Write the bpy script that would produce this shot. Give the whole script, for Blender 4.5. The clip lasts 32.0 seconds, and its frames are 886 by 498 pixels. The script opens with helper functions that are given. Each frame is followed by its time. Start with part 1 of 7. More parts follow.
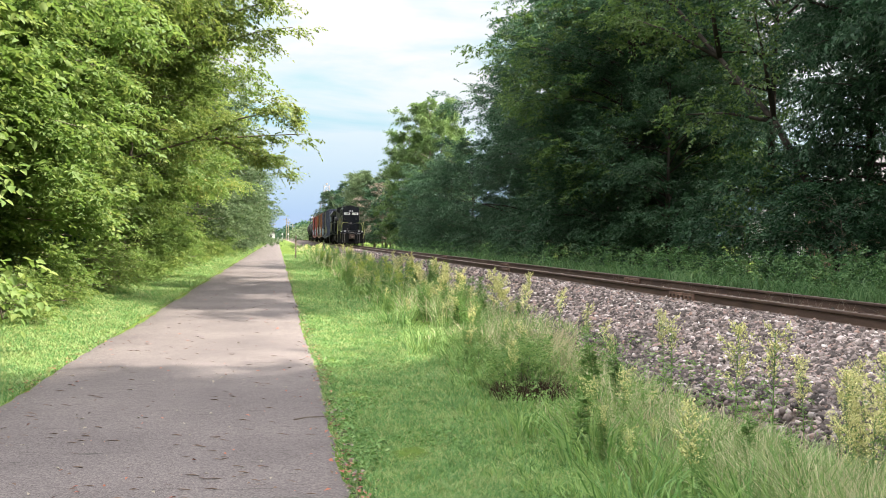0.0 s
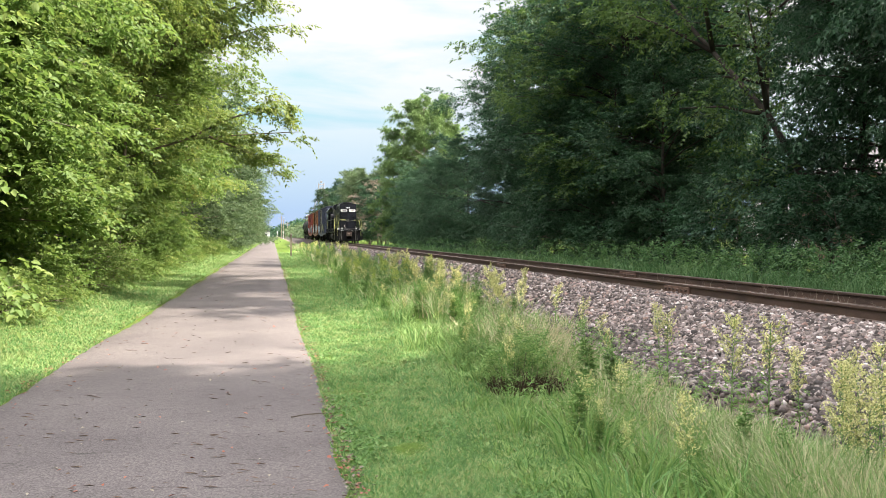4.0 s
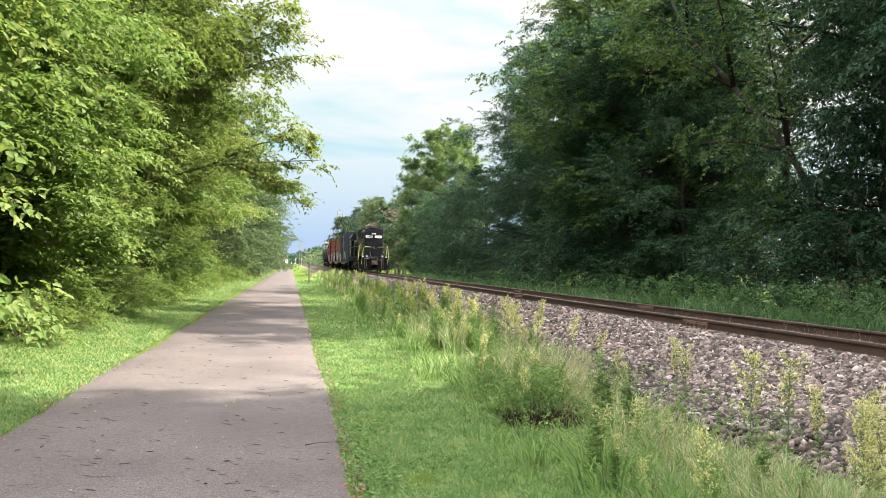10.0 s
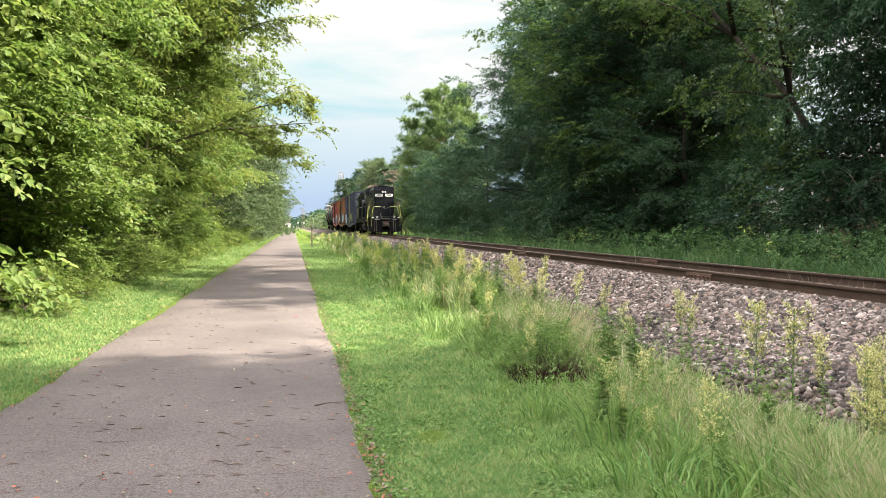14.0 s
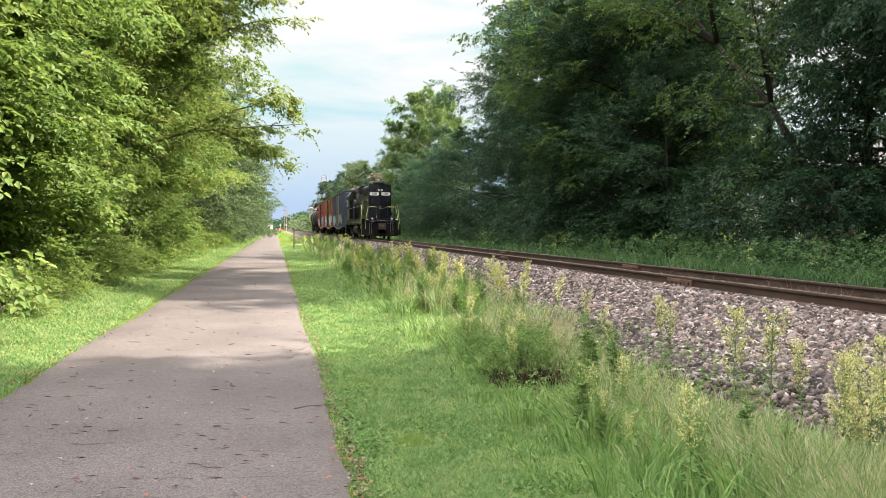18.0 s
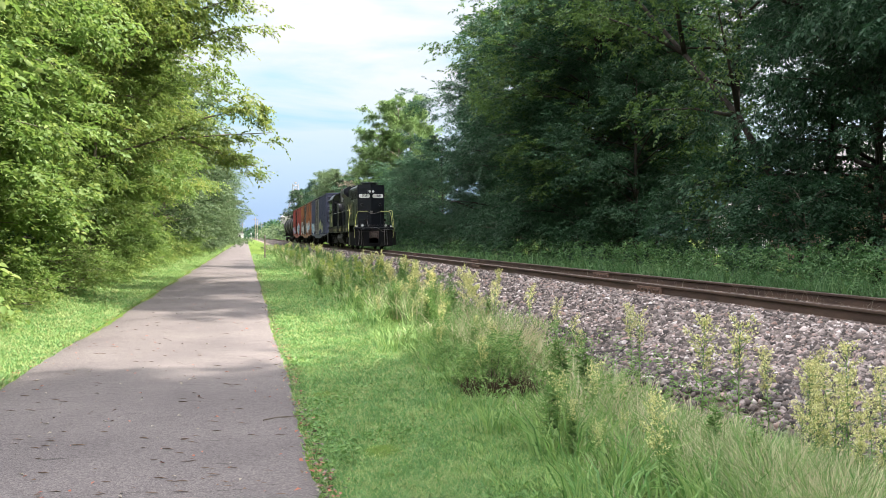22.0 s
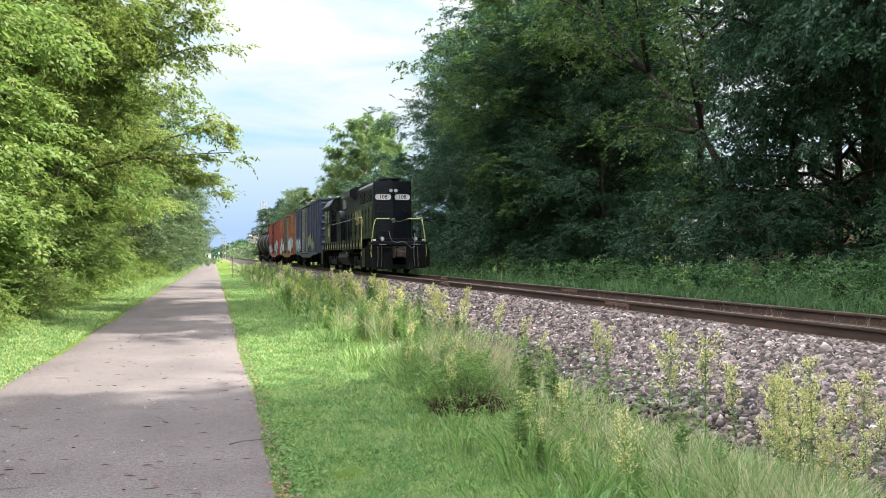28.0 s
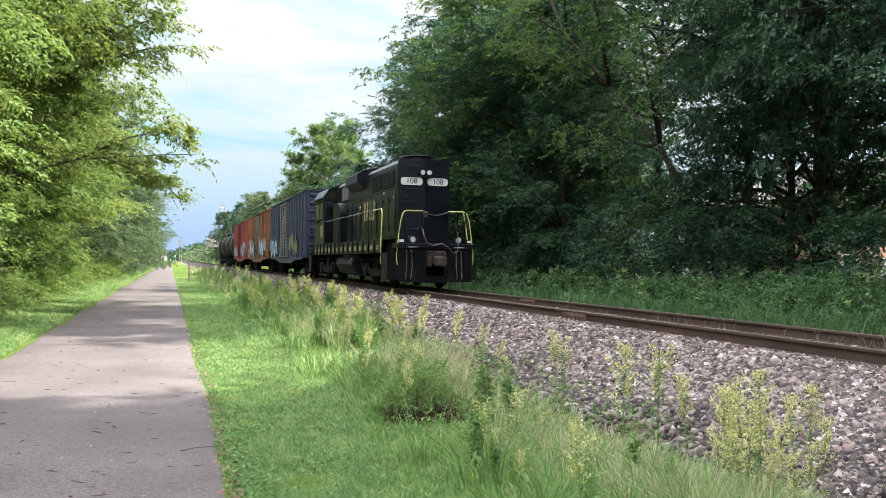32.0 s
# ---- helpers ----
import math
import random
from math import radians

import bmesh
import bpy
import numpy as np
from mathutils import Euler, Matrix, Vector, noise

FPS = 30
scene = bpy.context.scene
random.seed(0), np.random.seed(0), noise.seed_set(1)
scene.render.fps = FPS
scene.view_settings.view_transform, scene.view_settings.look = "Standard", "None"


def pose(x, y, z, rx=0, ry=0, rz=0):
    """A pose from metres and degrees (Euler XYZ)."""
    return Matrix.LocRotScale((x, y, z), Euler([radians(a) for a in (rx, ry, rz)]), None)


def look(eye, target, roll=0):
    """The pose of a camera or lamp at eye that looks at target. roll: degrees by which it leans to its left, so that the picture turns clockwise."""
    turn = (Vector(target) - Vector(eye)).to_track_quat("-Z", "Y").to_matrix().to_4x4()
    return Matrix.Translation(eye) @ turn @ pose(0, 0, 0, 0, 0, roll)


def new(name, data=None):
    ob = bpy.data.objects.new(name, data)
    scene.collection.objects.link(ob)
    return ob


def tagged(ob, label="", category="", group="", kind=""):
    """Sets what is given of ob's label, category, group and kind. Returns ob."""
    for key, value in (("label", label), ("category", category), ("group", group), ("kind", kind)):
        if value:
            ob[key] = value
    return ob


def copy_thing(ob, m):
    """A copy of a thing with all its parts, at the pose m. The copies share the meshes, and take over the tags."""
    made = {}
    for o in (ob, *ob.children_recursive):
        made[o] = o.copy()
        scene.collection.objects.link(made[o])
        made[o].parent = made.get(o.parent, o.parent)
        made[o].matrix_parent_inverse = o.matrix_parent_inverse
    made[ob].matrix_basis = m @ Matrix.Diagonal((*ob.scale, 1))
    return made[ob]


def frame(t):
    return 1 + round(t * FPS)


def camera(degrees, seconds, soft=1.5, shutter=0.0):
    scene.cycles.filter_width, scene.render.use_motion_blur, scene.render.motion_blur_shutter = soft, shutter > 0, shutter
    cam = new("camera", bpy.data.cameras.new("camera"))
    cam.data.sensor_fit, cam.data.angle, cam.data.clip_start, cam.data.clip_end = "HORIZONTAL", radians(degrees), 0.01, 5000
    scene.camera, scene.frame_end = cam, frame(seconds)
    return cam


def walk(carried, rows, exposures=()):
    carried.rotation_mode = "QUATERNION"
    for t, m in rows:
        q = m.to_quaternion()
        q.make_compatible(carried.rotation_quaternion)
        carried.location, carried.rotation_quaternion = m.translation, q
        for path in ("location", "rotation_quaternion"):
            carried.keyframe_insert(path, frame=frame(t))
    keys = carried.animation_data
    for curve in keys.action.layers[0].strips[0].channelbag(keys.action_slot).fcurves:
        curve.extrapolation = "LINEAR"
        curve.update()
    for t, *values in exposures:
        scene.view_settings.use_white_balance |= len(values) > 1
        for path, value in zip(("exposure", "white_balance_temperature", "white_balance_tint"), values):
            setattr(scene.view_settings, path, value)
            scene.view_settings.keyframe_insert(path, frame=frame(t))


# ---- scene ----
# the camera stands by the path and turns slowly in the hand: seconds, eye, yaw, pitch, roll
PATH = [
    (0, -0.011, 0.008, 1.551, 11.321, -0.704, 0.780),
    (0.5, -0.015, 0.006, 1.552, 11.566, -0.377, 0.884),
    (1, -0.014, 0.008, 1.550, 11.572, -0.279, 1.070),
    (1.5, -0.010, 0.013, 1.548, 11.534, -0.445, 1.030),
    (2, -0.015, 0.006, 1.552, 11.336, -0.622, 0.856),
    (2.5, -0.017, -0.008, 1.550, 11.280, -0.719, 0.662),
    (4.5, -0.013, -0.003, 1.547, 11.697, -1.175, -0.029),
    (5, -0.011, -0.008, 1.549, 11.265, -1.635, -0.560),
    (5.5, -0.015, -0.012, 1.546, 10.693, -1.511, -0.651),
    (6, -0.019, -0.019, 1.546, 10.374, -1.096, -0.485),
    (6.5, -0.014, -0.011, 1.547, 10.361, -0.269, 0.022),
    (7, -0.015, -0.002, 1.548, 10.382, 0.463, 0.525),
    (7.5, -0.015, -0.002, 1.549, 10.632, 0.789, 0.654),
    (8, -0.009, -0.003, 1.551, 10.988, 0.947, 0.391),
    (8.5, -0.005, -0.006, 1.550, 11.311, 0.968, 0.402),
    (9, -0.001, 0.000, 1.548, 11.331, 0.889, 0.331),
    (9.5, -0.012, -0.014, 1.548, 10.552, 0.824, 0.778),
    (10, -0.019, -0.016, 1.548, 10.398, 1.115, 1.219),
    (10.5, -0.008, 0.005, 1.546, 10.640, 0.966, 0.545),
    (11, -0.003, -0.002, 1.544, 10.485, -0.259, 0.303),
    (11.5, -0.008, -0.003, 1.546, 10.261, -0.996, -0.036),
    (12, -0.011, -0.001, 1.544, 9.987, -1.166, -0.179),
    (12.5, -0.017, -0.007, 1.544, 10.065, -1.278, -0.347),
    (13, -0.017, -0.005, 1.542, 10.048, -1.471, -0.436),
    (13.5, -0.022, -0.008, 1.543, 10.050, -1.609, -0.550),
    (14, -0.021, -0.012, 1.541, 10.244, -1.682, -0.392),
    (14.5, -0.024, -0.016, 1.543, 10.458, -1.708, -0.075),
    (16.5, -0.024, -0.017, 1.543, 10.762, -1.377, -0.157),
    (17, -0.021, -0.017, 1.543, 10.797, -1.520, -0.222),
    (17.5, -0.020, -0.015, 1.543, 11.020, -1.583, -0.161),
    (18, -0.014, -0.009, 1.541, 11.440, -1.436, 0.220),
    (18.5, -0.017, -0.010, 1.542, 12.086, -1.183, 0.725),
    (19, -0.016, -0.008, 1.543, 12.308, -1.114, 0.762),
    (19.5, -0.008, -0.006, 1.546, 12.612, -1.162, 0.744),
    (20, -0.007, -0.001, 1.544, 12.838, -0.887, 0.805),
    (20.5, -0.007, -0.006, 1.547, 12.707, -0.639, 0.672),
    (21, -0.004, -0.007, 1.545, 12.650, -0.675, 0.695),
    (21.5, 0.002, -0.003, 1.548, 12.865, -0.940, 0.379),
    (22, 0.007, 0.001, 1.549, 13.364, -0.868, 0.034),
    (22.5, 0.015, 0.008, 1.551, 13.640, -0.769, 0.064),
    (23, 0.018, 0.008, 1.555, 13.872, -0.622, -0.095),
    (23.5, 0.020, 0.019, 1.551, 13.968, -0.697, -0.299),
    (24, 0.022, 0.022, 1.550, 14.029, -0.878, -0.347),
    (24.5, 0.021, 0.022, 1.551, 14.166, -0.724, -0.402),
    (25, 0.028, 0.022, 1.556, 14.314, -0.576, -0.466),
    (25.5, 0.029, 0.024, 1.554, 14.496, -0.419, -0.343),
    (27.5, 0.028, 0.011, 1.558, 15.285, 0.075, -0.239),
    (28, 0.031, 0.010, 1.563, 15.467, 0.345, -0.499),
    (28.5, 0.030, 0.009, 1.561, 15.673, 0.437, -0.462),
    (29, 0.030, 0.008, 1.559, 15.783, 0.251, -0.380),
    (29.5, 0.030, 0.011, 1.561, 15.713, 0.094, -0.473),
    (30, 0.037, 0.011, 1.563, 15.908, 0.232, -0.392),
    (30.5, 0.038, 0.006, 1.566, 16.338, 0.481, -0.126),
    (31, 0.035, 0.009, 1.566, 16.698, 0.463, 0.112),
    (31.5, 0.035, 0.005, 1.567, 17.397, 0.657, 0.382),
    (32, 0.034, 0.000, 1.569, 18.237, 0.883, 0.633),
]


def view(x, y, z, yaw, pitch, roll):
    a, b = radians(yaw), radians(pitch)
    ahead = Vector((math.sin(a) * math.cos(b), math.cos(a) * math.cos(b), math.sin(b)))
    return look((x, y, z), Vector((x, y, z)) + ahead, roll)


cam = camera(56.31, 32.0, soft=0.6)
walk(cam, [(t, view(*p)) for t, *p in PATH], [(t, 2.88, k, 16.0) for t, k in ((0, 6500), (6, 6500), (9, 6550), (12, 6850), (18, 6750), (20, 6500), (23, 6200), (25, 6150), (28, 6200), (32, 6150))])

# ---- light ----
SUN_EL, SUN_AZ = 47.0, 108.0  # degrees, clockwise from +y
world = bpy.data.worlds.new("world")
scene.world = world
world.use_nodes = True
wn, wl = world.node_tree.nodes, world.node_tree.links
wn.clear()
w_out = wn.new("ShaderNodeOutputWorld")
w_bg = wn.new("ShaderNodeBackground")
w_sky = wn.new("ShaderNodeTexSky")
w_sky.sky_type = "NISHITA"
w_sky.sun_disc = False
w_sky.sun_elevation, w_sky.sun_rotation = radians(SUN_EL), radians(SUN_AZ)
w_sky.air_density, w_sky.dust_density, w_sky.ozone_density = 1.0, 0.6, 1.5
w_geo = wn.new("ShaderNodeTexCoord")
w_sep = wn.new("ShaderNodeSeparateXYZ")
wl.new(w_geo.outputs["Generated"], w_sep.inputs[0])
w_zc = wn.new("ShaderNodeMath"); w_zc.operation = "MAXIMUM"; w_zc.inputs[1].default_value = 0.04
wl.new(w_sep.outputs["Z"], w_zc.inputs[0])
w_zb = wn.new("ShaderNodeMath"); w_zb.operation = "ADD"; w_zb.inputs[1].default_value = 0.12
wl.new(w_zc.outputs[0], w_zb.inputs[0])
w_div = wn.new("ShaderNodeVectorMath"); w_div.operation = "DIVIDE"
w_com = wn.new("ShaderNodeCombineXYZ")
for i in range(3):
    wl.new(w_zb.outputs[0], w_com.inputs[i])
wl.new(w_geo.outputs["Generated"], w_div.inputs[0])
wl.new(w_com.outputs[0], w_div.inputs[1])
w_map = wn.new("ShaderNodeMapping"); w_map.inputs["Scale"].default_value = (0.55, 0.9, 0.6)
w_map.inputs["Location"].default_value = (0.35, 0.1, 0.0)
wl.new(w_div.outputs[0], w_map.inputs[0])
w_noise = wn.new("ShaderNodeTexNoise"); w_noise.inputs["Scale"].default_value = 1.1
w_noise.inputs["Detail"].default_value = 7; w_noise.inputs["Roughness"].default_value = 0.52
w_noise.inputs["Distortion"].default_value = 0.35
wl.new(w_map.outputs[0], w_noise.inputs["Vector"])
w_ramp = wn.new("ShaderNodeValToRGB")
w_ramp.color_ramp.elements[0].position, w_ramp.color_ramp.elements[1].position = 0.35, 0.51
wl.new(w_noise.outputs["Fac"], w_ramp.inputs[0])
w_mix = wn.new("ShaderNodeMix"); w_mix.data_type = "RGBA"
w_bright = wn.new("ShaderNodeMapRange"); w_bright.interpolation_type = "SMOOTHSTEP"
w_bright.inputs[1].default_value, w_bright.inputs[2].default_value = 0.25, 0.72
wl.new(w_sep.outputs["Z"], w_bright.inputs[0])
w_cloud = wn.new("ShaderNodeMix"); w_cloud.data_type = "RGBA"
w_cloud.inputs[6].default_value, w_cloud.inputs[7].default_value = (1.10, 1.10, 1.10, 1), (5.8, 5.8, 5.75, 1)
wl.new(w_bright.outputs[0], w_cloud.inputs[0])
wl.new(w_cloud.outputs[2], w_mix.inputs[7])
w_low = wn.new("ShaderNodeMapRange"); w_low.inputs[1].default_value, w_low.inputs[2].default_value = 0.03, 0.22
w_low.inputs[3].default_value = 0.0
wl.new(w_sep.outputs["Z"], w_low.inputs[0])
w_fac = wn.new("ShaderNodeMath"); w_fac.operation = "MULTIPLY"
wl.new(w_ramp.outputs[0], w_fac.inputs[0]); wl.new(w_low.outputs[0], w_fac.inputs[1])
wl.new(w_fac.outputs[0], w_mix.inputs[0])
w_dim = wn.new("ShaderNodeMix"); w_dim.data_type = "RGBA"; w_dim.blend_type = "MULTIPLY"; w_dim.inputs[0].default_value = 1.0
w_dim.inputs[7].default_value = (0.30, 0.30, 0.25, 1)
wl.new(w_sky.outputs[0], w_dim.inputs[6])
w_grad = wn.new("ShaderNodeMapRange"); w_grad.inputs[1].default_value, w_grad.inputs[2].default_value = 0.24, 0.60
w_grad.inputs[3].default_value, w_grad.inputs[4].default_value = 1.0, 0.0
wl.new(w_sep.outputs["Z"], w_grad.inputs[0])
w_haze = wn.new("ShaderNodeMix"); w_haze.data_type = "RGBA"
w_tone = wn.new("ShaderNodeMix"); w_tone.data_type = "RGBA"
w_tone.inputs[6].default_value, w_tone.inputs[7].default_value = (0.52, 0.72, 0.98, 1), (0.51, 0.91, 0.96, 1)
w_rise = wn.new("ShaderNodeMapRange"); w_rise.inputs[1].default_value, w_rise.inputs[2].default_value = 0.02, 0.17
wl.new(w_sep.outputs["Z"], w_rise.inputs[0]); wl.new(w_rise.outputs[0], w_tone.inputs[0])
wl.new(w_tone.outputs[2], w_haze.inputs[7])
wl.new(w_dim.outputs[2], w_haze.inputs[6]); wl.new(w_grad.outputs[0], w_haze.inputs[0])
wl.new(w_haze.outputs[2], w_mix.inputs[6])
wl.new(w_mix.outputs[2], w_bg.inputs[0])
w_bg.inputs[1].default_value = 0.13
wl.new(w_bg.outputs[0], w_out.inputs[0])

sun_data = bpy.data.lights.new("sun", "SUN")
sun_data.energy, sun_data.angle, sun_data.color = 2.35, radians(0.55), (1.0, 0.92, 0.77)
sun = new("sun", sun_data)
sun_dir = Vector((math.sin(radians(SUN_AZ)) * math.cos(radians(SUN_EL)), math.cos(radians(SUN_AZ)) * math.cos(radians(SUN_EL)), math.sin(radians(SUN_EL))))
sun.matrix_world = look(sun_dir * 60, (0, 0, 0))


# ---- materials ----
def node_mat(name):
    m = bpy.data.materials.new(name)
    m.use_nodes = True
    nt = m.node_tree
    return m, nt.nodes, nt.links, nt.nodes["Principled BSDF"]


def ramp(n, stops):
    r = n.new("ShaderNodeValToRGB")
    e = r.color_ramp.elements
    while len(e) < len(stops):
        e.new(0.5)
    for el, (p, c) in zip(e, stops):
        el.position, el.color = p, (*c, 1)
    return r


def solid(name, a, b, rough=0.6, metal=0.0, scale=3.0, fine=60.0, bump=0.1, wear=None, wear_amt=0.62, streak=1.0, spec=0.5):
    """Two tones mixed by a coarse and a fine noise in object space, with optional worn patches."""
    m, n, l, p = node_mat(name)
    tc = n.new("ShaderNodeTexCoord")
    mp = n.new("ShaderNodeMapping"); mp.inputs["Scale"].default_value = (1, 1, streak)
    l.new(tc.outputs["Object"], mp.inputs[0])
    n1 = n.new("ShaderNodeTexNoise"); n1.inputs["Scale"].default_value = scale; n1.inputs["Detail"].default_value = 6
    n2 = n.new("ShaderNodeTexNoise"); n2.inputs["Scale"].default_value = fine; n2.inputs["Detail"].default_value = 3
    l.new(mp.outputs[0], n1.inputs["Vector"]); l.new(tc.outputs["Object"], n2.inputs["Vector"])
    ad = n.new("ShaderNodeMath"); ad.operation = "MULTIPLY_ADD"; ad.inputs[1].default_value = 0.35
    l.new(n2.outputs["Fac"], ad.inputs[0]); l.new(n1.outputs["Fac"], ad.inputs[2])
    r = ramp(n, [(0.45, a), (0.85, b)])
    l.new(ad.outputs[0], r.inputs[0])
    col = r.outputs[0]
    if wear:
        n3 = n.new("ShaderNodeTexNoise"); n3.inputs["Scale"].default_value = scale * 1.7; n3.inputs["Detail"].default_value = 9
        n3.inputs["Roughness"].default_value = 0.65
        l.new(mp.outputs[0], n3.inputs["Vector"])
        wr = ramp(n, [(wear_amt - 0.05, (0, 0, 0)), (wear_amt + 0.05, (1, 1, 1))])
        l.new(n3.outputs["Fac"], wr.inputs[0])
        mx = n.new("ShaderNodeMix"); mx.data_type = "RGBA"
        l.new(wr.outputs[0], mx.inputs[0]); l.new(col, mx.inputs[6]); mx.inputs[7].default_value = (*wear, 1)
        col = mx.outputs[2]
    l.new(col, p.inputs["Base Color"])
    rr = n.new("ShaderNodeMapRange"); rr.inputs[3].default_value, rr.inputs[4].default_value = max(0.02, rough - 0.12), min(1, rough + 0.12)
    l.new(n1.outputs["Fac"], rr.inputs[0]); l.new(rr.outputs[0], p.inputs["Roughness"])
    p.inputs["Metallic"].default_value = metal
    p.inputs["Specular IOR Level"].default_value = spec
    if bump:
        b_ = n.new("ShaderNodeBump"); b_.inputs["Strength"].default_value = bump; b_.inputs["Distance"].default_value = 0.02
        l.new(ad.outputs[0], b_.inputs["Height"]); l.new(b_.outputs[0], p.inputs["Normal"])
    return m


def leaf_mat(name, stops, thru=0.35, rough=0.55, each=0.45, patch=0.55, gloss=0.22):
    """Leaf colour varies leaf by leaf and tree by tree; light passes through the blade."""
    m, n, l, p = node_mat(name)
    g = n.new("ShaderNodeNewGeometry")
    oi = n.new("ShaderNodeObjectInfo")
    tc = n.new("ShaderNodeTexCoord")
    nz = n.new("ShaderNodeTexNoise"); nz.inputs["Scale"].default_value = patch; nz.inputs["Detail"].default_value = 3
    l.new(tc.outputs["Object"], nz.inputs["Vector"])
    a = n.new("ShaderNodeMath"); a.operation = "MULTIPLY_ADD"; a.inputs[1].default_value = each
    l.new(g.outputs["Random Per Island"], a.inputs[0])
    s = n.new("ShaderNodeMath"); s.operation = "MULTIPLY_ADD"; s.inputs[1].default_value = 0.75; s.inputs[2].default_value = -0.14
    l.new(nz.outputs["Fac"], s.inputs[0]); l.new(s.outputs[0], a.inputs[2])
    o = n.new("ShaderNodeMath"); o.operation = "MULTIPLY_ADD"; o.inputs[1].default_value = 0.2
    l.new(oi.outputs["Random"], o.inputs[0]); l.new(a.outputs[0], o.inputs[2])
    r = ramp(n, stops)
    l.new(o.outputs[0], r.inputs[0])
    l.new(r.outputs[0], p.inputs["Base Color"])
    p.inputs["Roughness"].default_value = rough
    p.inputs["Specular IOR Level"].default_value = gloss
    t = n.new("ShaderNodeBsdfTranslucent")
    hs = n.new("ShaderNodeHueSaturation"); hs.inputs["Value"].default_value = 1.5; hs.inputs["Hue"].default_value = 0.495
    hs.inputs["Saturation"].default_value = 1.1
    l.new(r.outputs[0], hs.inputs["Color"]); l.new(hs.outputs[0], t.inputs["Color"])
    mx = n.new("ShaderNodeMixShader"); mx.inputs[0].default_value = thru
    l.new(p.outputs[0], mx.inputs[1]); l.new(t.outputs[0], mx.inputs[2])
    l.new(mx.outputs[0], n["Material Output"].inputs[0])
    return m


LEAF_LEFT = leaf_mat("leaf_left", [(0.0, (0.050, 0.092, 0.026)), (0.55, (0.112, 0.162, 0.042)), (0.84, (0.188, 0.222, 0.066)), (1.0, (0.330, 0.275, 0.100))], 0.42, each=0.40)
LEAF_NEAR = leaf_mat("leaf_near", [(0.0, (0.054, 0.112, 0.030)), (0.55, (0.122, 0.190, 0.052)), (0.86, (0.208, 0.258, 0.082)), (1.0, (0.340, 0.290, 0.105))], 0.42, each=0.40)
# darker tones that carry the shade of the trees beyond the railway
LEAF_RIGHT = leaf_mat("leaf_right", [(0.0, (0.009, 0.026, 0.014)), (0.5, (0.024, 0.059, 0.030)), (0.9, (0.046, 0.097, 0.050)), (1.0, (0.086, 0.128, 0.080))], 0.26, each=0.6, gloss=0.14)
LEAF_LIME = leaf_mat("leaf_lime", [(0.0, (0.027, 0.062, 0.019)), (0.5, (0.062, 0.112, 0.032)), (1.0, (0.132, 0.180, 0.062))], 0.42)
LEAF_FAR = leaf_mat("leaf_far", [(0.0, (0.034, 0.062, 0.028)), (0.5, (0.062, 0.100, 0.045)), (1.0, (0.112, 0.150, 0.075))], 0.36)
LEAF_POPLAR = leaf_mat("leaf_poplar", [(0.0, (0.046, 0.092, 0.030)), (0.5, (0.088, 0.152, 0.050)), (1.0, (0.155, 0.220, 0.085))], 0.36)
LEAF_PINE = leaf_mat("leaf_pine", [(0.0, (0.02, 0.05, 0.02)), (1.0, (0.05, 0.09, 0.035))], 0.1)
LEAF_DEAD = leaf_mat("leaf_dry", [(0.0, (0.10, 0.085, 0.065)), (0.6, (0.20, 0.175, 0.135)), (1.0, (0.31, 0.28, 0.21))], 0.2)
UNDER = leaf_mat("leaf_under", [(0.0, (0.026, 0.068, 0.026)), (0.6, (0.060, 0.132, 0.048)), (1.0, (0.112, 0.196, 0.076))], 0.25, each=0.6)
GRASS = leaf_mat("grass_mown", [(0.0, (0.026, 0.068, 0.026)), (0.52, (0.100, 0.210, 0.068)), (0.92, (0.192, 0.312, 0.106)), (1.0, (0.320, 0.360, 0.165))], 0.32, each=0.72, patch=2.4)
TALL = leaf_mat("grass_tall", [(0.0, (0.035, 0.085, 0.028)), (0.4, (0.125, 0.235, 0.070)), (0.75, (0.225, 0.330, 0.125)), (0.94, (0.30, 0.35, 0.17)), (1.0, (0.46, 0.43, 0.27))], 0.18, each=0.95, patch=0.8)
GREEN = leaf_mat("grass_broad", [(0.0, (0.033, 0.092, 0.028)), (0.5, (0.108, 0.219, 0.059)), (1.0, (0.248, 0.360, 0.124))], 0.22, each=0.9, patch=0.9)
STRAW = leaf_mat("grass_straw", [(0.0, (0.08, 0.13, 0.05)), (0.45, (0.22, 0.25, 0.12)), (1.0, (0.48, 0.42, 0.26))], 0.18, each=0.95, patch=0.9)
WEED = leaf_mat("weed_leaf", [(0.0, (0.059, 0.135, 0.033)), (0.6, (0.129, 0.234, 0.065)), (1.0, (0.248, 0.324, 0.122))], 0.3)
FLOWER = leaf_mat("weed_flower", [(0.0, (0.19, 0.25, 0.085)), (0.5, (0.40, 0.42, 0.16)), (1.0, (0.66, 0.63, 0.32))], 0.25, each=0.9)
GOLD = leaf_mat("goldenrod_flower", [(0.0, (0.16, 0.25, 0.05)), (1.0, (0.36, 0.42, 0.10))], 0.25, each=0.9)
BARK = solid("bark", (0.05, 0.04, 0.03), (0.16, 0.13, 0.10), 0.9, 0, 4, 40, 0.6, streak=0.25)
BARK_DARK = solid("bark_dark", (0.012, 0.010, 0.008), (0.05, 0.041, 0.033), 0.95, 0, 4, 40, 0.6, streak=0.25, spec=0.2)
BARK_PALE = solid("bark_pale", (0.12, 0.10, 0.075), (0.26, 0.22, 0.17), 0.9, 0, 4, 40, 0.5, streak=0.25)
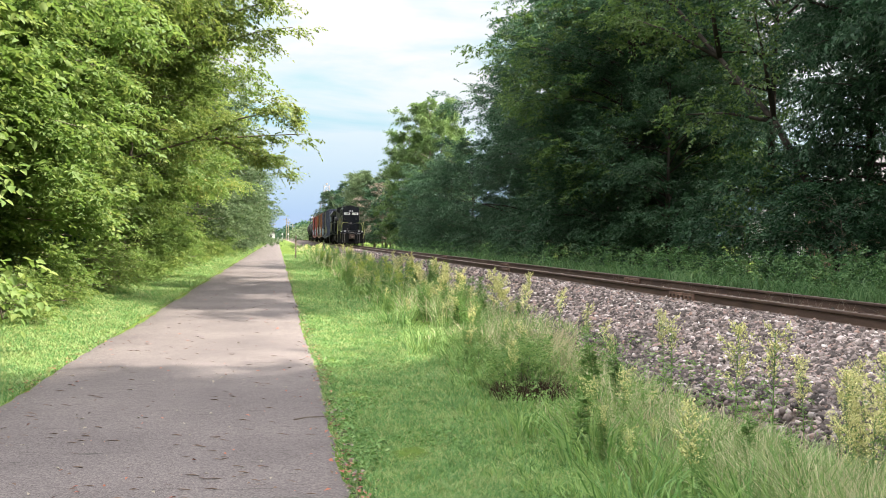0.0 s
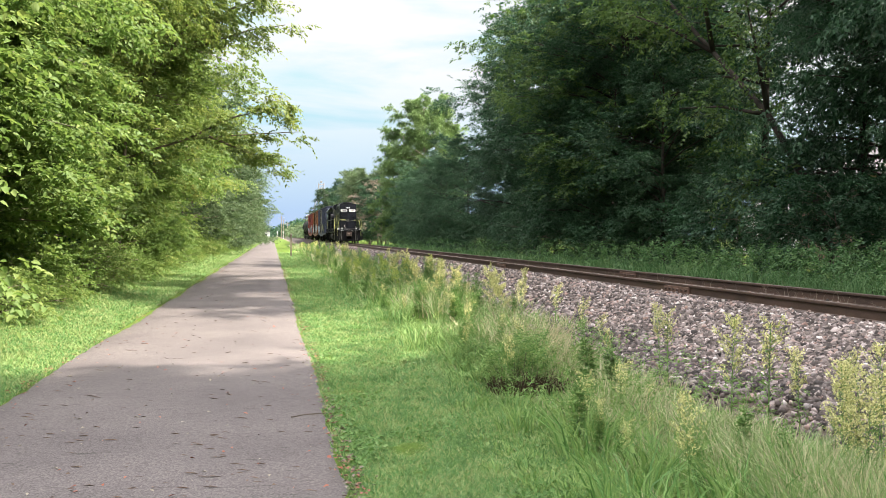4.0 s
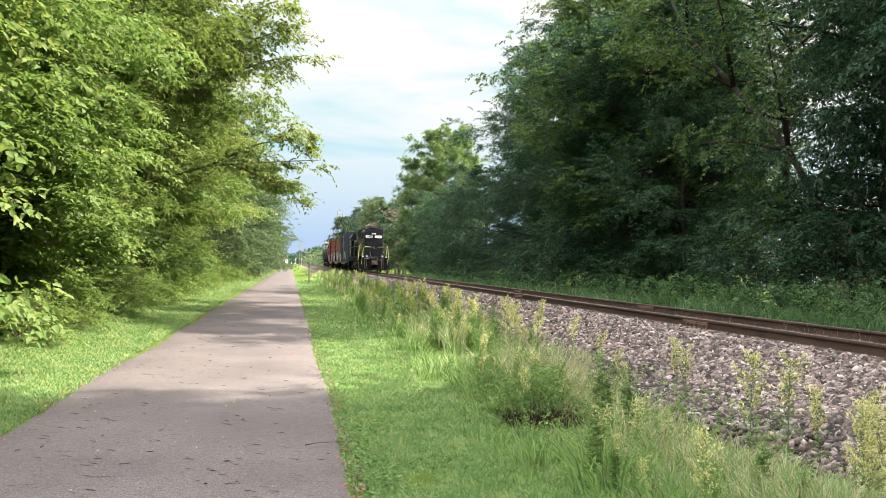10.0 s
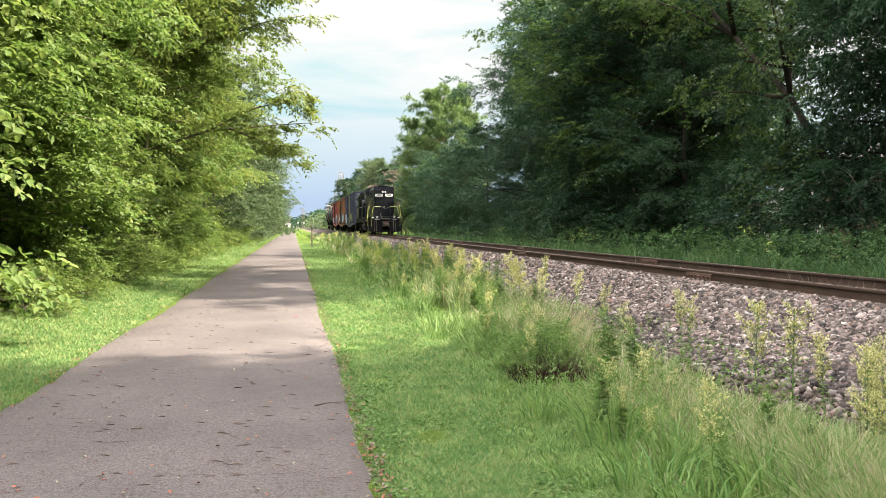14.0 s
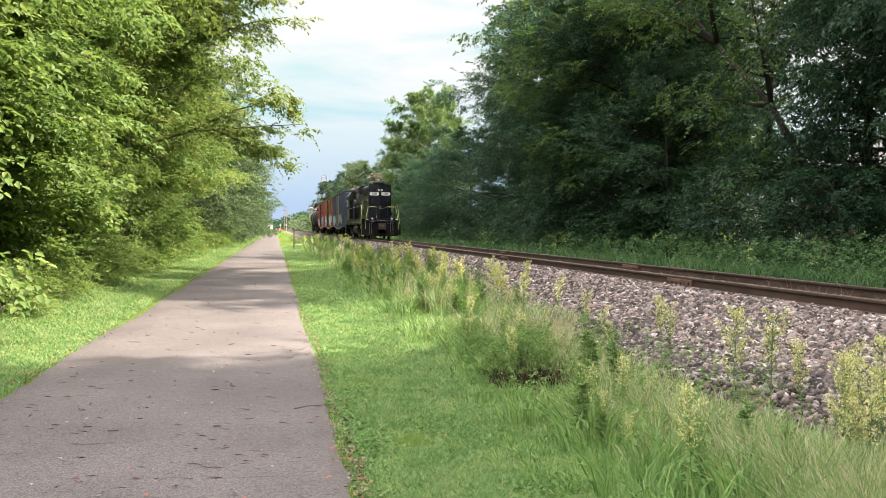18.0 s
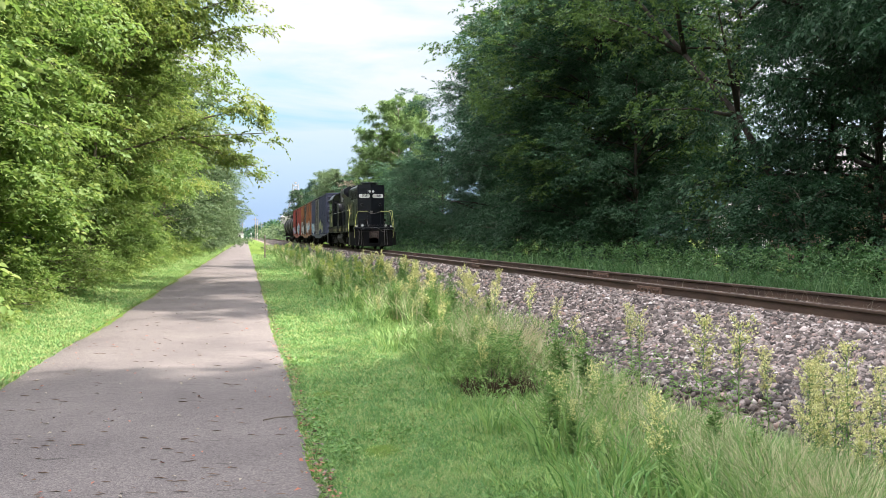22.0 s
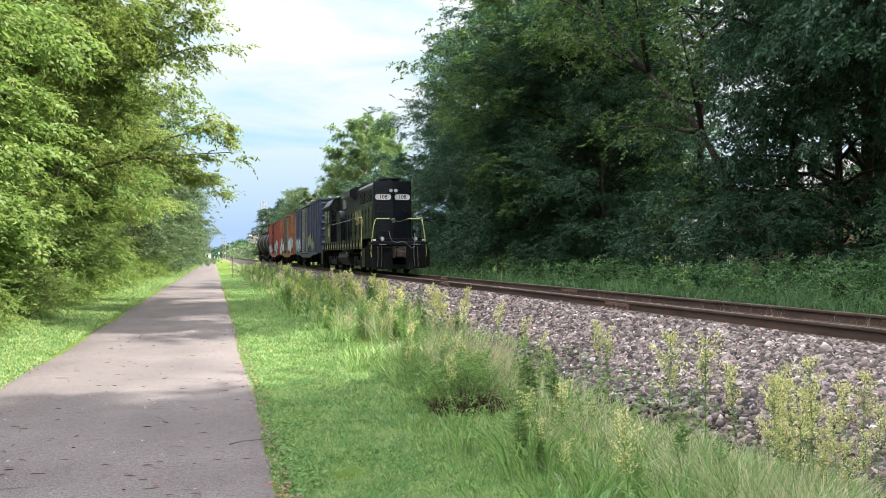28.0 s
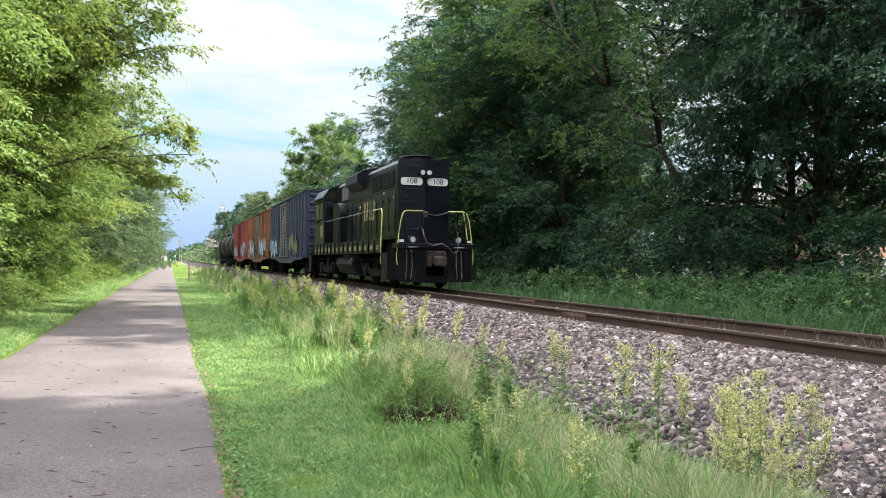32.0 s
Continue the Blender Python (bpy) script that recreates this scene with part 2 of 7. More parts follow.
# brown stem tone kept near black for the shade inside the hollow
HOLLOW_DARK = solid("hollow_dark", (0.022, 0.014, 0.009), (0.075, 0.050, 0.032), 0.95, 0, 4, 40, 0.3, spec=0.1)


def ground_mat():
    """Turf, bare soil at the toe of the bank, dark bed under the stones, divided by ragged lines along the track."""
    m, n, l, p = node_mat("ground")
    tc = n.new("ShaderNodeTexCoord")
    n1 = n.new("ShaderNodeTexNoise"); n1.inputs["Scale"].default_value = 0.8; n1.inputs["Detail"].default_value = 8
    n2 = n.new("ShaderNodeTexNoise"); n2.inputs["Scale"].default_value = 45; n2.inputs["Detail"].default_value = 4
    n3 = n.new("ShaderNodeTexNoise"); n3.inputs["Scale"].default_value = 2.4; n3.inputs["Detail"].default_value = 7
    for q in (n1, n2, n3):
        l.new(tc.outputs["Object"], q.inputs["Vector"])
    a = n.new("ShaderNodeMath"); a.operation = "MULTIPLY_ADD"; a.inputs[1].default_value = 0.6
    l.new(n2.outputs["Fac"], a.inputs[0]); l.new(n1.outputs["Fac"], a.inputs[2])
    turf = ramp(n, [(0.5, (0.035, 0.045, 0.015)), (0.75, (0.07, 0.12, 0.02)), (1.0, (0.12, 0.17, 0.03))])
    soil = ramp(n, [(0.5, (0.050, 0.040, 0.032)), (0.75, (0.13, 0.105, 0.085)), (1.0, (0.22, 0.185, 0.155))])
    bed = ramp(n, [(0.5, (0.018, 0.015, 0.014)), (1.0, (0.08, 0.068, 0.062))])
    for r in (turf, soil, bed):
        l.new(a.outputs[0], r.inputs[0])
    sep = n.new("ShaderNodeSeparateXYZ"); l.new(tc.outputs["Object"], sep.inputs[0])
    xx = n.new("ShaderNodeMath"); xx.operation = "MULTIPLY_ADD"; xx.inputs[1].default_value = 1.5
    l.new(n3.outputs["Fac"], xx.inputs[0]); l.new(sep.outputs["X"], xx.inputs[2])
    col = turf.outputs[0]
    for lo, hi, tone in ((4.25, 4.65, soil), (5.0, 5.5, bed), (11.5, 11.2, None)):
        mr = n.new("ShaderNodeMapRange"); mr.inputs[1].default_value, mr.inputs[2].default_value = lo, hi
        l.new(xx.outputs[0], mr.inputs[0])
        mx = n.new("ShaderNodeMix"); mx.data_type = "RGBA"
        l.new(mr.outputs[0], mx.inputs[0])
        if tone:
            l.new(col, mx.inputs[6]); l.new(tone.outputs[0], mx.inputs[7])
        else:
            l.new(turf.outputs[0], mx.inputs[6]); l.new(col, mx.inputs[7])
        col = mx.outputs[2]
    l.new(col, p.inputs["Base Color"])
    p.inputs["Roughness"].default_value = 1.0
    p.inputs["Specular IOR Level"].default_value = 0.1
    b = n.new("ShaderNodeBump"); b.inputs["Strength"].default_value = 0.8; b.inputs["Distance"].default_value = 0.04
    l.new(n2.outputs["Fac"], b.inputs["Height"]); l.new(b.outputs[0], p.inputs["Normal"])
    return m


def asphalt_mat():
    m, n, l, p = node_mat("asphalt")
    tc = n.new("ShaderNodeTexCoord")
    n1 = n.new("ShaderNodeTexNoise"); n1.inputs["Scale"].default_value = 0.7; n1.inputs["Detail"].default_value = 6
    v = n.new("ShaderNodeTexVoronoi"); v.inputs["Scale"].default_value = 95
    n3 = n.new("ShaderNodeTexNoise"); n3.inputs["Scale"].default_value = 220; n3.inputs["Detail"].default_value = 2
    mp = n.new("ShaderNodeMapping"); mp.inputs["Scale"].default_value = (1.2, 9.0, 1)
    n4 = n.new("ShaderNodeTexNoise"); n4.inputs["Scale"].default_value = 2.2; n4.inputs["Detail"].default_value = 3
    for q in (n1, v, n3):
        l.new(tc.outputs["Object"], q.inputs["Vector"])
    l.new(tc.outputs["Object"], mp.inputs[0]); l.new(mp.outputs[0], n4.inputs["Vector"])
    r1 = ramp(n, [(0.3, (0.094, 0.085, 0.084)), (0.7, (0.132, 0.119, 0.115))])
    l.new(n1.outputs["Fac"], r1.inputs[0])
    r2 = ramp(n, [(0.0, (0.62, 0.60, 0.60)), (0.45, (0.95, 0.95, 0.95)), (0.9, (1.35, 1.32, 1.3))])
    l.new(v.outputs["Color"], r2.inputs[0])
    r4 = ramp(n, [(0.30, (0.55, 0.55, 0.55)), (0.36, (1, 1, 1))])
    l.new(n4.outputs["Fac"], r4.inputs[0])
    m1 = n.new("ShaderNodeMix"); m1.data_type = "RGBA"; m1.blend_type = "MULTIPLY"; m1.inputs[0].default_value = 1
    l.new(r1.outputs[0], m1.inputs[6]); l.new(r2.outputs[0], m1.inputs[7])
    m2 = n.new("ShaderNodeMix"); m2.data_type = "RGBA"; m2.blend_type = "MULTIPLY"; m2.inputs[0].default_value = 0.8
    l.new(m1.outputs[2], m2.inputs[6]); l.new(r4.outputs[0], m2.inputs[7])
    l.new(m2.outputs[2], p.inputs["Base Color"])
    p.inputs["Roughness"].default_value = 0.95
    p.inputs["Specular IOR Level"].default_value = 0.12
    b = n.new("ShaderNodeBump"); b.inputs["Strength"].default_value = 0.5; b.inputs["Distance"].default_value = 0.006
    l.new(v.outputs["Distance"], b.inputs["Height"]); l.new(b.outputs[0], p.inputs["Normal"])
    return m


def stone_mat(name, k):
    """Crushed stone, each piece of its own tone; k scales the whole."""
    m, n, l, p = node_mat(name)
    g = n.new("ShaderNodeNewGeometry"); oi = n.new("ShaderNodeObjectInfo")
    a = n.new("ShaderNodeMath"); a.operation = "ADD"
    l.new(g.outputs["Random Per Island"], a.inputs[0]); l.new(oi.outputs["Random"], a.inputs[1])
    fr = n.new("ShaderNodeMath"); fr.operation = "FRACT"; l.new(a.outputs[0], fr.inputs[0])
    tones = [(0.0, (0.034, 0.028, 0.025)), (0.32, (0.094, 0.074, 0.066)), (0.62, (0.205, 0.166, 0.150)), (0.80, (0.34, 0.290, 0.268)), (0.88, (0.29, 0.185, 0.150)), (0.96, (0.52, 0.46, 0.43)), (1.0, (0.64, 0.60, 0.57))]
    r = ramp(n, [(q, tuple(u * k for u in c)) for q, c in tones])
    l.new(fr.outputs[0], r.inputs[0])
    tc = n.new("ShaderNodeTexCoord")
    nz = n.new("ShaderNodeTexNoise"); nz.inputs["Scale"].default_value = 70; nz.inputs["Detail"].default_value = 4
    l.new(tc.outputs["Object"], nz.inputs["Vector"])
    r2 = ramp(n, [(0.3, (0.7, 0.7, 0.7)), (0.7, (1.2, 1.2, 1.2))]); l.new(nz.outputs["Fac"], r2.inputs[0])
    mx = n.new("ShaderNodeMix"); mx.data_type = "RGBA"; mx.blend_type = "MULTIPLY"; mx.inputs[0].default_value = 1
    l.new(r.outputs[0], mx.inputs[6]); l.new(r2.outputs[0], mx.inputs[7]); l.new(mx.outputs[2], p.inputs["Base Color"])
    p.inputs["Roughness"].default_value = 0.85
    b = n.new("ShaderNodeBump"); b.inputs["Strength"].default_value = 0.3; b.inputs["Distance"].default_value = 0.01
    l.new(nz.outputs["Fac"], b.inputs["Height"]); l.new(b.outputs[0], p.inputs["Normal"])
    return m


GROUND, ASPHALT, STONE, STONE_DARK = ground_mat(), asphalt_mat(), stone_mat("ballast_stone", 0.86), stone_mat("ballast_stone_dark", 0.38)
JOINT = solid("joint_rust", (0.09, 0.050, 0.034), (0.16, 0.095, 0.066), 0.8, 0.1, 6, 60, 0.25)
RUST = solid("rail_rust", (0.040, 0.024, 0.017), (0.085, 0.052, 0.036), 0.75, 0.2, 2, 60, 0.25, streak=3)
RAILTOP = solid("rail_head", (0.07, 0.052, 0.042), (0.15, 0.115, 0.095), 0.5, 0.5, 2, 60, 0.1)
TIE = solid("tie_wood", (0.06, 0.045, 0.035), (0.20, 0.16, 0.13), 0.9, 0, 6, 60, 0.5)
TIE_PALE = solid("tie_pale", (0.26, 0.21, 0.17), (0.46, 0.39, 0.33), 0.9, 0, 6, 60, 0.5)
BLACK = solid("loco_black", (0.003, 0.0038, 0.006), (0.008, 0.0095, 0.014), 0.36, 0, 1.2, 30, 0.04, (0.016, 0.0155, 0.0145), 0.64, spec=0.24)
SCUFF = solid("pilot_black", (0.003, 0.0034, 0.0045), (0.008, 0.008, 0.009), 0.5, 0, 2.2, 40, 0.1, (0.026, 0.025, 0.024), 0.60, 0.35, spec=0.15)
OLIVE = solid("loco_olive", (0.009, 0.013, 0.004), (0.018, 0.025, 0.0075), 0.38, 0, 1.5, 30, 0.04, (0.006, 0.007, 0.005), 0.56, spec=0.25)
GRIME = solid("truck_grime", (0.006, 0.0056, 0.0054), (0.018, 0.0165, 0.015), 0.85, 0, 4, 40, 0.3, spec=0.1)
STEEL = solid("bare_steel", (0.12, 0.115, 0.11), (0.22, 0.215, 0.205), 0.4, 0.8, 4, 40, 0.1)
YELLOW = solid("rail_yellow", (0.38, 0.40, 0.10), (0.50, 0.52, 0.19), 0.5, 0, 5, 40, 0.05)
WHITE = solid("board_white", (0.52, 0.52, 0.50), (0.66, 0.66, 0.64), 0.5, 0, 5, 40, 0.03)
GOLDTXT = solid("letter_gold", (0.22, 0.18, 0.08), (0.32, 0.27, 0.13), 0.5, 0, 5, 40, 0.03)
BLUE_DK = solid("car_blue_dark", (0.015, 0.020, 0.044), (0.030, 0.038, 0.070), 0.55, 0, 1.5, 25, 0.08, (0.09, 0.06, 0.045), 0.66, 0.3)
ORANGE = solid("car_orange", (0.15, 0.050, 0.012), (0.25, 0.092, 0.02), 0.6, 0, 1.2, 25, 0.08, (0.075, 0.028, 0.016), 0.53, 0.3)
RED = solid("car_red", (0.17, 0.020, 0.015), (0.25, 0.042, 0.030), 0.6, 0, 1.2, 25, 0.08, (0.10, 0.030, 0.022), 0.57, 0.3)
DOORGREY = solid("car_door", (0.08, 0.084, 0.078), (0.16, 0.16, 0.14), 0.6, 0, 2, 25, 0.08, (0.12, 0.08, 0.05), 0.62, 0.3)
TANK = solid("tank_black", (0.010, 0.010, 0.011), (0.026, 0.025, 0.025), 0.72, 0, 1.0, 25, 0.05, (0.045, 0.042, 0.04), 0.62, 0.4, spec=0.2)
GLASS = solid("cab_glass", (0.008, 0.009, 0.010), (0.015, 0.016, 0.018), 0.12, 0, 3, 40, 0.0)
LENS = solid("lamp_lens", (0.42, 0.43, 0.44), (0.55, 0.56, 0.57), 0.12, 0, 9, 60, 0.0)
PAINT_PALE = solid("graffiti_pale", (0.26, 0.28, 0.30), (0.40, 0.41, 0.41), 0.6, 0, 3, 30, 0.02)
PAINT_BLUE = solid("graffiti_blue", (0.04, 0.15, 0.26), (0.08, 0.23, 0.34), 0.6, 0, 3, 30, 0.02)
PAINT_LIME = solid("graffiti_lime", (0.13, 0.15, 0.04), (0.20, 0.22, 0.07), 0.6, 0, 3, 30, 0.02)
PAINT_WINE = solid("graffiti_wine", (0.25, 0.05, 0.10), (0.38, 0.10, 0.16), 0.6, 0, 3, 30, 0.02)


# ---- mesh helpers ----
def part(name, bm, material, parent=None, label="", smooth=False):
    me = bpy.data.meshes.new(name)
    bm.to_mesh(me)
    bm.free()
    me.materials.append(material)
    if smooth:
        for f in me.polygons:
            f.use_smooth = True
    ob = new(name, me)
    if parent is not None:
        ob.parent = parent
    return tagged(ob, label)


def empty(name, x=0, y=0, z=0):
    ob = new(name)
    ob.empty_display_size = 0.2
    ob.location = (x, y, z)
    return ob


def box(bm, x0, x1, y0, y1, z0, z1, bev=0.0):
    r = bmesh.ops.create_cube(bm, size=1.0)
    for v in r["verts"]:
        v.co = Vector(((x0 + x1) / 2 + v.co.x * (x1 - x0), (y0 + y1) / 2 + v.co.y * (y1 - y0), (z0 + z1) / 2 + v.co.z * (z1 - z0)))
    if bev:
        es = {e for v in r["verts"] for e in v.link_edges}
        bmesh.ops.bevel(bm, geom=list(es), offset=bev, segments=2, affect="EDGES", profile=0.6)
    return bm


def bx(x0, x1, y0, y1, z0, z1, bev=0.0):
    return box(bmesh.new(), x0, x1, y0, y1, z0, z1, bev)


def cyl(bm, p0, p1, r0, r1=None, seg=12):
    p0, p1 = Vector(p0), Vector(p1)
    d = p1 - p0
    m = Matrix.Translation((p0 + p1) / 2) @ d.to_track_quat("Z", "Y").to_matrix().to_4x4()
    bmesh.ops.create_cone(bm, cap_ends=True, segments=seg, radius1=r0, radius2=r0 if r1 is None else r1, depth=d.length, matrix=m)
    return bm


def tube(bm, pts, r, seg=6, r_end=None):
    """A round bar through the points, tapering to r_end."""
    pts = [Vector(p) for p in pts]
    rings = []
    for i, p in enumerate(pts):
        d = (pts[min(i + 1, len(pts) - 1)] - pts[max(i - 1, 0)]).normalized()
        q = d.to_track_quat("Z", "Y")
        k = r if r_end is None else r + (r_end - r) * i / (len(pts) - 1)
        rings.append([bm.verts.new(p + q @ Vector((k * math.cos(a * math.tau / seg), k * math.sin(a * math.tau / seg), 0))) for a in range(seg)])
    for a, b in zip(rings, rings[1:]):
        for i in range(seg):
            bm.faces.new((a[i], a[(i + 1) % seg], b[(i + 1) % seg], b[i]))
    bm.faces.new(rings[0][::-1])
    bm.faces.new(rings[-1])
    return bm


def prism(bm, outline, axis, a, b):
    """Extrudes a closed outline of (u, v) pairs along an axis from a to b."""
    def at(u, v, w):
        return {"x": (w, u, v), "y": (u, w, v), "z": (u, v, w)}[axis]
    lo = [bm.verts.new(at(u, v, a)) for u, v in outline]
    hi = [bm.verts.new(at(u, v, b)) for u, v in outline]
    k = len(outline)
    for i in range(k):
        bm.faces.new((lo[i], lo[(i + 1) % k], hi[(i + 1) % k], hi[i]))
    bm.faces.new(lo[::-1])
    bm.faces.new(hi)
    bmesh.ops.recalc_face_normals(bm, faces=bm.faces)
    return bm


def from_arrays(name, verts, faces, mats, parent=None, idx=None, smooth=False):
    """One mesh from arrays of equal-sided faces."""
    me = bpy.data.meshes.new(name)
    verts = np.asarray(verts, np.float32)
    faces = np.asarray(faces, np.int32)
    k = faces.shape[1]
    me.vertices.add(len(verts)); me.vertices.foreach_set("co", verts.ravel())
    me.loops.add(faces.size); me.loops.foreach_set("vertex_index", faces.ravel())
    me.polygons.add(len(faces))
    me.polygons.foreach_set("loop_start", np.arange(0, faces.size, k, dtype=np.int32))
    for m in mats:
        me.materials.append(m)
    if idx is not None:
        me.polygons.foreach_set("material_index", np.asarray(idx, np.int32))
    me.update(calc_edges=True)
    if smooth:
        me.polygons.foreach_set("use_smooth", np.ones(len(faces), bool))
    ob = new(name, me)
    if parent is not None:
        ob.parent = parent
    return ob


def unit(v):
    return v / np.maximum(np.linalg.norm(v, axis=-1, keepdims=True), 1e-6)


def leaves(c, d, nrm, length, width, fold=0.18):
    """Folded leaf blades: base, two sides, tip; returns verts and quads."""
    d = unit(d)
    s = unit(np.cross(d, nrm))
    nn = np.cross(s, d)
    L, W = np.asarray(length).reshape(-1, 1), np.asarray(width).reshape(-1, 1)
    v = np.stack([c, c + d * L * 0.45 + s * W * 0.5 + nn * W * fold, c + d * L - nn * L * 0.12, c + d * L * 0.45 - s * W * 0.5 + nn * W * fold], 1)
    q = np.arange(len(c) * 4).reshape(-1, 4)
    return v.reshape(-1, 3), q


def full_leaves(c, d, nrm, length, width, fold=0.16):
    """Broader leaf blades of two halves folded along the midrib, each with a rounded shoulder."""
    d = unit(d)
    s = unit(np.cross(d, nrm))
    nn = np.cross(s, d)
    L, W = np.asarray(length).reshape(-1, 1), np.asarray(width).reshape(-1, 1)
    low, high = c + d * L * 0.28 + nn * W * fold, c + d * L * 0.68 + nn * (W * fold - L * 0.04)
    v = np.stack([c, low + s * W * 0.5, high + s * W * 0.36, c + d * L - nn * L * 0.14, high - s * W * 0.36, low - s * W * 0.5], 1)
    k = np.arange(len(c))[:, None] * 6
    return v.reshape(-1, 3), np.stack([k + [0, 1, 2, 3], k + [0, 3, 4, 5]], 1).reshape(-1, 4)


def sprays(rng, o, d, size, per, leaf, droop=0.35, broad=1.0):
    """Twigs with leaflets on both sides: o origins, d directions, per leaflets each."""
    k = len(o)
    d = unit(d)
    up = np.tile([0, 0, 1.0], (k, 1)) + rng.normal(0, 0.25, (k, 3))
    s = unit(np.cross(d, up))
    u = np.cross(s, d)
    t = (np.arange(per) + 0.5) / per
    sg = np.where(np.arange(per) % 2 == 0, 1.0, -1.0)
    L = size.reshape(-1, 1, 1)
    c = o[:, None] + d[:, None] * t[None, :, None] * L - np.array([0, 0, 1.0]) * (t[None, :, None] ** 2) * L * droop
    c = c + rng.normal(0, 0.03, c.shape) * L
    ld = d[:, None] * 0.55 + s[:, None] * sg[None, :, None] * 0.8 + rng.normal(0, 0.28, c.shape) - np.array([0, 0, 1.0]) * 0.30
    ln = u[:, None] + rng.normal(0, 0.42, c.shape)
    n = k * per
    ll = leaf * rng.uniform(0.7, 1.25, n)
    blade = full_leaves if broad > 1 else leaves
    return blade(c.reshape(n, 3), ld.reshape(n, 3), ln.reshape(n, 3), ll, ll * broad * rng.uniform(0.40, 0.56, n))


# ---- ground, path and track bed ----
TRACK_X, RAIL_Z = 8.04, 0.675


def ground_z(x, y=0.0):
    """Height of the ground sheet: verge, shallow swale, ballast bank, far shoulder."""
    z = np.interp(x, [-40, -8, -4.6, -2.6, 0.5, 1.6, 2.8, 4.3, 6.55, 6.85, 9.4, 9.7, 11.0, 13, 40], [0.1, 0.08, 0.03, -0.03, -0.03, -0.05, -0.02, 0.06, 0.435, 0.455, 0.455, 0.43, 0.12, 0.10, 0.0])
    return z


def build_ground():
    xs = np.concatenate([[-2500, -600, -150, -60], np.linspace(-40, -5, 24), np.linspace(-4.6, 12, 70), np.linspace(13, 40, 16), [60, 150, 600, 2500]])
    ys = np.concatenate([[-300, -80, -30], np.linspace(-12, 40, 160), np.linspace(41, 120, 60), np.geomspace(125, 3000, 24)])
    X, Y = np.meshgrid(xs, ys)
    Z = ground_z(X)
    rng = np.random.default_rng(3)
    bump = rng.normal(0, 0.012, Z.shape) * ((X > 0.6) | (X < -2.7))
    Z = Z + bump
    nx = len(xs)
    i = np.arange(len(ys) - 1)[:, None] * nx + np.arange(nx - 1)[None]
    F = np.stack([i, i + 1, i + nx + 1, i + nx], -1).reshape(-1, 4)
    ob = from_arrays("ground", np.stack([X, Y, Z], -1).reshape(-1, 3), F, [GROUND])
    tagged(ob, "grassy ground sheet with a raised ballast bank", "ground", kind="structure")


build_ground()


def build_path():
    rng = np.random.default_rng(8)
    ys = np.concatenate([np.linspace(-12, 45, 230), np.linspace(45.5, 330, 160)])
    le = -2.45 + 0.035 * np.sin(ys * 0.9) + rng.normal(0, 0.018, len(ys)) + 0.0016 * np.clip(ys, 0, 160) - 0.09 * np.clip((16 - ys) / 8, 0, 1)
    re = 0.47 + 0.03 * np.sin(ys * 0.7 + 1) + rng.normal(0, 0.018, len(ys)) - 0.0006 * np.clip(ys, 0, 160)
    us = np.array([0.0, 0.03, 0.25, 0.5, 0.75, 0.97, 1.0])
    cr = np.array([-0.035, 0.004, 0.016, 0.022, 0.016, 0.004, -0.035])
    X = le[:, None] + (re - le)[:, None] * us
    Y = np.repeat(ys[:, None], 7, 1)
    Z = np.repeat(cr[None], len(ys), 0) - 0.004
    i = np.arange(len(ys) - 1)[:, None] * 7 + np.arange(6)[None]
    F = np.stack([i, i + 1, i + 8, i + 7], -1).reshape(-1, 4)
    ob = from_arrays("path", np.stack([X, Y, Z], -1).reshape(-1, 3), F, [ASPHALT], smooth=True)
    tagged(ob, "worn grey asphalt walking path with ragged edges", "path", kind="structure")


build_path()


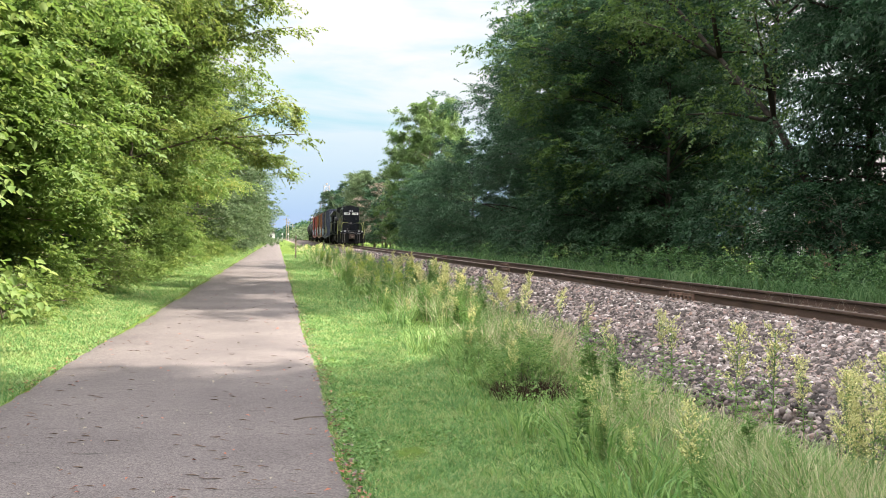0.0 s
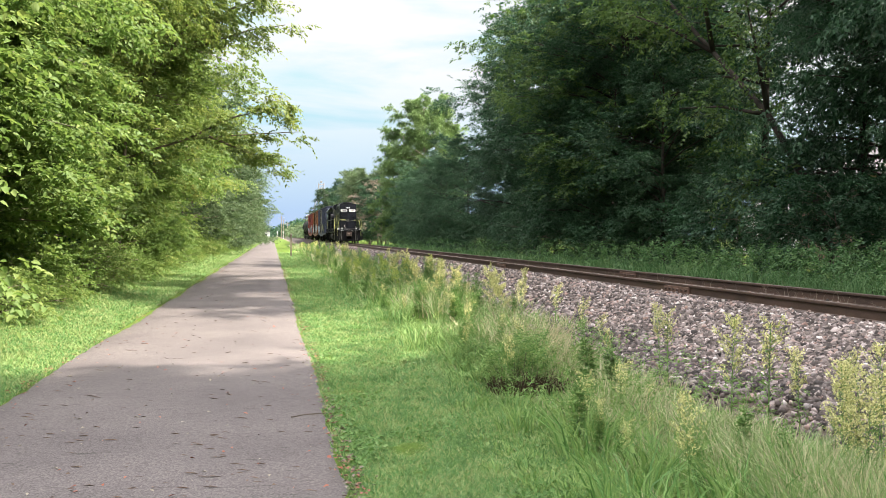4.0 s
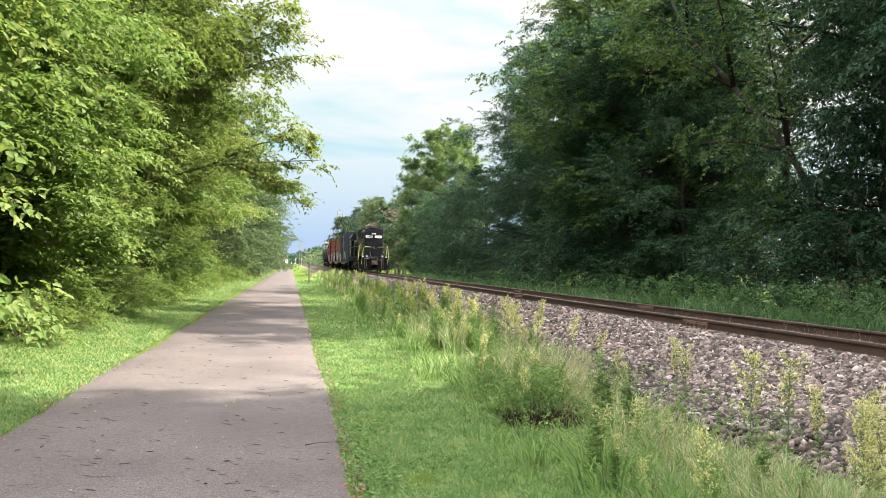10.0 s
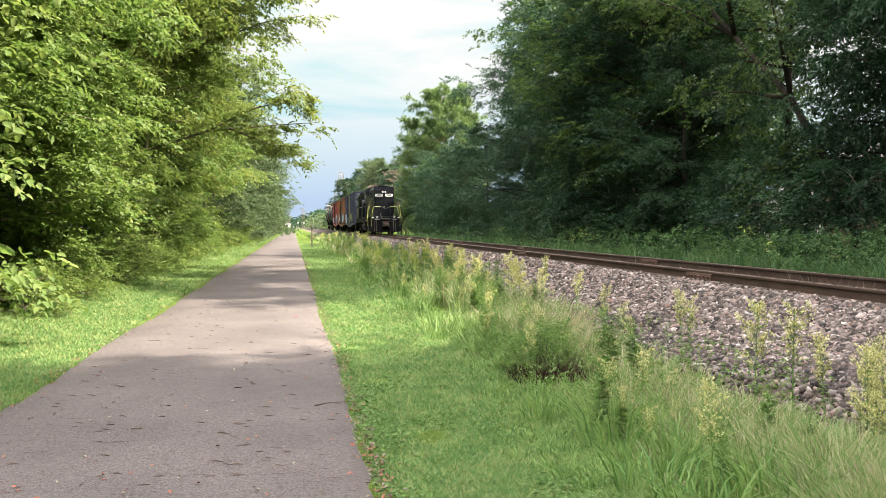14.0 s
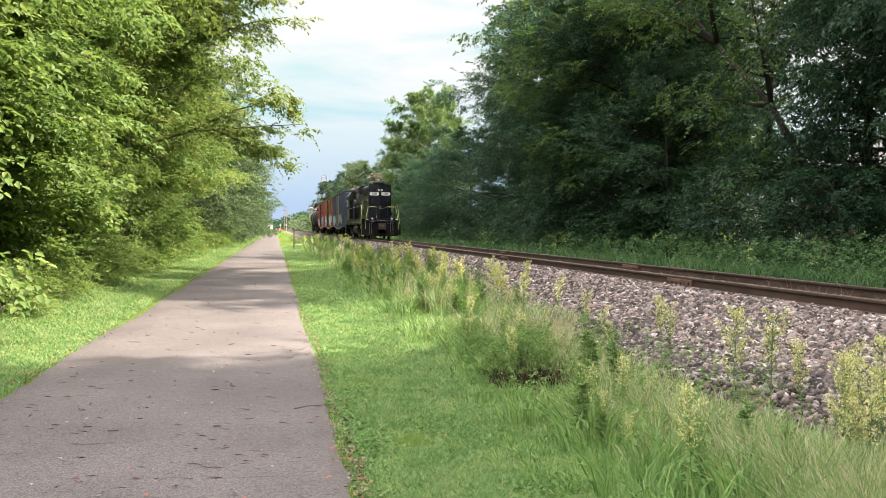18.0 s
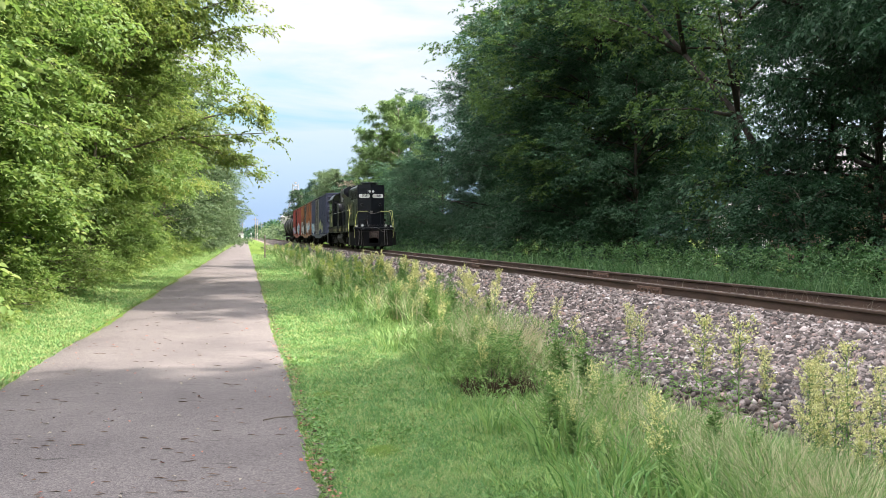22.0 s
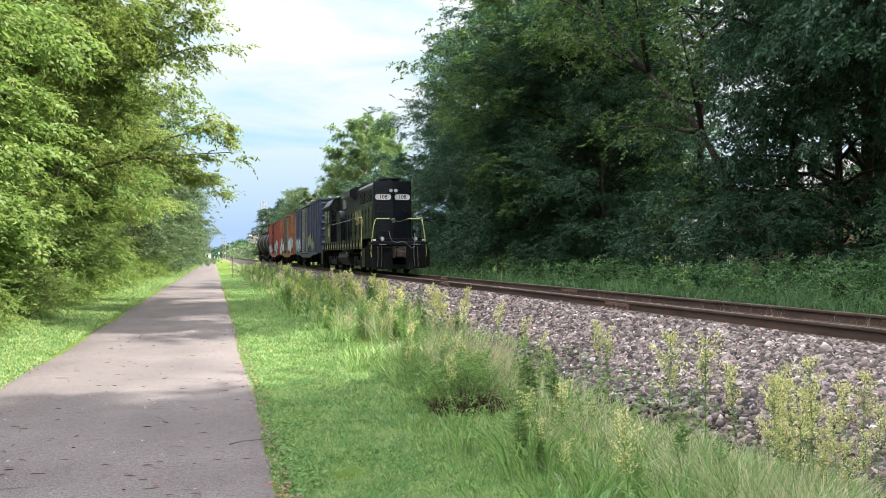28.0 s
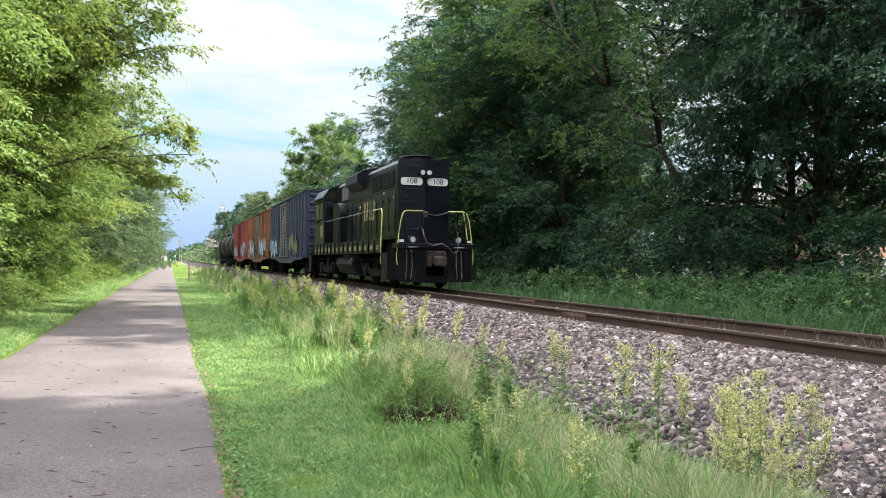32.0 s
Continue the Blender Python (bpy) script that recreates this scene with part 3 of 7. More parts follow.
def build_track():
    track = empty("railway_track", TRACK_X, 0, 0)
    tagged(track, "rusty jointed railway track on grey stone ballast", "railway track", kind="structure")
    prof = [(-0.07, 0), (0.07, 0), (0.07, 0.011), (0.012, 0.030), (0.009, 0.141), (0.037, 0.151), (0.038, 0.178), (0.031, 0.188),
            (-0.031, 0.188), (-0.038, 0.178), (-0.037, 0.151), (-0.009, 0.141), (-0.012, 0.030), (-0.07, 0.011)]
    joints = {-1: [-10.0, 2.1, 14.0, 25.9, 37.8, 49.7, 61.6, 73.5, 320.0], 1: [-10.0, 7.6, 19.5, 31.4, 43.3, 55.2, 67.1, 320.0]}
    base = RAIL_Z - 0.188
    for s in (-1, 1):
        x = s * 0.753
        js = joints[s]
        for a, b in zip(js, js[1:]):
            bm = prism(bmesh.new(), [(x + u, base + v) for u, v in prof], "y", a + 0.004, b - 0.004)
            ob = part("rail", bm, RUST, track)
            ob.data.materials.append(RAILTOP)
            for f in ob.data.polygons:
                if f.normal.z > 0.9 and f.center.z > base + 0.182:
                    f.material_index = 1
        for j in js[1:-1]:
            for side in (-1, 1):
                bm = bmesh.new()
                box(bm, x + min(side * 0.006, side * 0.052), x + max(side * 0.006, side * 0.052), j - 0.46, j + 0.46, base + 0.022, base + 0.142, 0.006)
                bar = part("joint_bar", bm, JOINT, track)
                for k in range(6):
                    yb = j - 0.38 + k * 0.152
                    part("bolt", cyl(bmesh.new(), (x + side * 0.04, yb, base + 0.082), (x + side * 0.082, yb, base + 0.082), 0.024, seg=6), RUST, bar)
    rng = random.Random(5)
    tie_me = bx(-1.3, 1.3, -0.115, 0.115, -0.17, 0.0, 0.012)
    me = bpy.data.meshes.new("tie")
    tie_me.to_mesh(me); tie_me.free(); me.materials.append(TIE)
    plate = bpy.data.meshes.new("tie_plate")
    pb = bx(-0.18, 0.18, -0.1, 0.1, 0.0, 0.014, 0.003)
    for u in (-0.09, 0.09):
        for w in (-0.06, 0.06):
            box(pb, u - 0.012, u + 0.012, w - 0.012, w + 0.012, 0.012, 0.045)
    pb.to_mesh(plate); pb.free(); plate.materials.append(RUST)
    y = -8.0
    while y < 130:
        tie = new("tie", me)
        tie.parent = track
        tie.location = (rng.uniform(-0.05, 0.05), y, base - 0.014 + rng.uniform(-0.006, 0.002))
        tie.rotation_euler = (0, 0, rng.uniform(-0.02, 0.02))
        if abs(y - 7.8) < 0.27:
            tie.data = me.copy()
            tie.data.materials[0] = TIE_PALE
            tie.location.z += 0.012
            tagged(tie, "pale weathered wooden tie")
        if y < 45:
            for s in (-0.753, 0.753):
                pl = new("tie_plate", plate)
                pl.parent = track
                pl.location = (s, y, base - 0.014)
        y += 0.53


build_track()


# ---- trees ----
def tree(name, seed, height, base_h, radius, trunk_r, limbs, subs, per_sub, leaf, mat, bark=BARK, per=11, lean=(0, 0), shape=0.75, low=0.15, spray=0.55, wild=0.18, clump=0.13, broad=1.0):
    """Trunk, limbs and a ragged crown of leaf sprays carried by the branches; stands at the origin."""
    rng = np.random.default_rng(seed)
    root = empty(name)
    pts = [Vector((lean[0] * u * u * height + 0.12 * math.sin(u * 5 + seed) * u, lean[1] * u * u * height + 0.1 * math.cos(u * 4 + seed) * u, -0.1 + u * height * 0.93)) for u in np.linspace(0, 1, 9)]
    part("trunk", tube(bmesh.new(), pts, trunk_r, 8, trunk_r * 0.12), bark, root, smooth=True)
    O, D, S = [], [], []
    rest = bmesh.new()
    for i in range(limbs):
        u = (i + rng.uniform(0, 1)) / limbs
        h = base_h + (height * 0.93 - base_h) * u
        k = min(8, max(0, h / (height * 0.93) * 8))
        a, b = pts[int(k)], pts[min(8, int(k) + 1)]
        p0 = a.lerp(b, k - int(k))
        az = i * 2.399963 + rng.uniform(-0.5, 0.5)
        reach = radius * max(0.18, math.sin(math.pi * (low + (0.97 - low) * u)) ** shape) * rng.uniform(1 - wild, 1 + wild)
        out = Vector((math.cos(az), math.sin(az), 0))
        rise = reach * rng.uniform(0.25, 0.75) * (0.6 + 0.8 * u)
        side = Vector((-out.y, out.x, 0)) * rng.uniform(-0.25, 0.25) * reach
        lp = [p0 + out * reach * q + Vector((0, 0, 1)) * rise * (q ** 0.8) + side * q * q - Vector((0, 0, 1)) * reach * 0.18 * q ** 3 for q in (0, 0.25, 0.5, 0.75, 1.0)]
        r0 = max(0.012, trunk_r * 0.42 * (1 - 0.7 * u))
        if i % 3 == 0 and i < 21:
            part("limb", tube(bmesh.new(), lp, r0, 6, 0.008), bark, root, smooth=True)
        else:
            tube(rest, lp, r0, 5, 0.008)
        for j in range(subs):
            q = 0.28 + 0.72 * (j + rng.uniform(0, 1)) / subs
            m = min(3, int(q * 4))
            s0 = lp[m].lerp(lp[m + 1], q * 4 - m)
            ang = rng.uniform(-1.1, 1.1)
            sd = Vector((out.x * math.cos(ang) - out.y * math.sin(ang), out.x * math.sin(ang) + out.y * math.cos(ang), rng.uniform(-0.35, 0.6))).normalized()
            sl = reach * rng.uniform(0.22, 0.48) + 0.25
            if j % 2 == 0:
                tube(rest, [s0, s0 + sd * sl * 0.5 + Vector((0, 0, 0.03)), s0 + sd * sl], max(0.006, r0 * 0.25), 3, 0.004)
            # a flat layered bough: leaves gather round the twig's outer half and leave dark gaps below it
            tt = 0.30 + 0.70 * rng.beta(2.2, 1.2, per_sub)
            wide = 0.10 + clump * sl
            o = np.array(s0)[None] + np.array(sd)[None] * (tt * sl)[:, None] + rng.normal(0, 1, (per_sub, 3)) * [wide, wide, wide * 0.38]
            d = np.array(sd)[None] * 0.8 + rng.normal(0, 0.6, (per_sub, 3)) * [1, 1, 0.35]
            O.append(o); D.append(d)
    tagged(part("branch_work", rest, bark, root, smooth=True), kind="stuff")
    O, D = np.concatenate(O), np.concatenate(D)
    keep = O[:, 2] > 0.15
    O, D = O[keep], D[keep]
    v, f = sprays(rng, O, D, rng.uniform(0.6, 1.3, len(O)) * spray, per, leaf, 0.35, broad)
    from_arrays("crown", v, f, [mat], root)
    return root


def place(src, x, y, rot, s=1.0, sz=None, z=None, label=None):
    zz = float(ground_z(x)) - 0.02 if z is None else z
    ob = copy_thing(src, pose(x, y, zz, 0, 0, rot) @ Matrix.Diagonal((s, s, sz or s, 1)))
    if label:
        ob["label"] = label
    return ob


T_WALNUT = tagged(tree("tree", 11, 12.5, 2.5, 4.5, 0.17, 38, 6, 26, 0.135, LEAF_LEFT, per=12, lean=(0.02, 0.0), low=0.30, shape=0.5, wild=0.28, broad=1.1), "tall green deciduous tree with drooping leaflet sprays beside the path", "tree", "trees along the path")
T_ELM = tagged(tree("tree", 23, 10.5, 2.2, 3.9, 0.14, 36, 6, 26, 0.120, LEAF_NEAR, per=12, low=0.32, shape=0.48, wild=0.28, broad=1.15), "leafy yellow-green tree growing at the path's edge", "tree", "trees along the path")
T_NEAR = tagged(tree("tree", 31, 8.0, 0.9, 2.6, 0.09, 34, 6, 24, 0.125, LEAF_NEAR, per=12, low=0.35, shape=0.42, wild=0.2, broad=1.4), "young bright green tree with large leaves at the verge", "tree", "trees along the path")
T_OVER = tagged(tree("tree", 13, 13.5, 5.2, 3.6, 0.16, 34, 7, 22, 0.125, LEAF_LEFT, per=12, low=0.30, shape=0.5, wild=0.2, broad=1.1), "tall leafy tree leaning towards the path", "tree", "trees along the path")
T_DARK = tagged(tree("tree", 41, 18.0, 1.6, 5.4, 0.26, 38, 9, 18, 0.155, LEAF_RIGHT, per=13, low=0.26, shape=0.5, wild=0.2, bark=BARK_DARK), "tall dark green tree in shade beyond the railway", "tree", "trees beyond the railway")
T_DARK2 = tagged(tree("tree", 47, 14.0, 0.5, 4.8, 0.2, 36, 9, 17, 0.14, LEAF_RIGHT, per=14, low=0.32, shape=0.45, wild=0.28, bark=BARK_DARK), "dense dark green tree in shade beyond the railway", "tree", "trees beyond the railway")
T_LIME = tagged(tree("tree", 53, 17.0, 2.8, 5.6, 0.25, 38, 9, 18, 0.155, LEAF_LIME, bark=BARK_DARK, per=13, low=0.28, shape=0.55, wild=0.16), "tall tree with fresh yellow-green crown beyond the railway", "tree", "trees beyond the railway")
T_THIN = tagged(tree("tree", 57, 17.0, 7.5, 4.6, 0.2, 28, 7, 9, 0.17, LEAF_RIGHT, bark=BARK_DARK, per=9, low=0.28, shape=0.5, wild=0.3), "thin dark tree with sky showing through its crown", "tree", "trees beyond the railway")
T_FAR = tagged(tree("tree", 61, 13.0, 0.5, 4.0, 0.2, 34, 7, 20, 0.20, LEAF_FAR, per=10, low=0.3, shape=0.48, spray=0.6, wild=0.28), "distant green tree with a full crown", "tree", "distant trees")
T_POPLAR = tagged(tree("tree", 63, 13.0, 0.5, 3.8, 0.2, 36, 7, 22, 0.20, LEAF_POPLAR, per=10, low=0.3, shape=0.48, spray=0.55, wild=0.15), "tall fresh green tree standing above the tree line", "tree", "distant trees")
T_FARD = tagged(tree("tree", 67, 12.0, 0.5, 3.8, 0.2, 30, 7, 18, 0.21, LEAF_RIGHT, per=10, low=0.3, shape=0.48, spray=0.6, wild=0.28), "distant dark green tree with a full crown", "tree", "distant trees")
T_DRY = tagged(tree("tree", 73, 10.0, 1.5, 3.2, 0.16, 22, 6, 6, 0.3, LEAF_DEAD, bark=BARK_PALE, per=5, low=0.35, shape=0.5, spray=0.6), "half-dead tree with dry brownish crown", "tree", "distant trees")
T_PINE = tagged(tree("pine_tree", 71, 11.0, 1.5, 3.0, 0.18, 30, 5, 8, 0.3, LEAF_PINE, per=8, low=0.55, shape=0.8, spray=0.7), "distant dark blue-green pine with tiered branches", "tree", "distant trees")
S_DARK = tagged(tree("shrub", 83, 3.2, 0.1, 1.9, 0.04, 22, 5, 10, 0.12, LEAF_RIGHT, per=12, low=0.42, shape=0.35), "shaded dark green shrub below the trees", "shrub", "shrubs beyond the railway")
S_LEFT = tagged(tree("shrub", 89, 2.0, 0.05, 1.25, 0.03, 22, 5, 9, 0.095, LEAF_NEAR, per=10, low=0.42, shape=0.35, wild=0.12, broad=1.4), "bright green shrub at the edge of the verge", "shrub", "shrubs along the path")
S_SMALL = tagged(tree("shrub", 97, 1.15, 0.03, 0.75, 0.02, 18, 4, 8, 0.07, LEAF_NEAR, per=10, low=0.42, shape=0.35, spray=0.3, wild=0.12), "low leafy bush at the edge of the verge", "shrub", "shrubs along the path")
TEMPLATES = [T_OVER, T_THIN, T_WALNUT, T_ELM, T_NEAR, T_DARK, T_DARK2, T_LIME, T_FAR, T_POPLAR, T_FARD, T_DRY, T_PINE, S_DARK, S_LEFT, S_SMALL]

# along the side of the path away from the railway
for src, x, y, rot, s in [(T_NEAR, -7.5, 11.2, 20, 1.0), (T_NEAR, -7.3, 13.8, 140, 1.1), (T_ELM, -8.0, 16.5, 60, 1.0), (T_NEAR, -6.8, 19.5, 250, 0.95), (T_WALNUT, -8.4, 21.5, 10, 1.0),
                          (T_ELM, -8.0, 25.0, 190, 1.0), (T_NEAR, -6.4, 16.2, 80, 0.85), (T_NEAR, -6.4, 33.0, 170, 0.75), (T_NEAR, -6.3, 38.0, 290, 0.7), (T_ELM, -7.8, 34.0, 300, 1.1), (T_WALNUT, -7.4, 39.5, 220, 0.95), (T_ELM, -7.2, 45.0, 30, 1.0),
                          (T_WALNUT, -12.0, 14.0, 70, 1.1), (T_WALNUT, -12.0, 23.0, 160, 1.15), (T_ELM, -11.5, 32.0, 200, 1.2), (T_WALNUT, -11.0, 42.0, 20, 1.1)]:
    place(src, x, y, rot, s)
copy_thing(T_OVER, pose(-7.0, 33.0, 0) @ pose(0, 0, 0, 0, 2, 0) @ pose(0, 0, 0, 0, 0, 200) @ Matrix.Diagonal((1.1, 1.1, 1.15, 1)))
copy_thing(T_OVER, pose(-7.3, 28.0, 0) @ pose(0, 0, 0, 0, 3, 0) @ pose(0, 0, 0, 0, 0, 100) @ Matrix.Diagonal((1.08, 1.08, 1.1, 1)))
rng_t = random.Random(17)
# added backing rows, dark-leaved so the hollows under the crowns read as shade
for row_x, y0, y1 in ((-9.2, 7.0, 62.0), (-12.6, 8.0, 70.0), (-15.5, 6.0, 75.0)):
    y = y0
    while y < y1:
        sh = place(S_DARK, row_x + rng_t.uniform(-0.6, 0.6), y, rng_t.uniform(0, 360), rng_t.uniform(0.95, 1.35), label="dark backing shrub added for the shaded gaps along the path")
        sh["group"] = "shrubs along the path"
        y += rng_t.uniform(2.2, 3.2)
y = 51.0
while y < 250:
    place(T_FAR, -6.7 + rng_t.uniform(-0.7, 0.6), y, rng_t.uniform(0, 360), rng_t.uniform(0.85, 1.1) * (1.0 if y < 150 else 0.9))
    y += rng_t.uniform(5.5, 8.0) * (1 + y / 300)
y = 9.0
while y < 95:
    src = S_LEFT if rng_t.random() < 0.6 and not 15 < y < 27 else S_SMALL
    place(src, -4.95 - (0.45 if src is S_LEFT else -0.1) + rng_t.uniform(-0.35, 0.3), y, rng_t.uniform(0, 360), rng_t.uniform(0.75, 1.2))
    y += rng_t.uniform(1.2, 2.8) * (1 + y / 45)

# beyond the railway; the first five are unseen, added to shade the near path
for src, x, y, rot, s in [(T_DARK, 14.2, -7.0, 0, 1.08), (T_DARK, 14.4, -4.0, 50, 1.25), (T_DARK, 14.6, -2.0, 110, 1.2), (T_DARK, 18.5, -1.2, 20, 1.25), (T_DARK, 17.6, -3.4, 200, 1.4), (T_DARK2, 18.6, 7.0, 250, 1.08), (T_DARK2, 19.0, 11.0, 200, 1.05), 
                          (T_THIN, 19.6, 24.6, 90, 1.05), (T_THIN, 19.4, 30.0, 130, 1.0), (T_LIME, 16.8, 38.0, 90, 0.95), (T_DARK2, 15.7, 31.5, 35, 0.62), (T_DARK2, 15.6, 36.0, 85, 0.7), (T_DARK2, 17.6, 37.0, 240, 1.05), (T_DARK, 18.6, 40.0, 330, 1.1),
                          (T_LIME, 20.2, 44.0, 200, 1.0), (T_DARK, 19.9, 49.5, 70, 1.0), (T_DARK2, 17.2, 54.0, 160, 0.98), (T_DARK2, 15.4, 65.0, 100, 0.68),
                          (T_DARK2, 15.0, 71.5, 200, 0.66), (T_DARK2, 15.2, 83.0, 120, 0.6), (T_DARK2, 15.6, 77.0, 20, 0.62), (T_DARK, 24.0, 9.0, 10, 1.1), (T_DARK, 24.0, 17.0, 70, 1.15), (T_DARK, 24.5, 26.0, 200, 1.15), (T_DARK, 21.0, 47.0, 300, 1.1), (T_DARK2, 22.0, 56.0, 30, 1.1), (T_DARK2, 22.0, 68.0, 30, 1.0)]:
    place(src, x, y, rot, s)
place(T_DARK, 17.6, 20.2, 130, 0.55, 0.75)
# this pair is stretched above the view to cast shade across the path
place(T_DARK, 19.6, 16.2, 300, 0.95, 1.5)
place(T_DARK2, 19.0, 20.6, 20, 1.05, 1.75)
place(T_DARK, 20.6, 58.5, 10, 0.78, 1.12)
place(T_POPLAR, 16.9, 93.0, 45, 0.95, 1.36)
place(T_POPLAR, 18.6, 95.0, 145, 0.8, 1.3)
place(T_POPLAR, 15.2, 97.0, 245, 0.8, 1.12)
place(T_DARK2, 19.0, 61.0, 70, 0.8, 1.3)
y = 88.0
while y < 260:
    place(T_FARD if rng_t.random() < 0.5 else T_FAR, 15.0 + rng_t.uniform(-1, 1.5), y, rng_t.uniform(0, 360), rng_t.uniform(0.6, 0.78) * (1.35 if 118 < y < 175 else 1.0))
    y += rng_t.uniform(5.0, 7.5) * (1 + y / 300)
place(T_DRY, 14.0, 112.0, 40, 0.9)
for x, y, s in ((13.6, 118, 0.95), (11.6, 190, 1.15), (13.5, 196, 1.0)):
    place(T_PINE, x, y, rng_t.uniform(0, 360), s)
y = 3.0
while y < 90:
    if not (15.6 < y < 19.2 or 27.2 < y < 29.6):
        place(S_DARK, 14.8 + rng_t.uniform(-0.6, 0.9), y, rng_t.uniform(0, 360), rng_t.uniform(0.6, 1.1))
    y += rng_t.uniform(1.6, 2.9) * (1 + y / 70)


def leaning_tree():
    """An old trunk that leans along the tree line, its dark limbs bare below a thin crown."""
    root = empty("tree", 15.5, 20.2, 0.05)
    tagged(root, "old leaning tree with bare dark limbs and thin crown", "tree", "trees beyond the railway")
    P = [Vector(p) for p in ((0, 0, -0.1), (-0.3, 0.9, 2.6), (-0.7, 2.6, 5.2), (-1.2, 5.0, 7.6), (-1.7, 7.4, 10.0), (-2.0, 9.0, 12.6))]
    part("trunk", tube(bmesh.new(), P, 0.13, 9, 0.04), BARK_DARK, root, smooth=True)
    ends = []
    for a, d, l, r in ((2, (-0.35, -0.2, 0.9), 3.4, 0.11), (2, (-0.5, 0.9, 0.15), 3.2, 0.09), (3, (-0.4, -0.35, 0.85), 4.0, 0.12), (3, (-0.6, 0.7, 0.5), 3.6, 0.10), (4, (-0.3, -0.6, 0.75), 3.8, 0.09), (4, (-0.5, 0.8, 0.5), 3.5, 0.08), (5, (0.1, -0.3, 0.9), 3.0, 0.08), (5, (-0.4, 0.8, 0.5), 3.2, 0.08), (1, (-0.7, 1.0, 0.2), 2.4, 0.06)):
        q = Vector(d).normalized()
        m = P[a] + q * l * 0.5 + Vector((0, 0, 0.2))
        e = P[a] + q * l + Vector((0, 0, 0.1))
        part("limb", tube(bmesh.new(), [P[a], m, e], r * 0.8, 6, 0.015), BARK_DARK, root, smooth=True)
        ends.append((P[a], e))
    rng = np.random.default_rng(19)
    O, D = [], []
    for p, e in ends:
        k = 90
        t = rng.uniform(0.35, 1.1, k)
        O.append(np.array(p)[None] + (np.array(e) - np.array(p))[None] * t[:, None] + rng.normal(0, 0.5, (k, 3)))
        D.append(rng.normal(0, 0.7, (k, 3)) + [-0.2, 0, -0.1])
    v, f = sprays(rng, np.concatenate(O), np.concatenate(D), rng.uniform(0.35, 0.7, 90 * len(ends)), 10, 0.15)
    from_arrays("crown", v, f, [LEAF_LIME], root)


leaning_tree()


def overhang_tree():
    """A slim tree whose one long limb reaches out over the path."""
    root = empty("tree", -5.6, 31.0, 0.0)
    tagged(root, "slim tree with long leafy limb over the path", "tree", "trees along the path")
    P = [Vector(p) for p in ((0, 0, -0.1), (0.2, 0, 2.4), (0.5, -0.2, 4.4), (0.7, -0.3, 7.2))]
    part("trunk", tube(bmesh.new(), P, 0.11, 7, 0.03), BARK, root, smooth=True)
    rng = np.random.default_rng(29)
    O, D = [], []
    for ends in (((0.45, -0.2, 4.2), (2.6, -0.6, 4.9), (4.9, -1.0, 5.1), (6.5, -1.2, 5.2)), ((2.6, -0.6, 4.9), (4.3, -1.6, 5.6), (5.7, -2.0, 5.9)), ((3.4, -0.8, 5.0), (5.0, -0.2, 4.4), (6.0, 0.0, 4.1)),
                 ((0.7, -0.3, 6.6), (2.7, -1.5, 7.8), (4.8, -2.8, 8.3), (6.0, -3.4, 8.4)), ((2.7, -1.5, 7.8), (4.2, -3.0, 8.9), (5.7, -3.8, 9.3)), ((1.6, -0.8, 7.1), (3.6, -2.8, 9.6), (5.2, -3.6, 10.2)), ((0.9, -0.5, 6.4), (2.4, -2.4, 8.4), (3.8, -3.2, 9.4))):
        pts = [Vector(e) for e in ends]
        part("limb", tube(bmesh.new(), pts, 0.05, 6, 0.012), BARK, root, smooth=True)
        A = np.array([tuple(p) for p in pts])
        # leaf layers gather in small flat bunches along the outer limb
        for q in rng.uniform(0.2, 1.0, 17) * (len(pts) - 1):
            i = min(int(q), len(pts) - 2)
            k = 11
            O.append(A[i] + (A[i + 1] - A[i]) * (q - i) + rng.normal(0, 0.32, 3) * [1, 1, 0.7] + rng.normal(0, 1, (k, 3)) * [0.22, 0.22, 0.07])
            D.append(rng.normal(0, 0.6, (k, 3)) * [1, 1, 0.4] + [0.6, 0, -0.05])
    O = np.concatenate(O)
    v, f = sprays(rng, O, np.concatenate(D), rng.uniform(0.3, 0.55, len(O)), 10, 0.14)
    from_arrays("crown", v, f, [LEAF_LEFT], root)


overhang_tree()
for ob in TEMPLATES:
    for o in (*ob.children_recursive, ob):
        bpy.data.objects.remove(o)


# ---- train ----
def front_end(t):
    """Distance of the engine's pilot from the camera along the track: a train that starts slowly and gathers speed."""
    return FRONT[0] + t * (FRONT[1] + t * (FRONT[2] + t * (FRONT[3] + t * FRONT[4])))


FRONT = (91.6, -0.2686, -0.09084, 0.0010697, 0.0)
WHEELS = []  # wheelset, radius


def wheelset(parent, y, r, gauge=1.435):
    bm = bmesh.new()
    for s in (-1, 1):
        x = s * (gauge / 2 + 0.005)
        cyl(bm, (x, 0, 0), (x + s * 0.03, 0, 0), r + 0.025, r + 0.025, 28)
        cyl(bm, (x + s * 0.03, 0, 0), (x + s * 0.13, 0, 0), r, r - 0.006, 28)
        cyl(bm, (x + s * 0.13, 0, 0), (x + s * 0.16, 0, 0), r * 0.86, r * 0.8, 24)
        cyl(bm, (x + s * 0.13, 0, 0), (x + s * 0.2, 0, 0), 0.12, 0.1, 12)
    cyl(bm, (-0.95, 0, 0), (0.95, 0, 0), 0.08, 0.08, 10)
    ob = part("wheelset", bm, GRIME, parent, "grimy steel wheels on an axle")
    ob.location = (0, y, r)
    WHEELS.append((ob, r))
    return ob


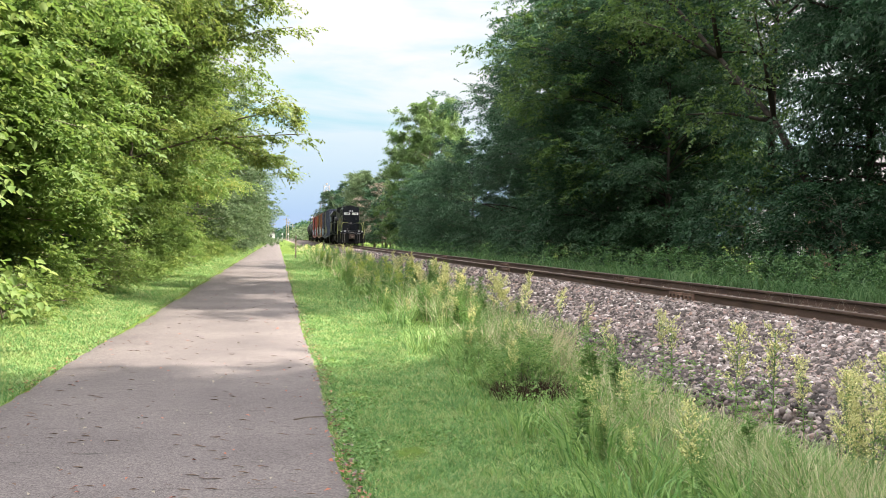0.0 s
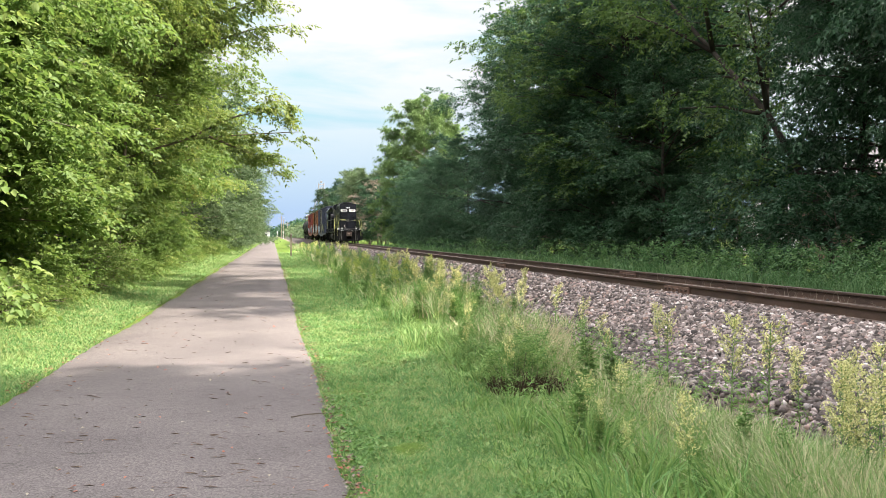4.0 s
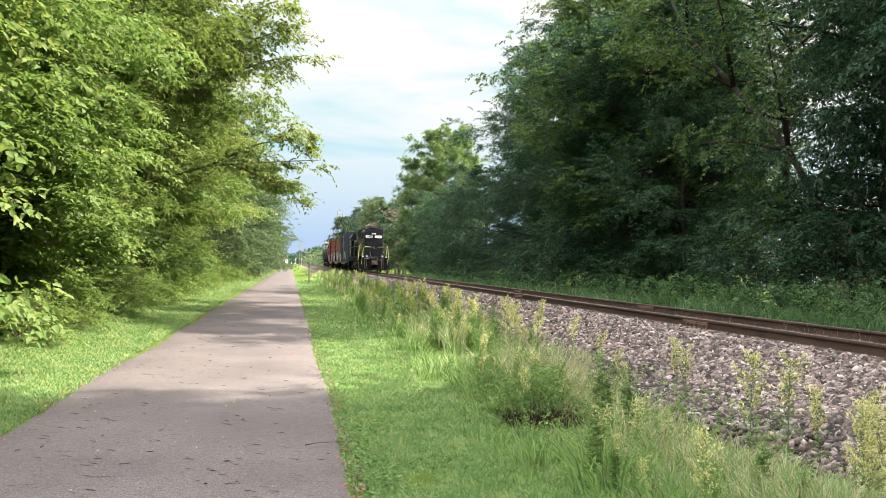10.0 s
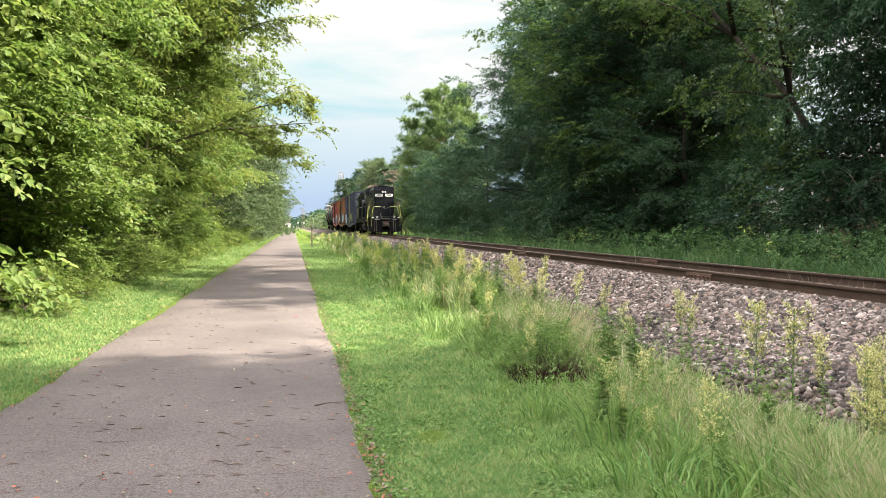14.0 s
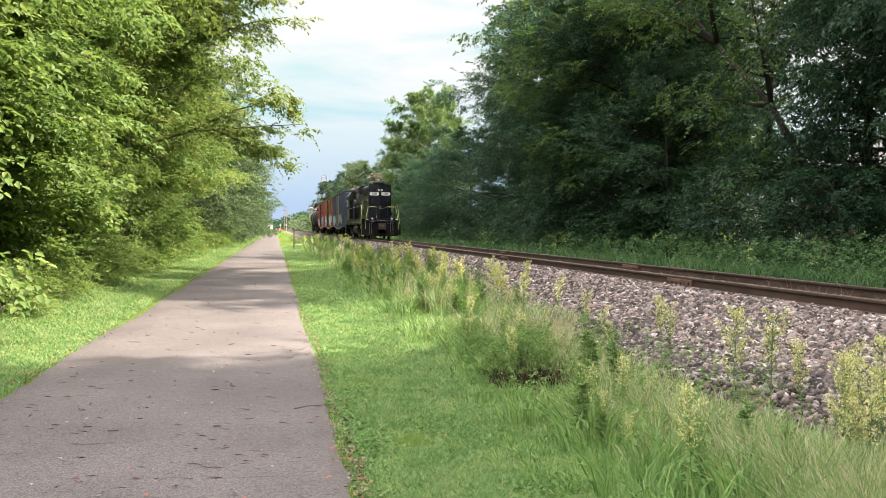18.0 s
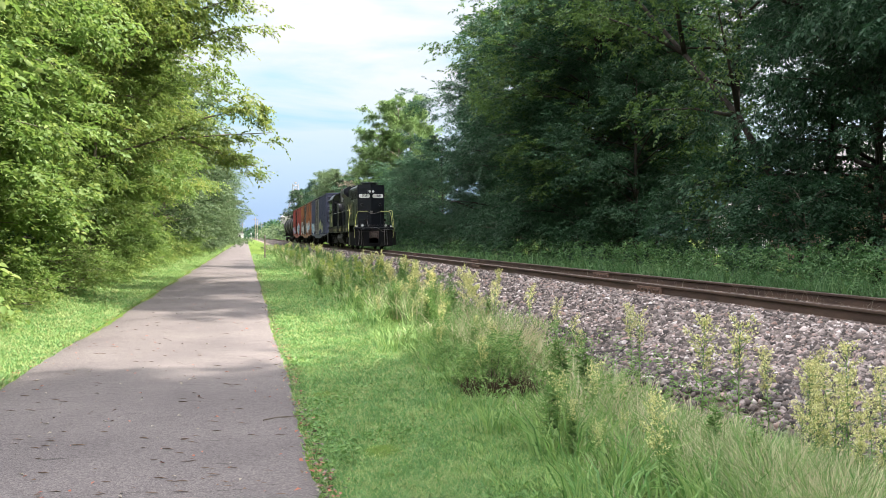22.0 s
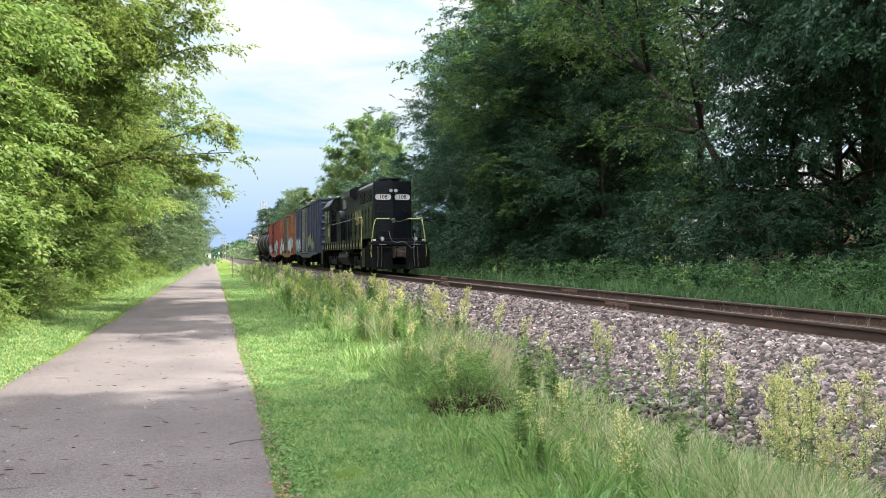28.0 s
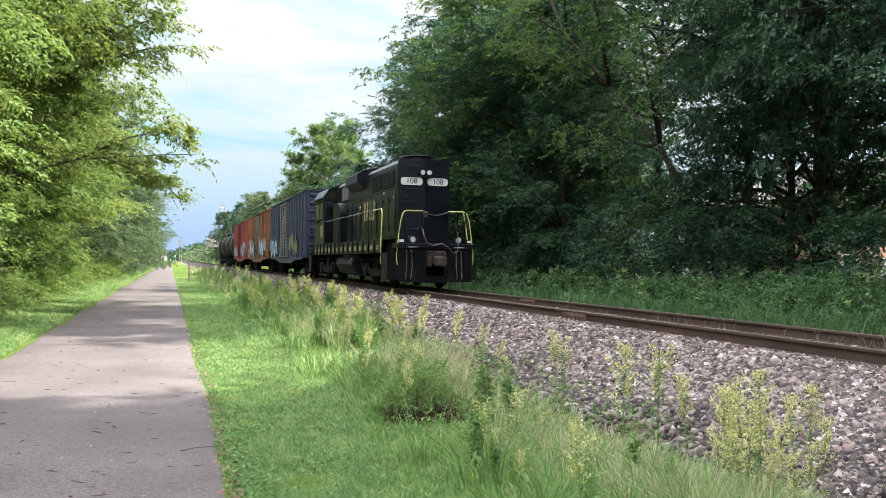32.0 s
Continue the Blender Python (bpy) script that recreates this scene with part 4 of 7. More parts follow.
def freight_truck(parent, y):
    bm = bmesh.new()
    for s in (-1, 1):
        x = s * 1.0
        outline = [(-1.15, 0.42), (-1.05, 0.62), (-0.55, 0.66), (-0.35, 0.82), (0.35, 0.82), (0.55, 0.66), (1.05, 0.62), (1.15, 0.42), (0.95, 0.34), (0.5, 0.34), (0.3, 0.18), (-0.3, 0.18), (-0.5, 0.34), (-0.95, 0.34)]
        prism(bm, outline, "x", x - 0.07, x + 0.07)
        for k in (-0.14, 0.0, 0.14):
            cyl(bm, (x, k, 0.30), (x, k, 0.62), 0.06, 0.06, 8)
    box(bm, -1.1, 1.1, -0.22, 0.22, 0.45, 0.80, 0.03)
    tr = part("truck", bm, GRIME, parent, "rusty black freight truck frame")
    tr.location = (0, y, 0)
    for k in (-0.86, 0.86):
        wheelset(tr, k, 0.42)
    return tr


def coupler(parent, y, s):
    bm = bmesh.new()
    box(bm, -0.12, 0.12, min(y, y + s * 0.5), max(y, y + s * 0.5), 0.76, 0.98, 0.02)
    box(bm, -0.2, 0.16, min(y + s * 0.42, y + s * 0.7), max(y + s * 0.42, y + s * 0.7), 0.72, 1.02, 0.05)
    return part("coupler", bm, GRIME, parent, "rusty knuckle coupler")


def rung_ladder(parent, x, y, z0, z1, n, along="y", w=0.42, mat=None):
    bm = bmesh.new()
    for i in range(n):
        z = z0 + (z1 - z0) * i / (n - 1)
        if along == "y":
            tube(bm, [(x, y, z), (x - 0.06, y + 0.03, z), (x - 0.06, y + w - 0.03, z), (x, y + w, z)], 0.012, 5)
        else:
            tube(bm, [(x, y, z), (x + 0.03, y - 0.06, z), (x + w - 0.03, y - 0.06, z), (x + w, y, z)], 0.012, 5)
    return part("ladder", bm, mat or GRIME, parent)


def blob(bm, rng, x, y, z, ry, rz, n=22):
    """An uneven sprayed patch lying on a car side at x."""
    c = bm.verts.new((x, y, z))
    ph, ph2 = rng.uniform(0, 6.28), rng.uniform(0, 6.28)
    vs = []
    for i in range(n):
        a = i * math.tau / n
        k = 1 + 0.16 * math.sin(2 * a + ph) + 0.12 * math.sin(5 * a + ph2) + rng.uniform(-0.05, 0.05)
        vs.append(bm.verts.new((x, y + ry * k * math.cos(a), z + rz * k * math.sin(a))))
    for i in range(n):
        bm.faces.new((c, vs[i], vs[(i + 1) % n]))


def boxcar(label, mat, door_mat, door_y, door_w, seed, paint):
    rng = random.Random(seed)
    L, W, Z0, Z1 = 15.3, 1.50, 1.02, 4.42
    car = empty("boxcar")
    tagged(car, label, "freight car", "cars of the train")
    body = part("body", bx(-W, W, 0.0, L, Z0, Z1, 0.02), mat, car)
    roof = bmesh.new()
    prism(roof, [(-W - 0.06, Z1 + 0.004), (-W - 0.06, Z1 + 0.05), (0, Z1 + 0.17), (W + 0.06, Z1 + 0.05), (W + 0.06, Z1 + 0.004)], "y", -0.05, L + 0.05)
    for i in range(14):
        yy = 0.5 + i * (L - 1.0) / 13
        prism(roof, [(-W, Z1 + 0.05), (-W, Z1 + 0.09), (0, Z1 + 0.205), (W, Z1 + 0.09), (W, Z1 + 0.05)], "y", yy - 0.04, yy + 0.04)
    part("roof", roof, mat, car)
    n = 15
    for s in (-1, 1):
        for i in range(n + 1):
            yy = 0.12 + i * (L - 0.24) / n
            if abs(yy - door_y) < door_w / 2 + 0.1:
                continue
            bm = bmesh.new()
            x = s * W
            prism(bm, [(x, yy - 0.075), (x + s * 0.07, yy - 0.045), (x + s * 0.07, yy + 0.045), (x, yy + 0.075)], "z", Z0 + 0.06, Z1 - 0.05)
            part("side_post", bm, mat, car)
        sill = bmesh.new()
        x = s * (W + 0.01)
        prism(sill, [(0.3, Z0 + 0.06), (1.2, Z0 - 0.08), (3.4, Z0 - 0.10), (5.2, Z0 - 0.30), (L - 5.2, Z0 - 0.30), (L - 3.4, Z0 - 0.10), (L - 1.2, Z0 - 0.08), (L - 0.3, Z0 + 0.06)], "x", min(x, x + s * 0.05), max(x, x + s * 0.05))
        part("side_sill", sill, mat, car)
        door = bmesh.new()
        xa, xb = s * (W + 0.012), s * (W + 0.06)
        box(door, min(xa, xb), max(xa, xb), door_y - door_w / 2, door_y + door_w / 2, Z0 + 0.05, Z1 - 0.12)
        d = part("door", door, door_mat, car, "ribbed sliding door")
        for k in range(17):
            zz = Z0 + 0.2 + k * (Z1 - Z0 - 0.45) / 16
            part("door_rib", prism(bmesh.new(), [(xb, zz - 0.055), (xb + s * 0.035, zz - 0.02), (xb + s * 0.035, zz + 0.02), (xb, zz + 0.055)], "y", door_y - door_w / 2 + 0.08, door_y + door_w / 2 - 0.08), door_mat, d)
        bars = bmesh.new()
        for k in (-0.42, -0.14, 0.14, 0.42):
            tube(bars, [(xb + s * 0.05, door_y + k * door_w, Z0 + 0.1), (xb + s * 0.05, door_y + k * door_w, Z1 - 0.2)], 0.018, 6)
        part("lock_rod", bars, GRIME, d)
        for zz, nm in ((Z0 - 0.02, "door_track"), (Z1 - 0.07, "door_track")):
            part(nm, bx(min(xa, s * (W + 0.1)), max(xa, s * (W + 0.1)), door_y - door_w, door_y + door_w * 0.6, zz, zz + 0.05), GRIME, car)
    for y0, s in ((0.0, -1), (L, 1)):
        for i in range(8):
            zz = Z0 + 0.25 + i * 0.42
            bm = bmesh.new()
            prism(bm, [(y0, zz - 0.09), (y0 + s * 0.07, zz - 0.03), (y0 + s * 0.07, zz + 0.03), (y0, zz + 0.09)], "x", -W + 0.18, W - 0.18)
            part("end_rib", bm, mat, car)
        coupler(car, y0, s)
        rung_ladder(car, -W + 0.04, y0 - 0.005 if s < 0 else y0 + 0.07, Z0, Z1 - 1.5, 6, "x")
    rung_ladder(car, -W - 0.07, 0.16, Z0 - 0.3, Z1 - 1.4, 7)
    part("centre_sill", bx(-0.3, 0.3, 0.1, L - 0.1, 0.62, Z0 - 0.005), GRIME, car)
    brake = bmesh.new()
    cyl(brake, (-0.9, 6.2, 0.72), (-0.9, 6.9, 0.72), 0.16, 0.16, 12)
    cyl(brake, (-0.9, 8.0, 0.66), (-0.9, 9.0, 0.66), 0.2, 0.2, 12)
    tube(brake, [(-0.9, 3.5, 0.7), (-0.9, 11.5, 0.7)], 0.025, 6)
    part("brake_gear", brake, GRIME, car)
    for y in (1.95, L - 1.95):
        freight_truck(car, y)
    # sprayed pieces on the lower side: overlapping rounded strokes
    depth = 0.0
    for y0, y1, z0, z1, inks in paint:
        n = max(4, int((y1 - y0) / 0.36))
        for k in range(n):
            yy = y0 + (y1 - y0) * (k + rng.uniform(0.2, 0.8)) / n
            for ink in inks[:2] if k % 2 else inks[-2:]:
                bm = bmesh.new()
                depth += 0.0007
                blob(bm, rng, -W - 0.080 - depth, yy + rng.uniform(-0.12, 0.12), rng.uniform(z0 + 0.3, z1 - 0.25), rng.uniform(0.16, 0.42), rng.uniform(0.16, (z1 - z0) * 0.34), 16)
                part("graffiti", bm, ink, car, "sprayed paint stroke")
    return car


def tank_car(label):
    L = 16.2
    car = empty("tank_car")
    tagged(car, label, "tank car", "cars of the train")
    bm = bmesh.new()
    R, zc = 1.42, 2.62
    prof = [(0.35, 0.02), (0.42, 0.55), (0.62, 0.98), (0.95, 1.28), (1.4, R), (4.2, R), (4.2, R + 0.02), (4.3, R + 0.02), (4.3, R), (8.1, R), (L - 4.3, R), (L - 4.3, R + 0.02), (L - 4.2, R + 0.02), (L - 4.2, R), (L - 1.4, R), (L - 0.95, 1.28), (L - 0.62, 0.98), (L - 0.42, 0.55), (L - 0.35, 0.02)]
    seg = 36
    rings = [[bm.verts.new((r * math.cos(a * math.tau / seg), y, zc + r * math.sin(a * math.tau / seg))) for a in range(seg)] for y, r in prof]
    for a, b in zip(rings, rings[1:]):
        for i in range(seg):
            bm.faces.new((a[i], b[i], b[(i + 1) % seg], a[(i + 1) % seg]))
    part("tank", bm, TANK, car, "weathered black tank shell", smooth=True)
    d = bmesh.new()
    cyl(d, (0, L / 2, zc + R - 0.1), (0, L / 2, zc + R + 0.42), 0.5, 0.5, 24)
    cyl(d, (0, L / 2, zc + R + 0.42), (0, L / 2, zc + R + 0.5), 0.52, 0.3, 24)
    part("manway", d, TANK, car)
    pl = bmesh.new()
    box(pl, -1.0, 1.0, L / 2 - 1.4, L / 2 + 1.4, zc + R + 0.03, zc + R + 0.07)
    part("platform", pl, GRIME, car)
    rl = bmesh.new()
    for x in (-1.0, 1.0):
        for y in (L / 2 - 1.4, L / 2, L / 2 + 1.4):
            tube(rl, [(x, y, zc + R + 0.05), (x, y, zc + R + 0.95)], 0.02, 5)
        for z in (0.5, 0.95):
            tube(rl, [(x, L / 2 - 1.4, zc + R + z), (x, L / 2 + 1.4, zc + R + z)], 0.02, 5)
    part("railing", rl, GRIME, car)
    part("ladder", (lambda b: [tube(b, [(-1.3, L / 2 + k, 0.9), (-1.5, L / 2 + k, zc), (-1.02, L / 2 + k, zc + R + 0.05)], 0.018, 5) for k in (-0.22, 0.22)] and b)(bmesh.new()), GRIME, car)
    for y in (1.9, L - 1.9):
        sd = bmesh.new()
        prism(sd, [(-1.2, 1.9), (-1.0, 0.9), (1.0, 0.9), (1.2, 1.9), (0.7, 1.35), (-0.7, 1.35)], "y", y - 0.35, y + 0.35)
        part("saddle", sd, GRIME, car)
        part("end_platform", bx(-1.45, 1.45, y - 1.9 if y < 5 else y + 0.9, y - 0.9 if y < 5 else y + 1.9, 0.98, 1.06, 0.01), GRIME, car)
        freight_truck(car, y)
    for x in (-1.0, 1.0):
        hb = bmesh.new()
        tube(hb, [(x * 1.42, 0.1, 1.5), (x * 1.42, L - 0.1, 1.5)], 0.022, 6)
        part("handrail", hb, GRIME, car)
    for y0, s in ((0.0, -1), (L, 1)):
        part("stub_sill", bx(-0.25, 0.25, min(y0, y0 - s * 2.6), max(y0, y0 - s * 2.6), 0.66, 0.976), GRIME, car)
        coupler(car, y0, s)
    return car


def words(name, text, size, mat, parent, m, label=""):
    cu = bpy.data.curves.new(name, "FONT")
    cu.body, cu.size, cu.extrude = text, size, 0.002
    cu.align_x, cu.align_y = "CENTER", "CENTER"
    tmp = new(name, cu)
    me = bpy.data.meshes.new_from_object(tmp.evaluated_get(bpy.context.evaluated_depsgraph_get()))
    bpy.data.objects.remove(tmp)
    me.materials.append(mat)
    ob = new(name, me)
    ob.parent = parent
    ob.matrix_local = m
    return tagged(ob, label)


def rounded(w, h, r, n=5):
    pts = []
    for cx, cy, a0 in ((w / 2 - r, h / 2 - r, 0), (-w / 2 + r, h / 2 - r, 90), (-w / 2 + r, -h / 2 + r, 180), (w / 2 - r, -h / 2 + r, 270)):
        for i in range(n):
            a = radians(a0 + 90 * i / (n - 1))
            pts.append((cx + r * math.cos(a), cy + r * math.sin(a)))
    return pts


def locomotive():
    lo = empty("locomotive")
    tagged(lo, "black and olive diesel locomotive running long hood first", "locomotive")
    DECK, TOP = 1.60, 4.30
    # frame
    part("frame", bx(-1.22, 1.22, 0.5, 15.9, 1.18, DECK, 0.02), GRIME, lo)
    for s in (-1, 1):
        x = s * 1.44
        part("side_sill", bx(min(x, x - s * 0.05), max(x, x - s * 0.05), 1.35, 15.0, 1.16, DECK + 0.03, 0.008), OLIVE, lo)
        for i in range(15):
            y = 1.75 + i * 0.88
            part("sill_stripe", bx(min(x + s * 0.002, x + s * 0.008), max(x + s * 0.002, x + s * 0.008), y, y + 0.30, 1.27, 1.44), GOLDTXT, lo, "small yellowed stripe on the sill")
            part("sill_rib", bx(min(x + s * 0.001, x + s * 0.05), max(x + s * 0.001, x + s * 0.05), y + 0.50, y + 0.58, 1.17, DECK + 0.02, 0.005), BLACK, lo)
        part("walkway", bx(min(x - s * 0.052, s * 0.95), max(x - s * 0.052, s * 0.95), 0.4, 15.6, DECK, DECK + 0.03), BLACK, lo)
    # pilot end
    for y0, s, nm in ((0.0, 1, "pilot"), (16.2, -1, "pilot")):
        bm = bmesh.new()
        for a, b in ((-1.22, -0.30), (0.30, 1.22)):
            prism(bm, [(a, 0.26 if a < 0 else 0.22), (b, 0.22 if a < 0 else 0.26), (b, 1.32), (a, 1.32)], "y", min(y0, y0 + s * 0.06), max(y0, y0 + s * 0.06))
        prism(bm, [(-0.30, 0.86), (0.30, 0.86), (0.30, 1.32), (-0.30, 1.32)], "y", min(y0, y0 + s * 0.06), max(y0, y0 + s * 0.06))
        prism(bm, [(-0.30, 0.22), (0.30, 0.22), (0.30, 0.44), (-0.30, 0.44)], "y", min(y0, y0 + s * 0.06), max(y0, y0 + s * 0.06))
        pi = part(nm, bm, SCUFF, lo, "scuffed black pilot plate")
        for k in (-1, 1):
            wing = bmesh.new()
            prism(wing, [(k * 1.221, y0), (k * 1.50, y0 + s * 0.35), (k * 1.50, y0 + s * 1.1), (k * 1.44, y0 + s * 1.1), (k * 1.44, y0 + s * 0.38), (k * 1.221, y0 + s * 0.08)], "z", 0.32, 1.16)
            part("step_side", wing, SCUFF, lo)
            for zz in (0.36, 0.66, 0.96):
                part("step", bx(min(k * 1.0, k * 1.42), max(k * 1.0, k * 1.42), min(y0 + s * 0.45, y0 + s * 1.15), max(y0 + s * 0.45, y0 + s * 1.15), zz, zz + 0.03), GRIME, lo)
        part("end_sill", bx(-1.30, 1.30, min(y0 - s * 0.10, y0 + s * 0.5), max(y0 - s * 0.10, y0 + s * 0.5), 1.325, 1.46, 0.02), BLACK, lo)
        part("porch", bx(-1.20, 1.20, min(y0 + s * 0.06, y0 + s * 1.3), max(y0 + s * 0.06, y0 + s * 1.3), 1.465, DECK - 0.002), BLACK, lo)
    # coupler and draft gear
    bm = bmesh.new()
    box(bm, -0.30, 0.30, -0.10, 0.05, 0.98, 1.24, 0.03)
    for x in (-0.24, 0.24):
        box(bm, x - 0.05, x + 0.05, -0.18, 0.05, 0.74, 1.2, 0.02)
    box(bm, -0.12, 0.12, -0.40, 0.3, 0.80, 1.02, 0.03)
    box(bm, -0.20, 0.08, -0.62, -0.36, 0.76, 1.06, 0.06)
    box(bm, 0.05, 0.20, -0.60, -0.42, 0.79, 1.03, 0.05)
    part("coupler", bm, solid("coupler_rust", (0.022, 0.016, 0.013), (0.075, 0.052, 0.040), 0.8, 0.1, 8, 50, 0.4), lo, "rusty brown knuckle coupler")
    coupler(lo, 16.2, 1)
    lever = bmesh.new()
    tube(lever, [(-1.2, -0.12, 1.18), (-0.35, -0.14, 1.18), (-0.1, -0.42, 1.2)], 0.016, 6)
    part("cut_lever", lever, GRIME, lo)
    for k, xs in ((-1, (-0.98, -0.90, -0.82, -0.72)), (1, (0.66, 0.74, 0.82, 0.92))):
        for i, x in enumerate(xs):
            bm = bmesh.new()
            tube(bm, [(x, -0.02, 1.24), (x, -0.09, 1.20), (x + 0.01 * i, -0.10, 0.75), (x + 0.03 * k, -0.12, 0.42 - 0.02 * i), (x + 0.03 * k, -0.08, 0.34)], 0.021, 6)
            part("air_hose", bm, GRIME if i % 2 else STEEL, lo)
    bm = bmesh.new()
    tube(bm, [(-0.48, -0.10, 1.95), (-0.46, -0.22, 1.72), (-0.38, -0.26, 1.50), (-0.16, -0.26, 1.40), (0.10, -0.26, 1.46), (0.32, -0.26, 1.36), (0.52, -0.24, 1.16), (0.66, -0.22, 1.22), (0.70, -0.16, 1.55), (0.68, -0.10, 1.86)], 0.016, 7)
    part("jumper_cable", bm, STEEL, lo, "pale grey jumper cable hanging across the end")
    for x in (-0.50, 0.68):
        part("receptacle", bx(x - 0.07, x + 0.07, -0.12, 0.06, 1.86, 2.0, 0.02), GRIME, lo)
        part("receptacle_bracket", bx(x - 0.02, x + 0.02, 0.0, 0.04, 1.6, 1.9), GRIME, lo)
    # ditch lights
    for x in (-0.76, 0.76):
        bm = bmesh.new()
        box(bm, x - 0.11, x + 0.11, 0.0, 0.2, 1.465, 1.70, 0.03)
        dl = part("ditch_light", bm, BLACK, lo)
        part("lens", cyl(bmesh.new(), (x, 0.02, 1.585), (x, -0.03, 1.585), 0.085, 0.075, 18), LENS, dl, "round glass lamp lens")
        part("bezel", cyl(bmesh.new(), (x, 0.05, 1.585), (x, -0.012, 1.585), 0.105, 0.105, 18), STEEL, dl)
        part("step_edge", bx(x - 0.17, x + 0.17, -0.108, -0.06, 1.335, 1.355), WHITE, lo, "white step edge")
    # hood
    hb = bmesh.new()
    out = [(-0.89, DECK + 0.032), (-0.89, TOP - 0.16), (-0.75, TOP), (0.75, TOP), (0.89, TOP - 0.16), (0.89, DECK + 0.032)]
    prism(hb, out, "y", 1.42, 11.9)
    part("hood", hb, OLIVE, lo)
    # end of the hood: two panels meeting at a slight ridge
    for k in (-1, 1):
        bm = bmesh.new()
        prism(bm, [(0, 1.26), (k * 0.89, 1.36), (k * 0.89, 1.418), (0, 1.418)], "z", DECK + 0.034, TOP - 0.015)
        part("hood_end", bm, BLACK, lo, "plain black hood end panel")
    # dark band along the top of the hood
    for k in (-1, 1):
        x = k * 0.894
        part("upper_band", bx(min(x, x + k * 0.012), max(x, x + k * 0.012), 1.42, 11.8, 3.34, TOP - 0.17), BLACK, lo)
        part("lower_band", bx(min(x, x + k * 0.010), max(x, x + k * 0.010), 5.2, 11.8, DECK + 0.05, 2.5), BLACK, lo)
        for ya, yb in ((1.75, 3.35), (3.5, 4.95)):
            g = part("radiator_grille", bx(min(x + k * 0.012, x + k * 0.03), max(x + k * 0.012, x + k * 0.03), ya, yb, 3.40, 3.98, 0.01), GRIME, lo)
            for j in range(9):
                z = 3.45 + j * 0.06
                part("slat", bx(min(x + k * 0.03, x + k * 0.045), max(x + k * 0.03, x + k * 0.045), ya + 0.06, yb - 0.06, z, z + 0.022), BLACK, g)
        for j in range(11):
            y = 1.6 + j * 0.86
            dr = part("hood_door", bx(min(x + k * 0.001, x + k * 0.022), max(x + k * 0.001, x + k * 0.022), y, y + 0.80, DECK + 0.12, 3.28, 0.006), OLIVE if j < 6 or j % 3 == 0 else BLACK, lo)
            for z in (2.0, 2.9):
                part("latch", bx(min(x + k * 0.022, x + k * 0.045), max(x + k * 0.022, x + k * 0.045), y + 0.68, y + 0.76, z, z + 0.10), GRIME, dr)
            part("hinge", bx(min(x + k * 0.022, x + k * 0.035), max(x + k * 0.022, x + k * 0.035), y + 0.01, y + 0.05, 1.9, 3.1), GRIME, dr)
        # little dark vents and tags on the upper doors
        for j in range(9):
            y = 2.0 + j * 0.62
            part("vent", bx(min(x + k * 0.023, x + k * 0.03), max(x + k * 0.023, x + k * 0.03), y, y + 0.14, 3.1 + 0.08 * (j % 2), 3.25 + 0.08 * (j % 2)), BLACK, lo)
        for y, z in ((1.75, 3.0), (3.1, 3.22), (6.9, 2.95)):
            part("tag", bx(min(x + k * 0.024, x + k * 0.03), max(x + k * 0.024, x + k * 0.03), y, y + 0.10, z, z + 0.10), WHITE, lo, "small white stencil tag")
        # gold lettering stands as plain strokes
        for yy, w, h in ((6.15, 0.16, 0.72), (5.95, 0.10, 0.60), (5.72, 0.16, 0.72), (5.38, 0.12, 0.4), (5.08, 0.12, 0.72), (4.90, 0.14, 0.12), (4.62, 0.12, 0.72), (4.40, 0.16, 0.12), (4.40, 0.14, 0.12)):
            part("letter_bar", bx(min(x + k * 0.023, x + k * 0.032), max(x + k * 0.023, x + k * 0.032), yy - w / 2, yy + w / 2, 2.42, 2.42 + h), GOLDTXT, lo, "faded gold painted bar")
    # roof blister and fans
    bm = bmesh.new()
    prism(bm, [(-0.95, TOP - 0.62), (-1.24, TOP - 0.38), (-1.24, TOP - 0.06), (-0.95, TOP + 0.10), (0.95, TOP + 0.10), (1.24, TOP - 0.06), (1.24, TOP - 0.38), (0.95, TOP - 0.62)], "y", 6.1, 8.3)
    part("brake_blister", bm, BLACK, lo, "flared black housing on the hood")
    for y, r in ((2.1, 0.62), (3.3, 0.38), (4.4, 0.62), (7.2, 0.6)):
        z = TOP if y < 6 else TOP + 0.10
        f = part("roof_fan", cyl(bmesh.new(), (0, y, z + 0.002), (0, y, z + 0.10), r * 0.86, r * 0.84, 28), BLACK, lo)
        part("fan_rim", cyl(cyl(bmesh.new(), (0, y, z + 0.10), (0, y, z + 0.135), r * 0.84, r, 28), (0, y, z + 0.135), (0, y, z + 0.165), r, r * 0.98, 28), BLACK, f)
        part("fan_cap", cyl(bmesh.new(), (0, y, z + 0.165), (0, y, z + 0.20), r * 0.35, r * 0.3, 18), GRIME, f)
    part("exhaust_stack", bx(-0.3, 0.3, 5.35, 5.75, TOP + 0.002, TOP + 0.18, 0.03), GRIME, lo)
    bm = bmesh.new()
    for x, l in ((-0.12, 0.5), (0.0, 0.4), (0.12, 0.45)):
        cyl(bm, (x, 9.2, TOP + 0.16), (x, 9.2 - l, TOP + 0.17), 0.03, 0.08, 10)
    box(bm, -0.15, 0.15, 9.15, 9.25, TOP + 0.002, TOP + 0.2)
    part("horn", bm, GRIME, lo)
    for x in (-0.85, 0.6):
        part("marker_post", cyl(bmesh.new(), (x, 1.46 if x < 0 else 2.6, TOP - 0.1), (x, 1.46 if x < 0 else 2.6, TOP + 0.18), 0.018, 0.018, 6), GRIME, lo)
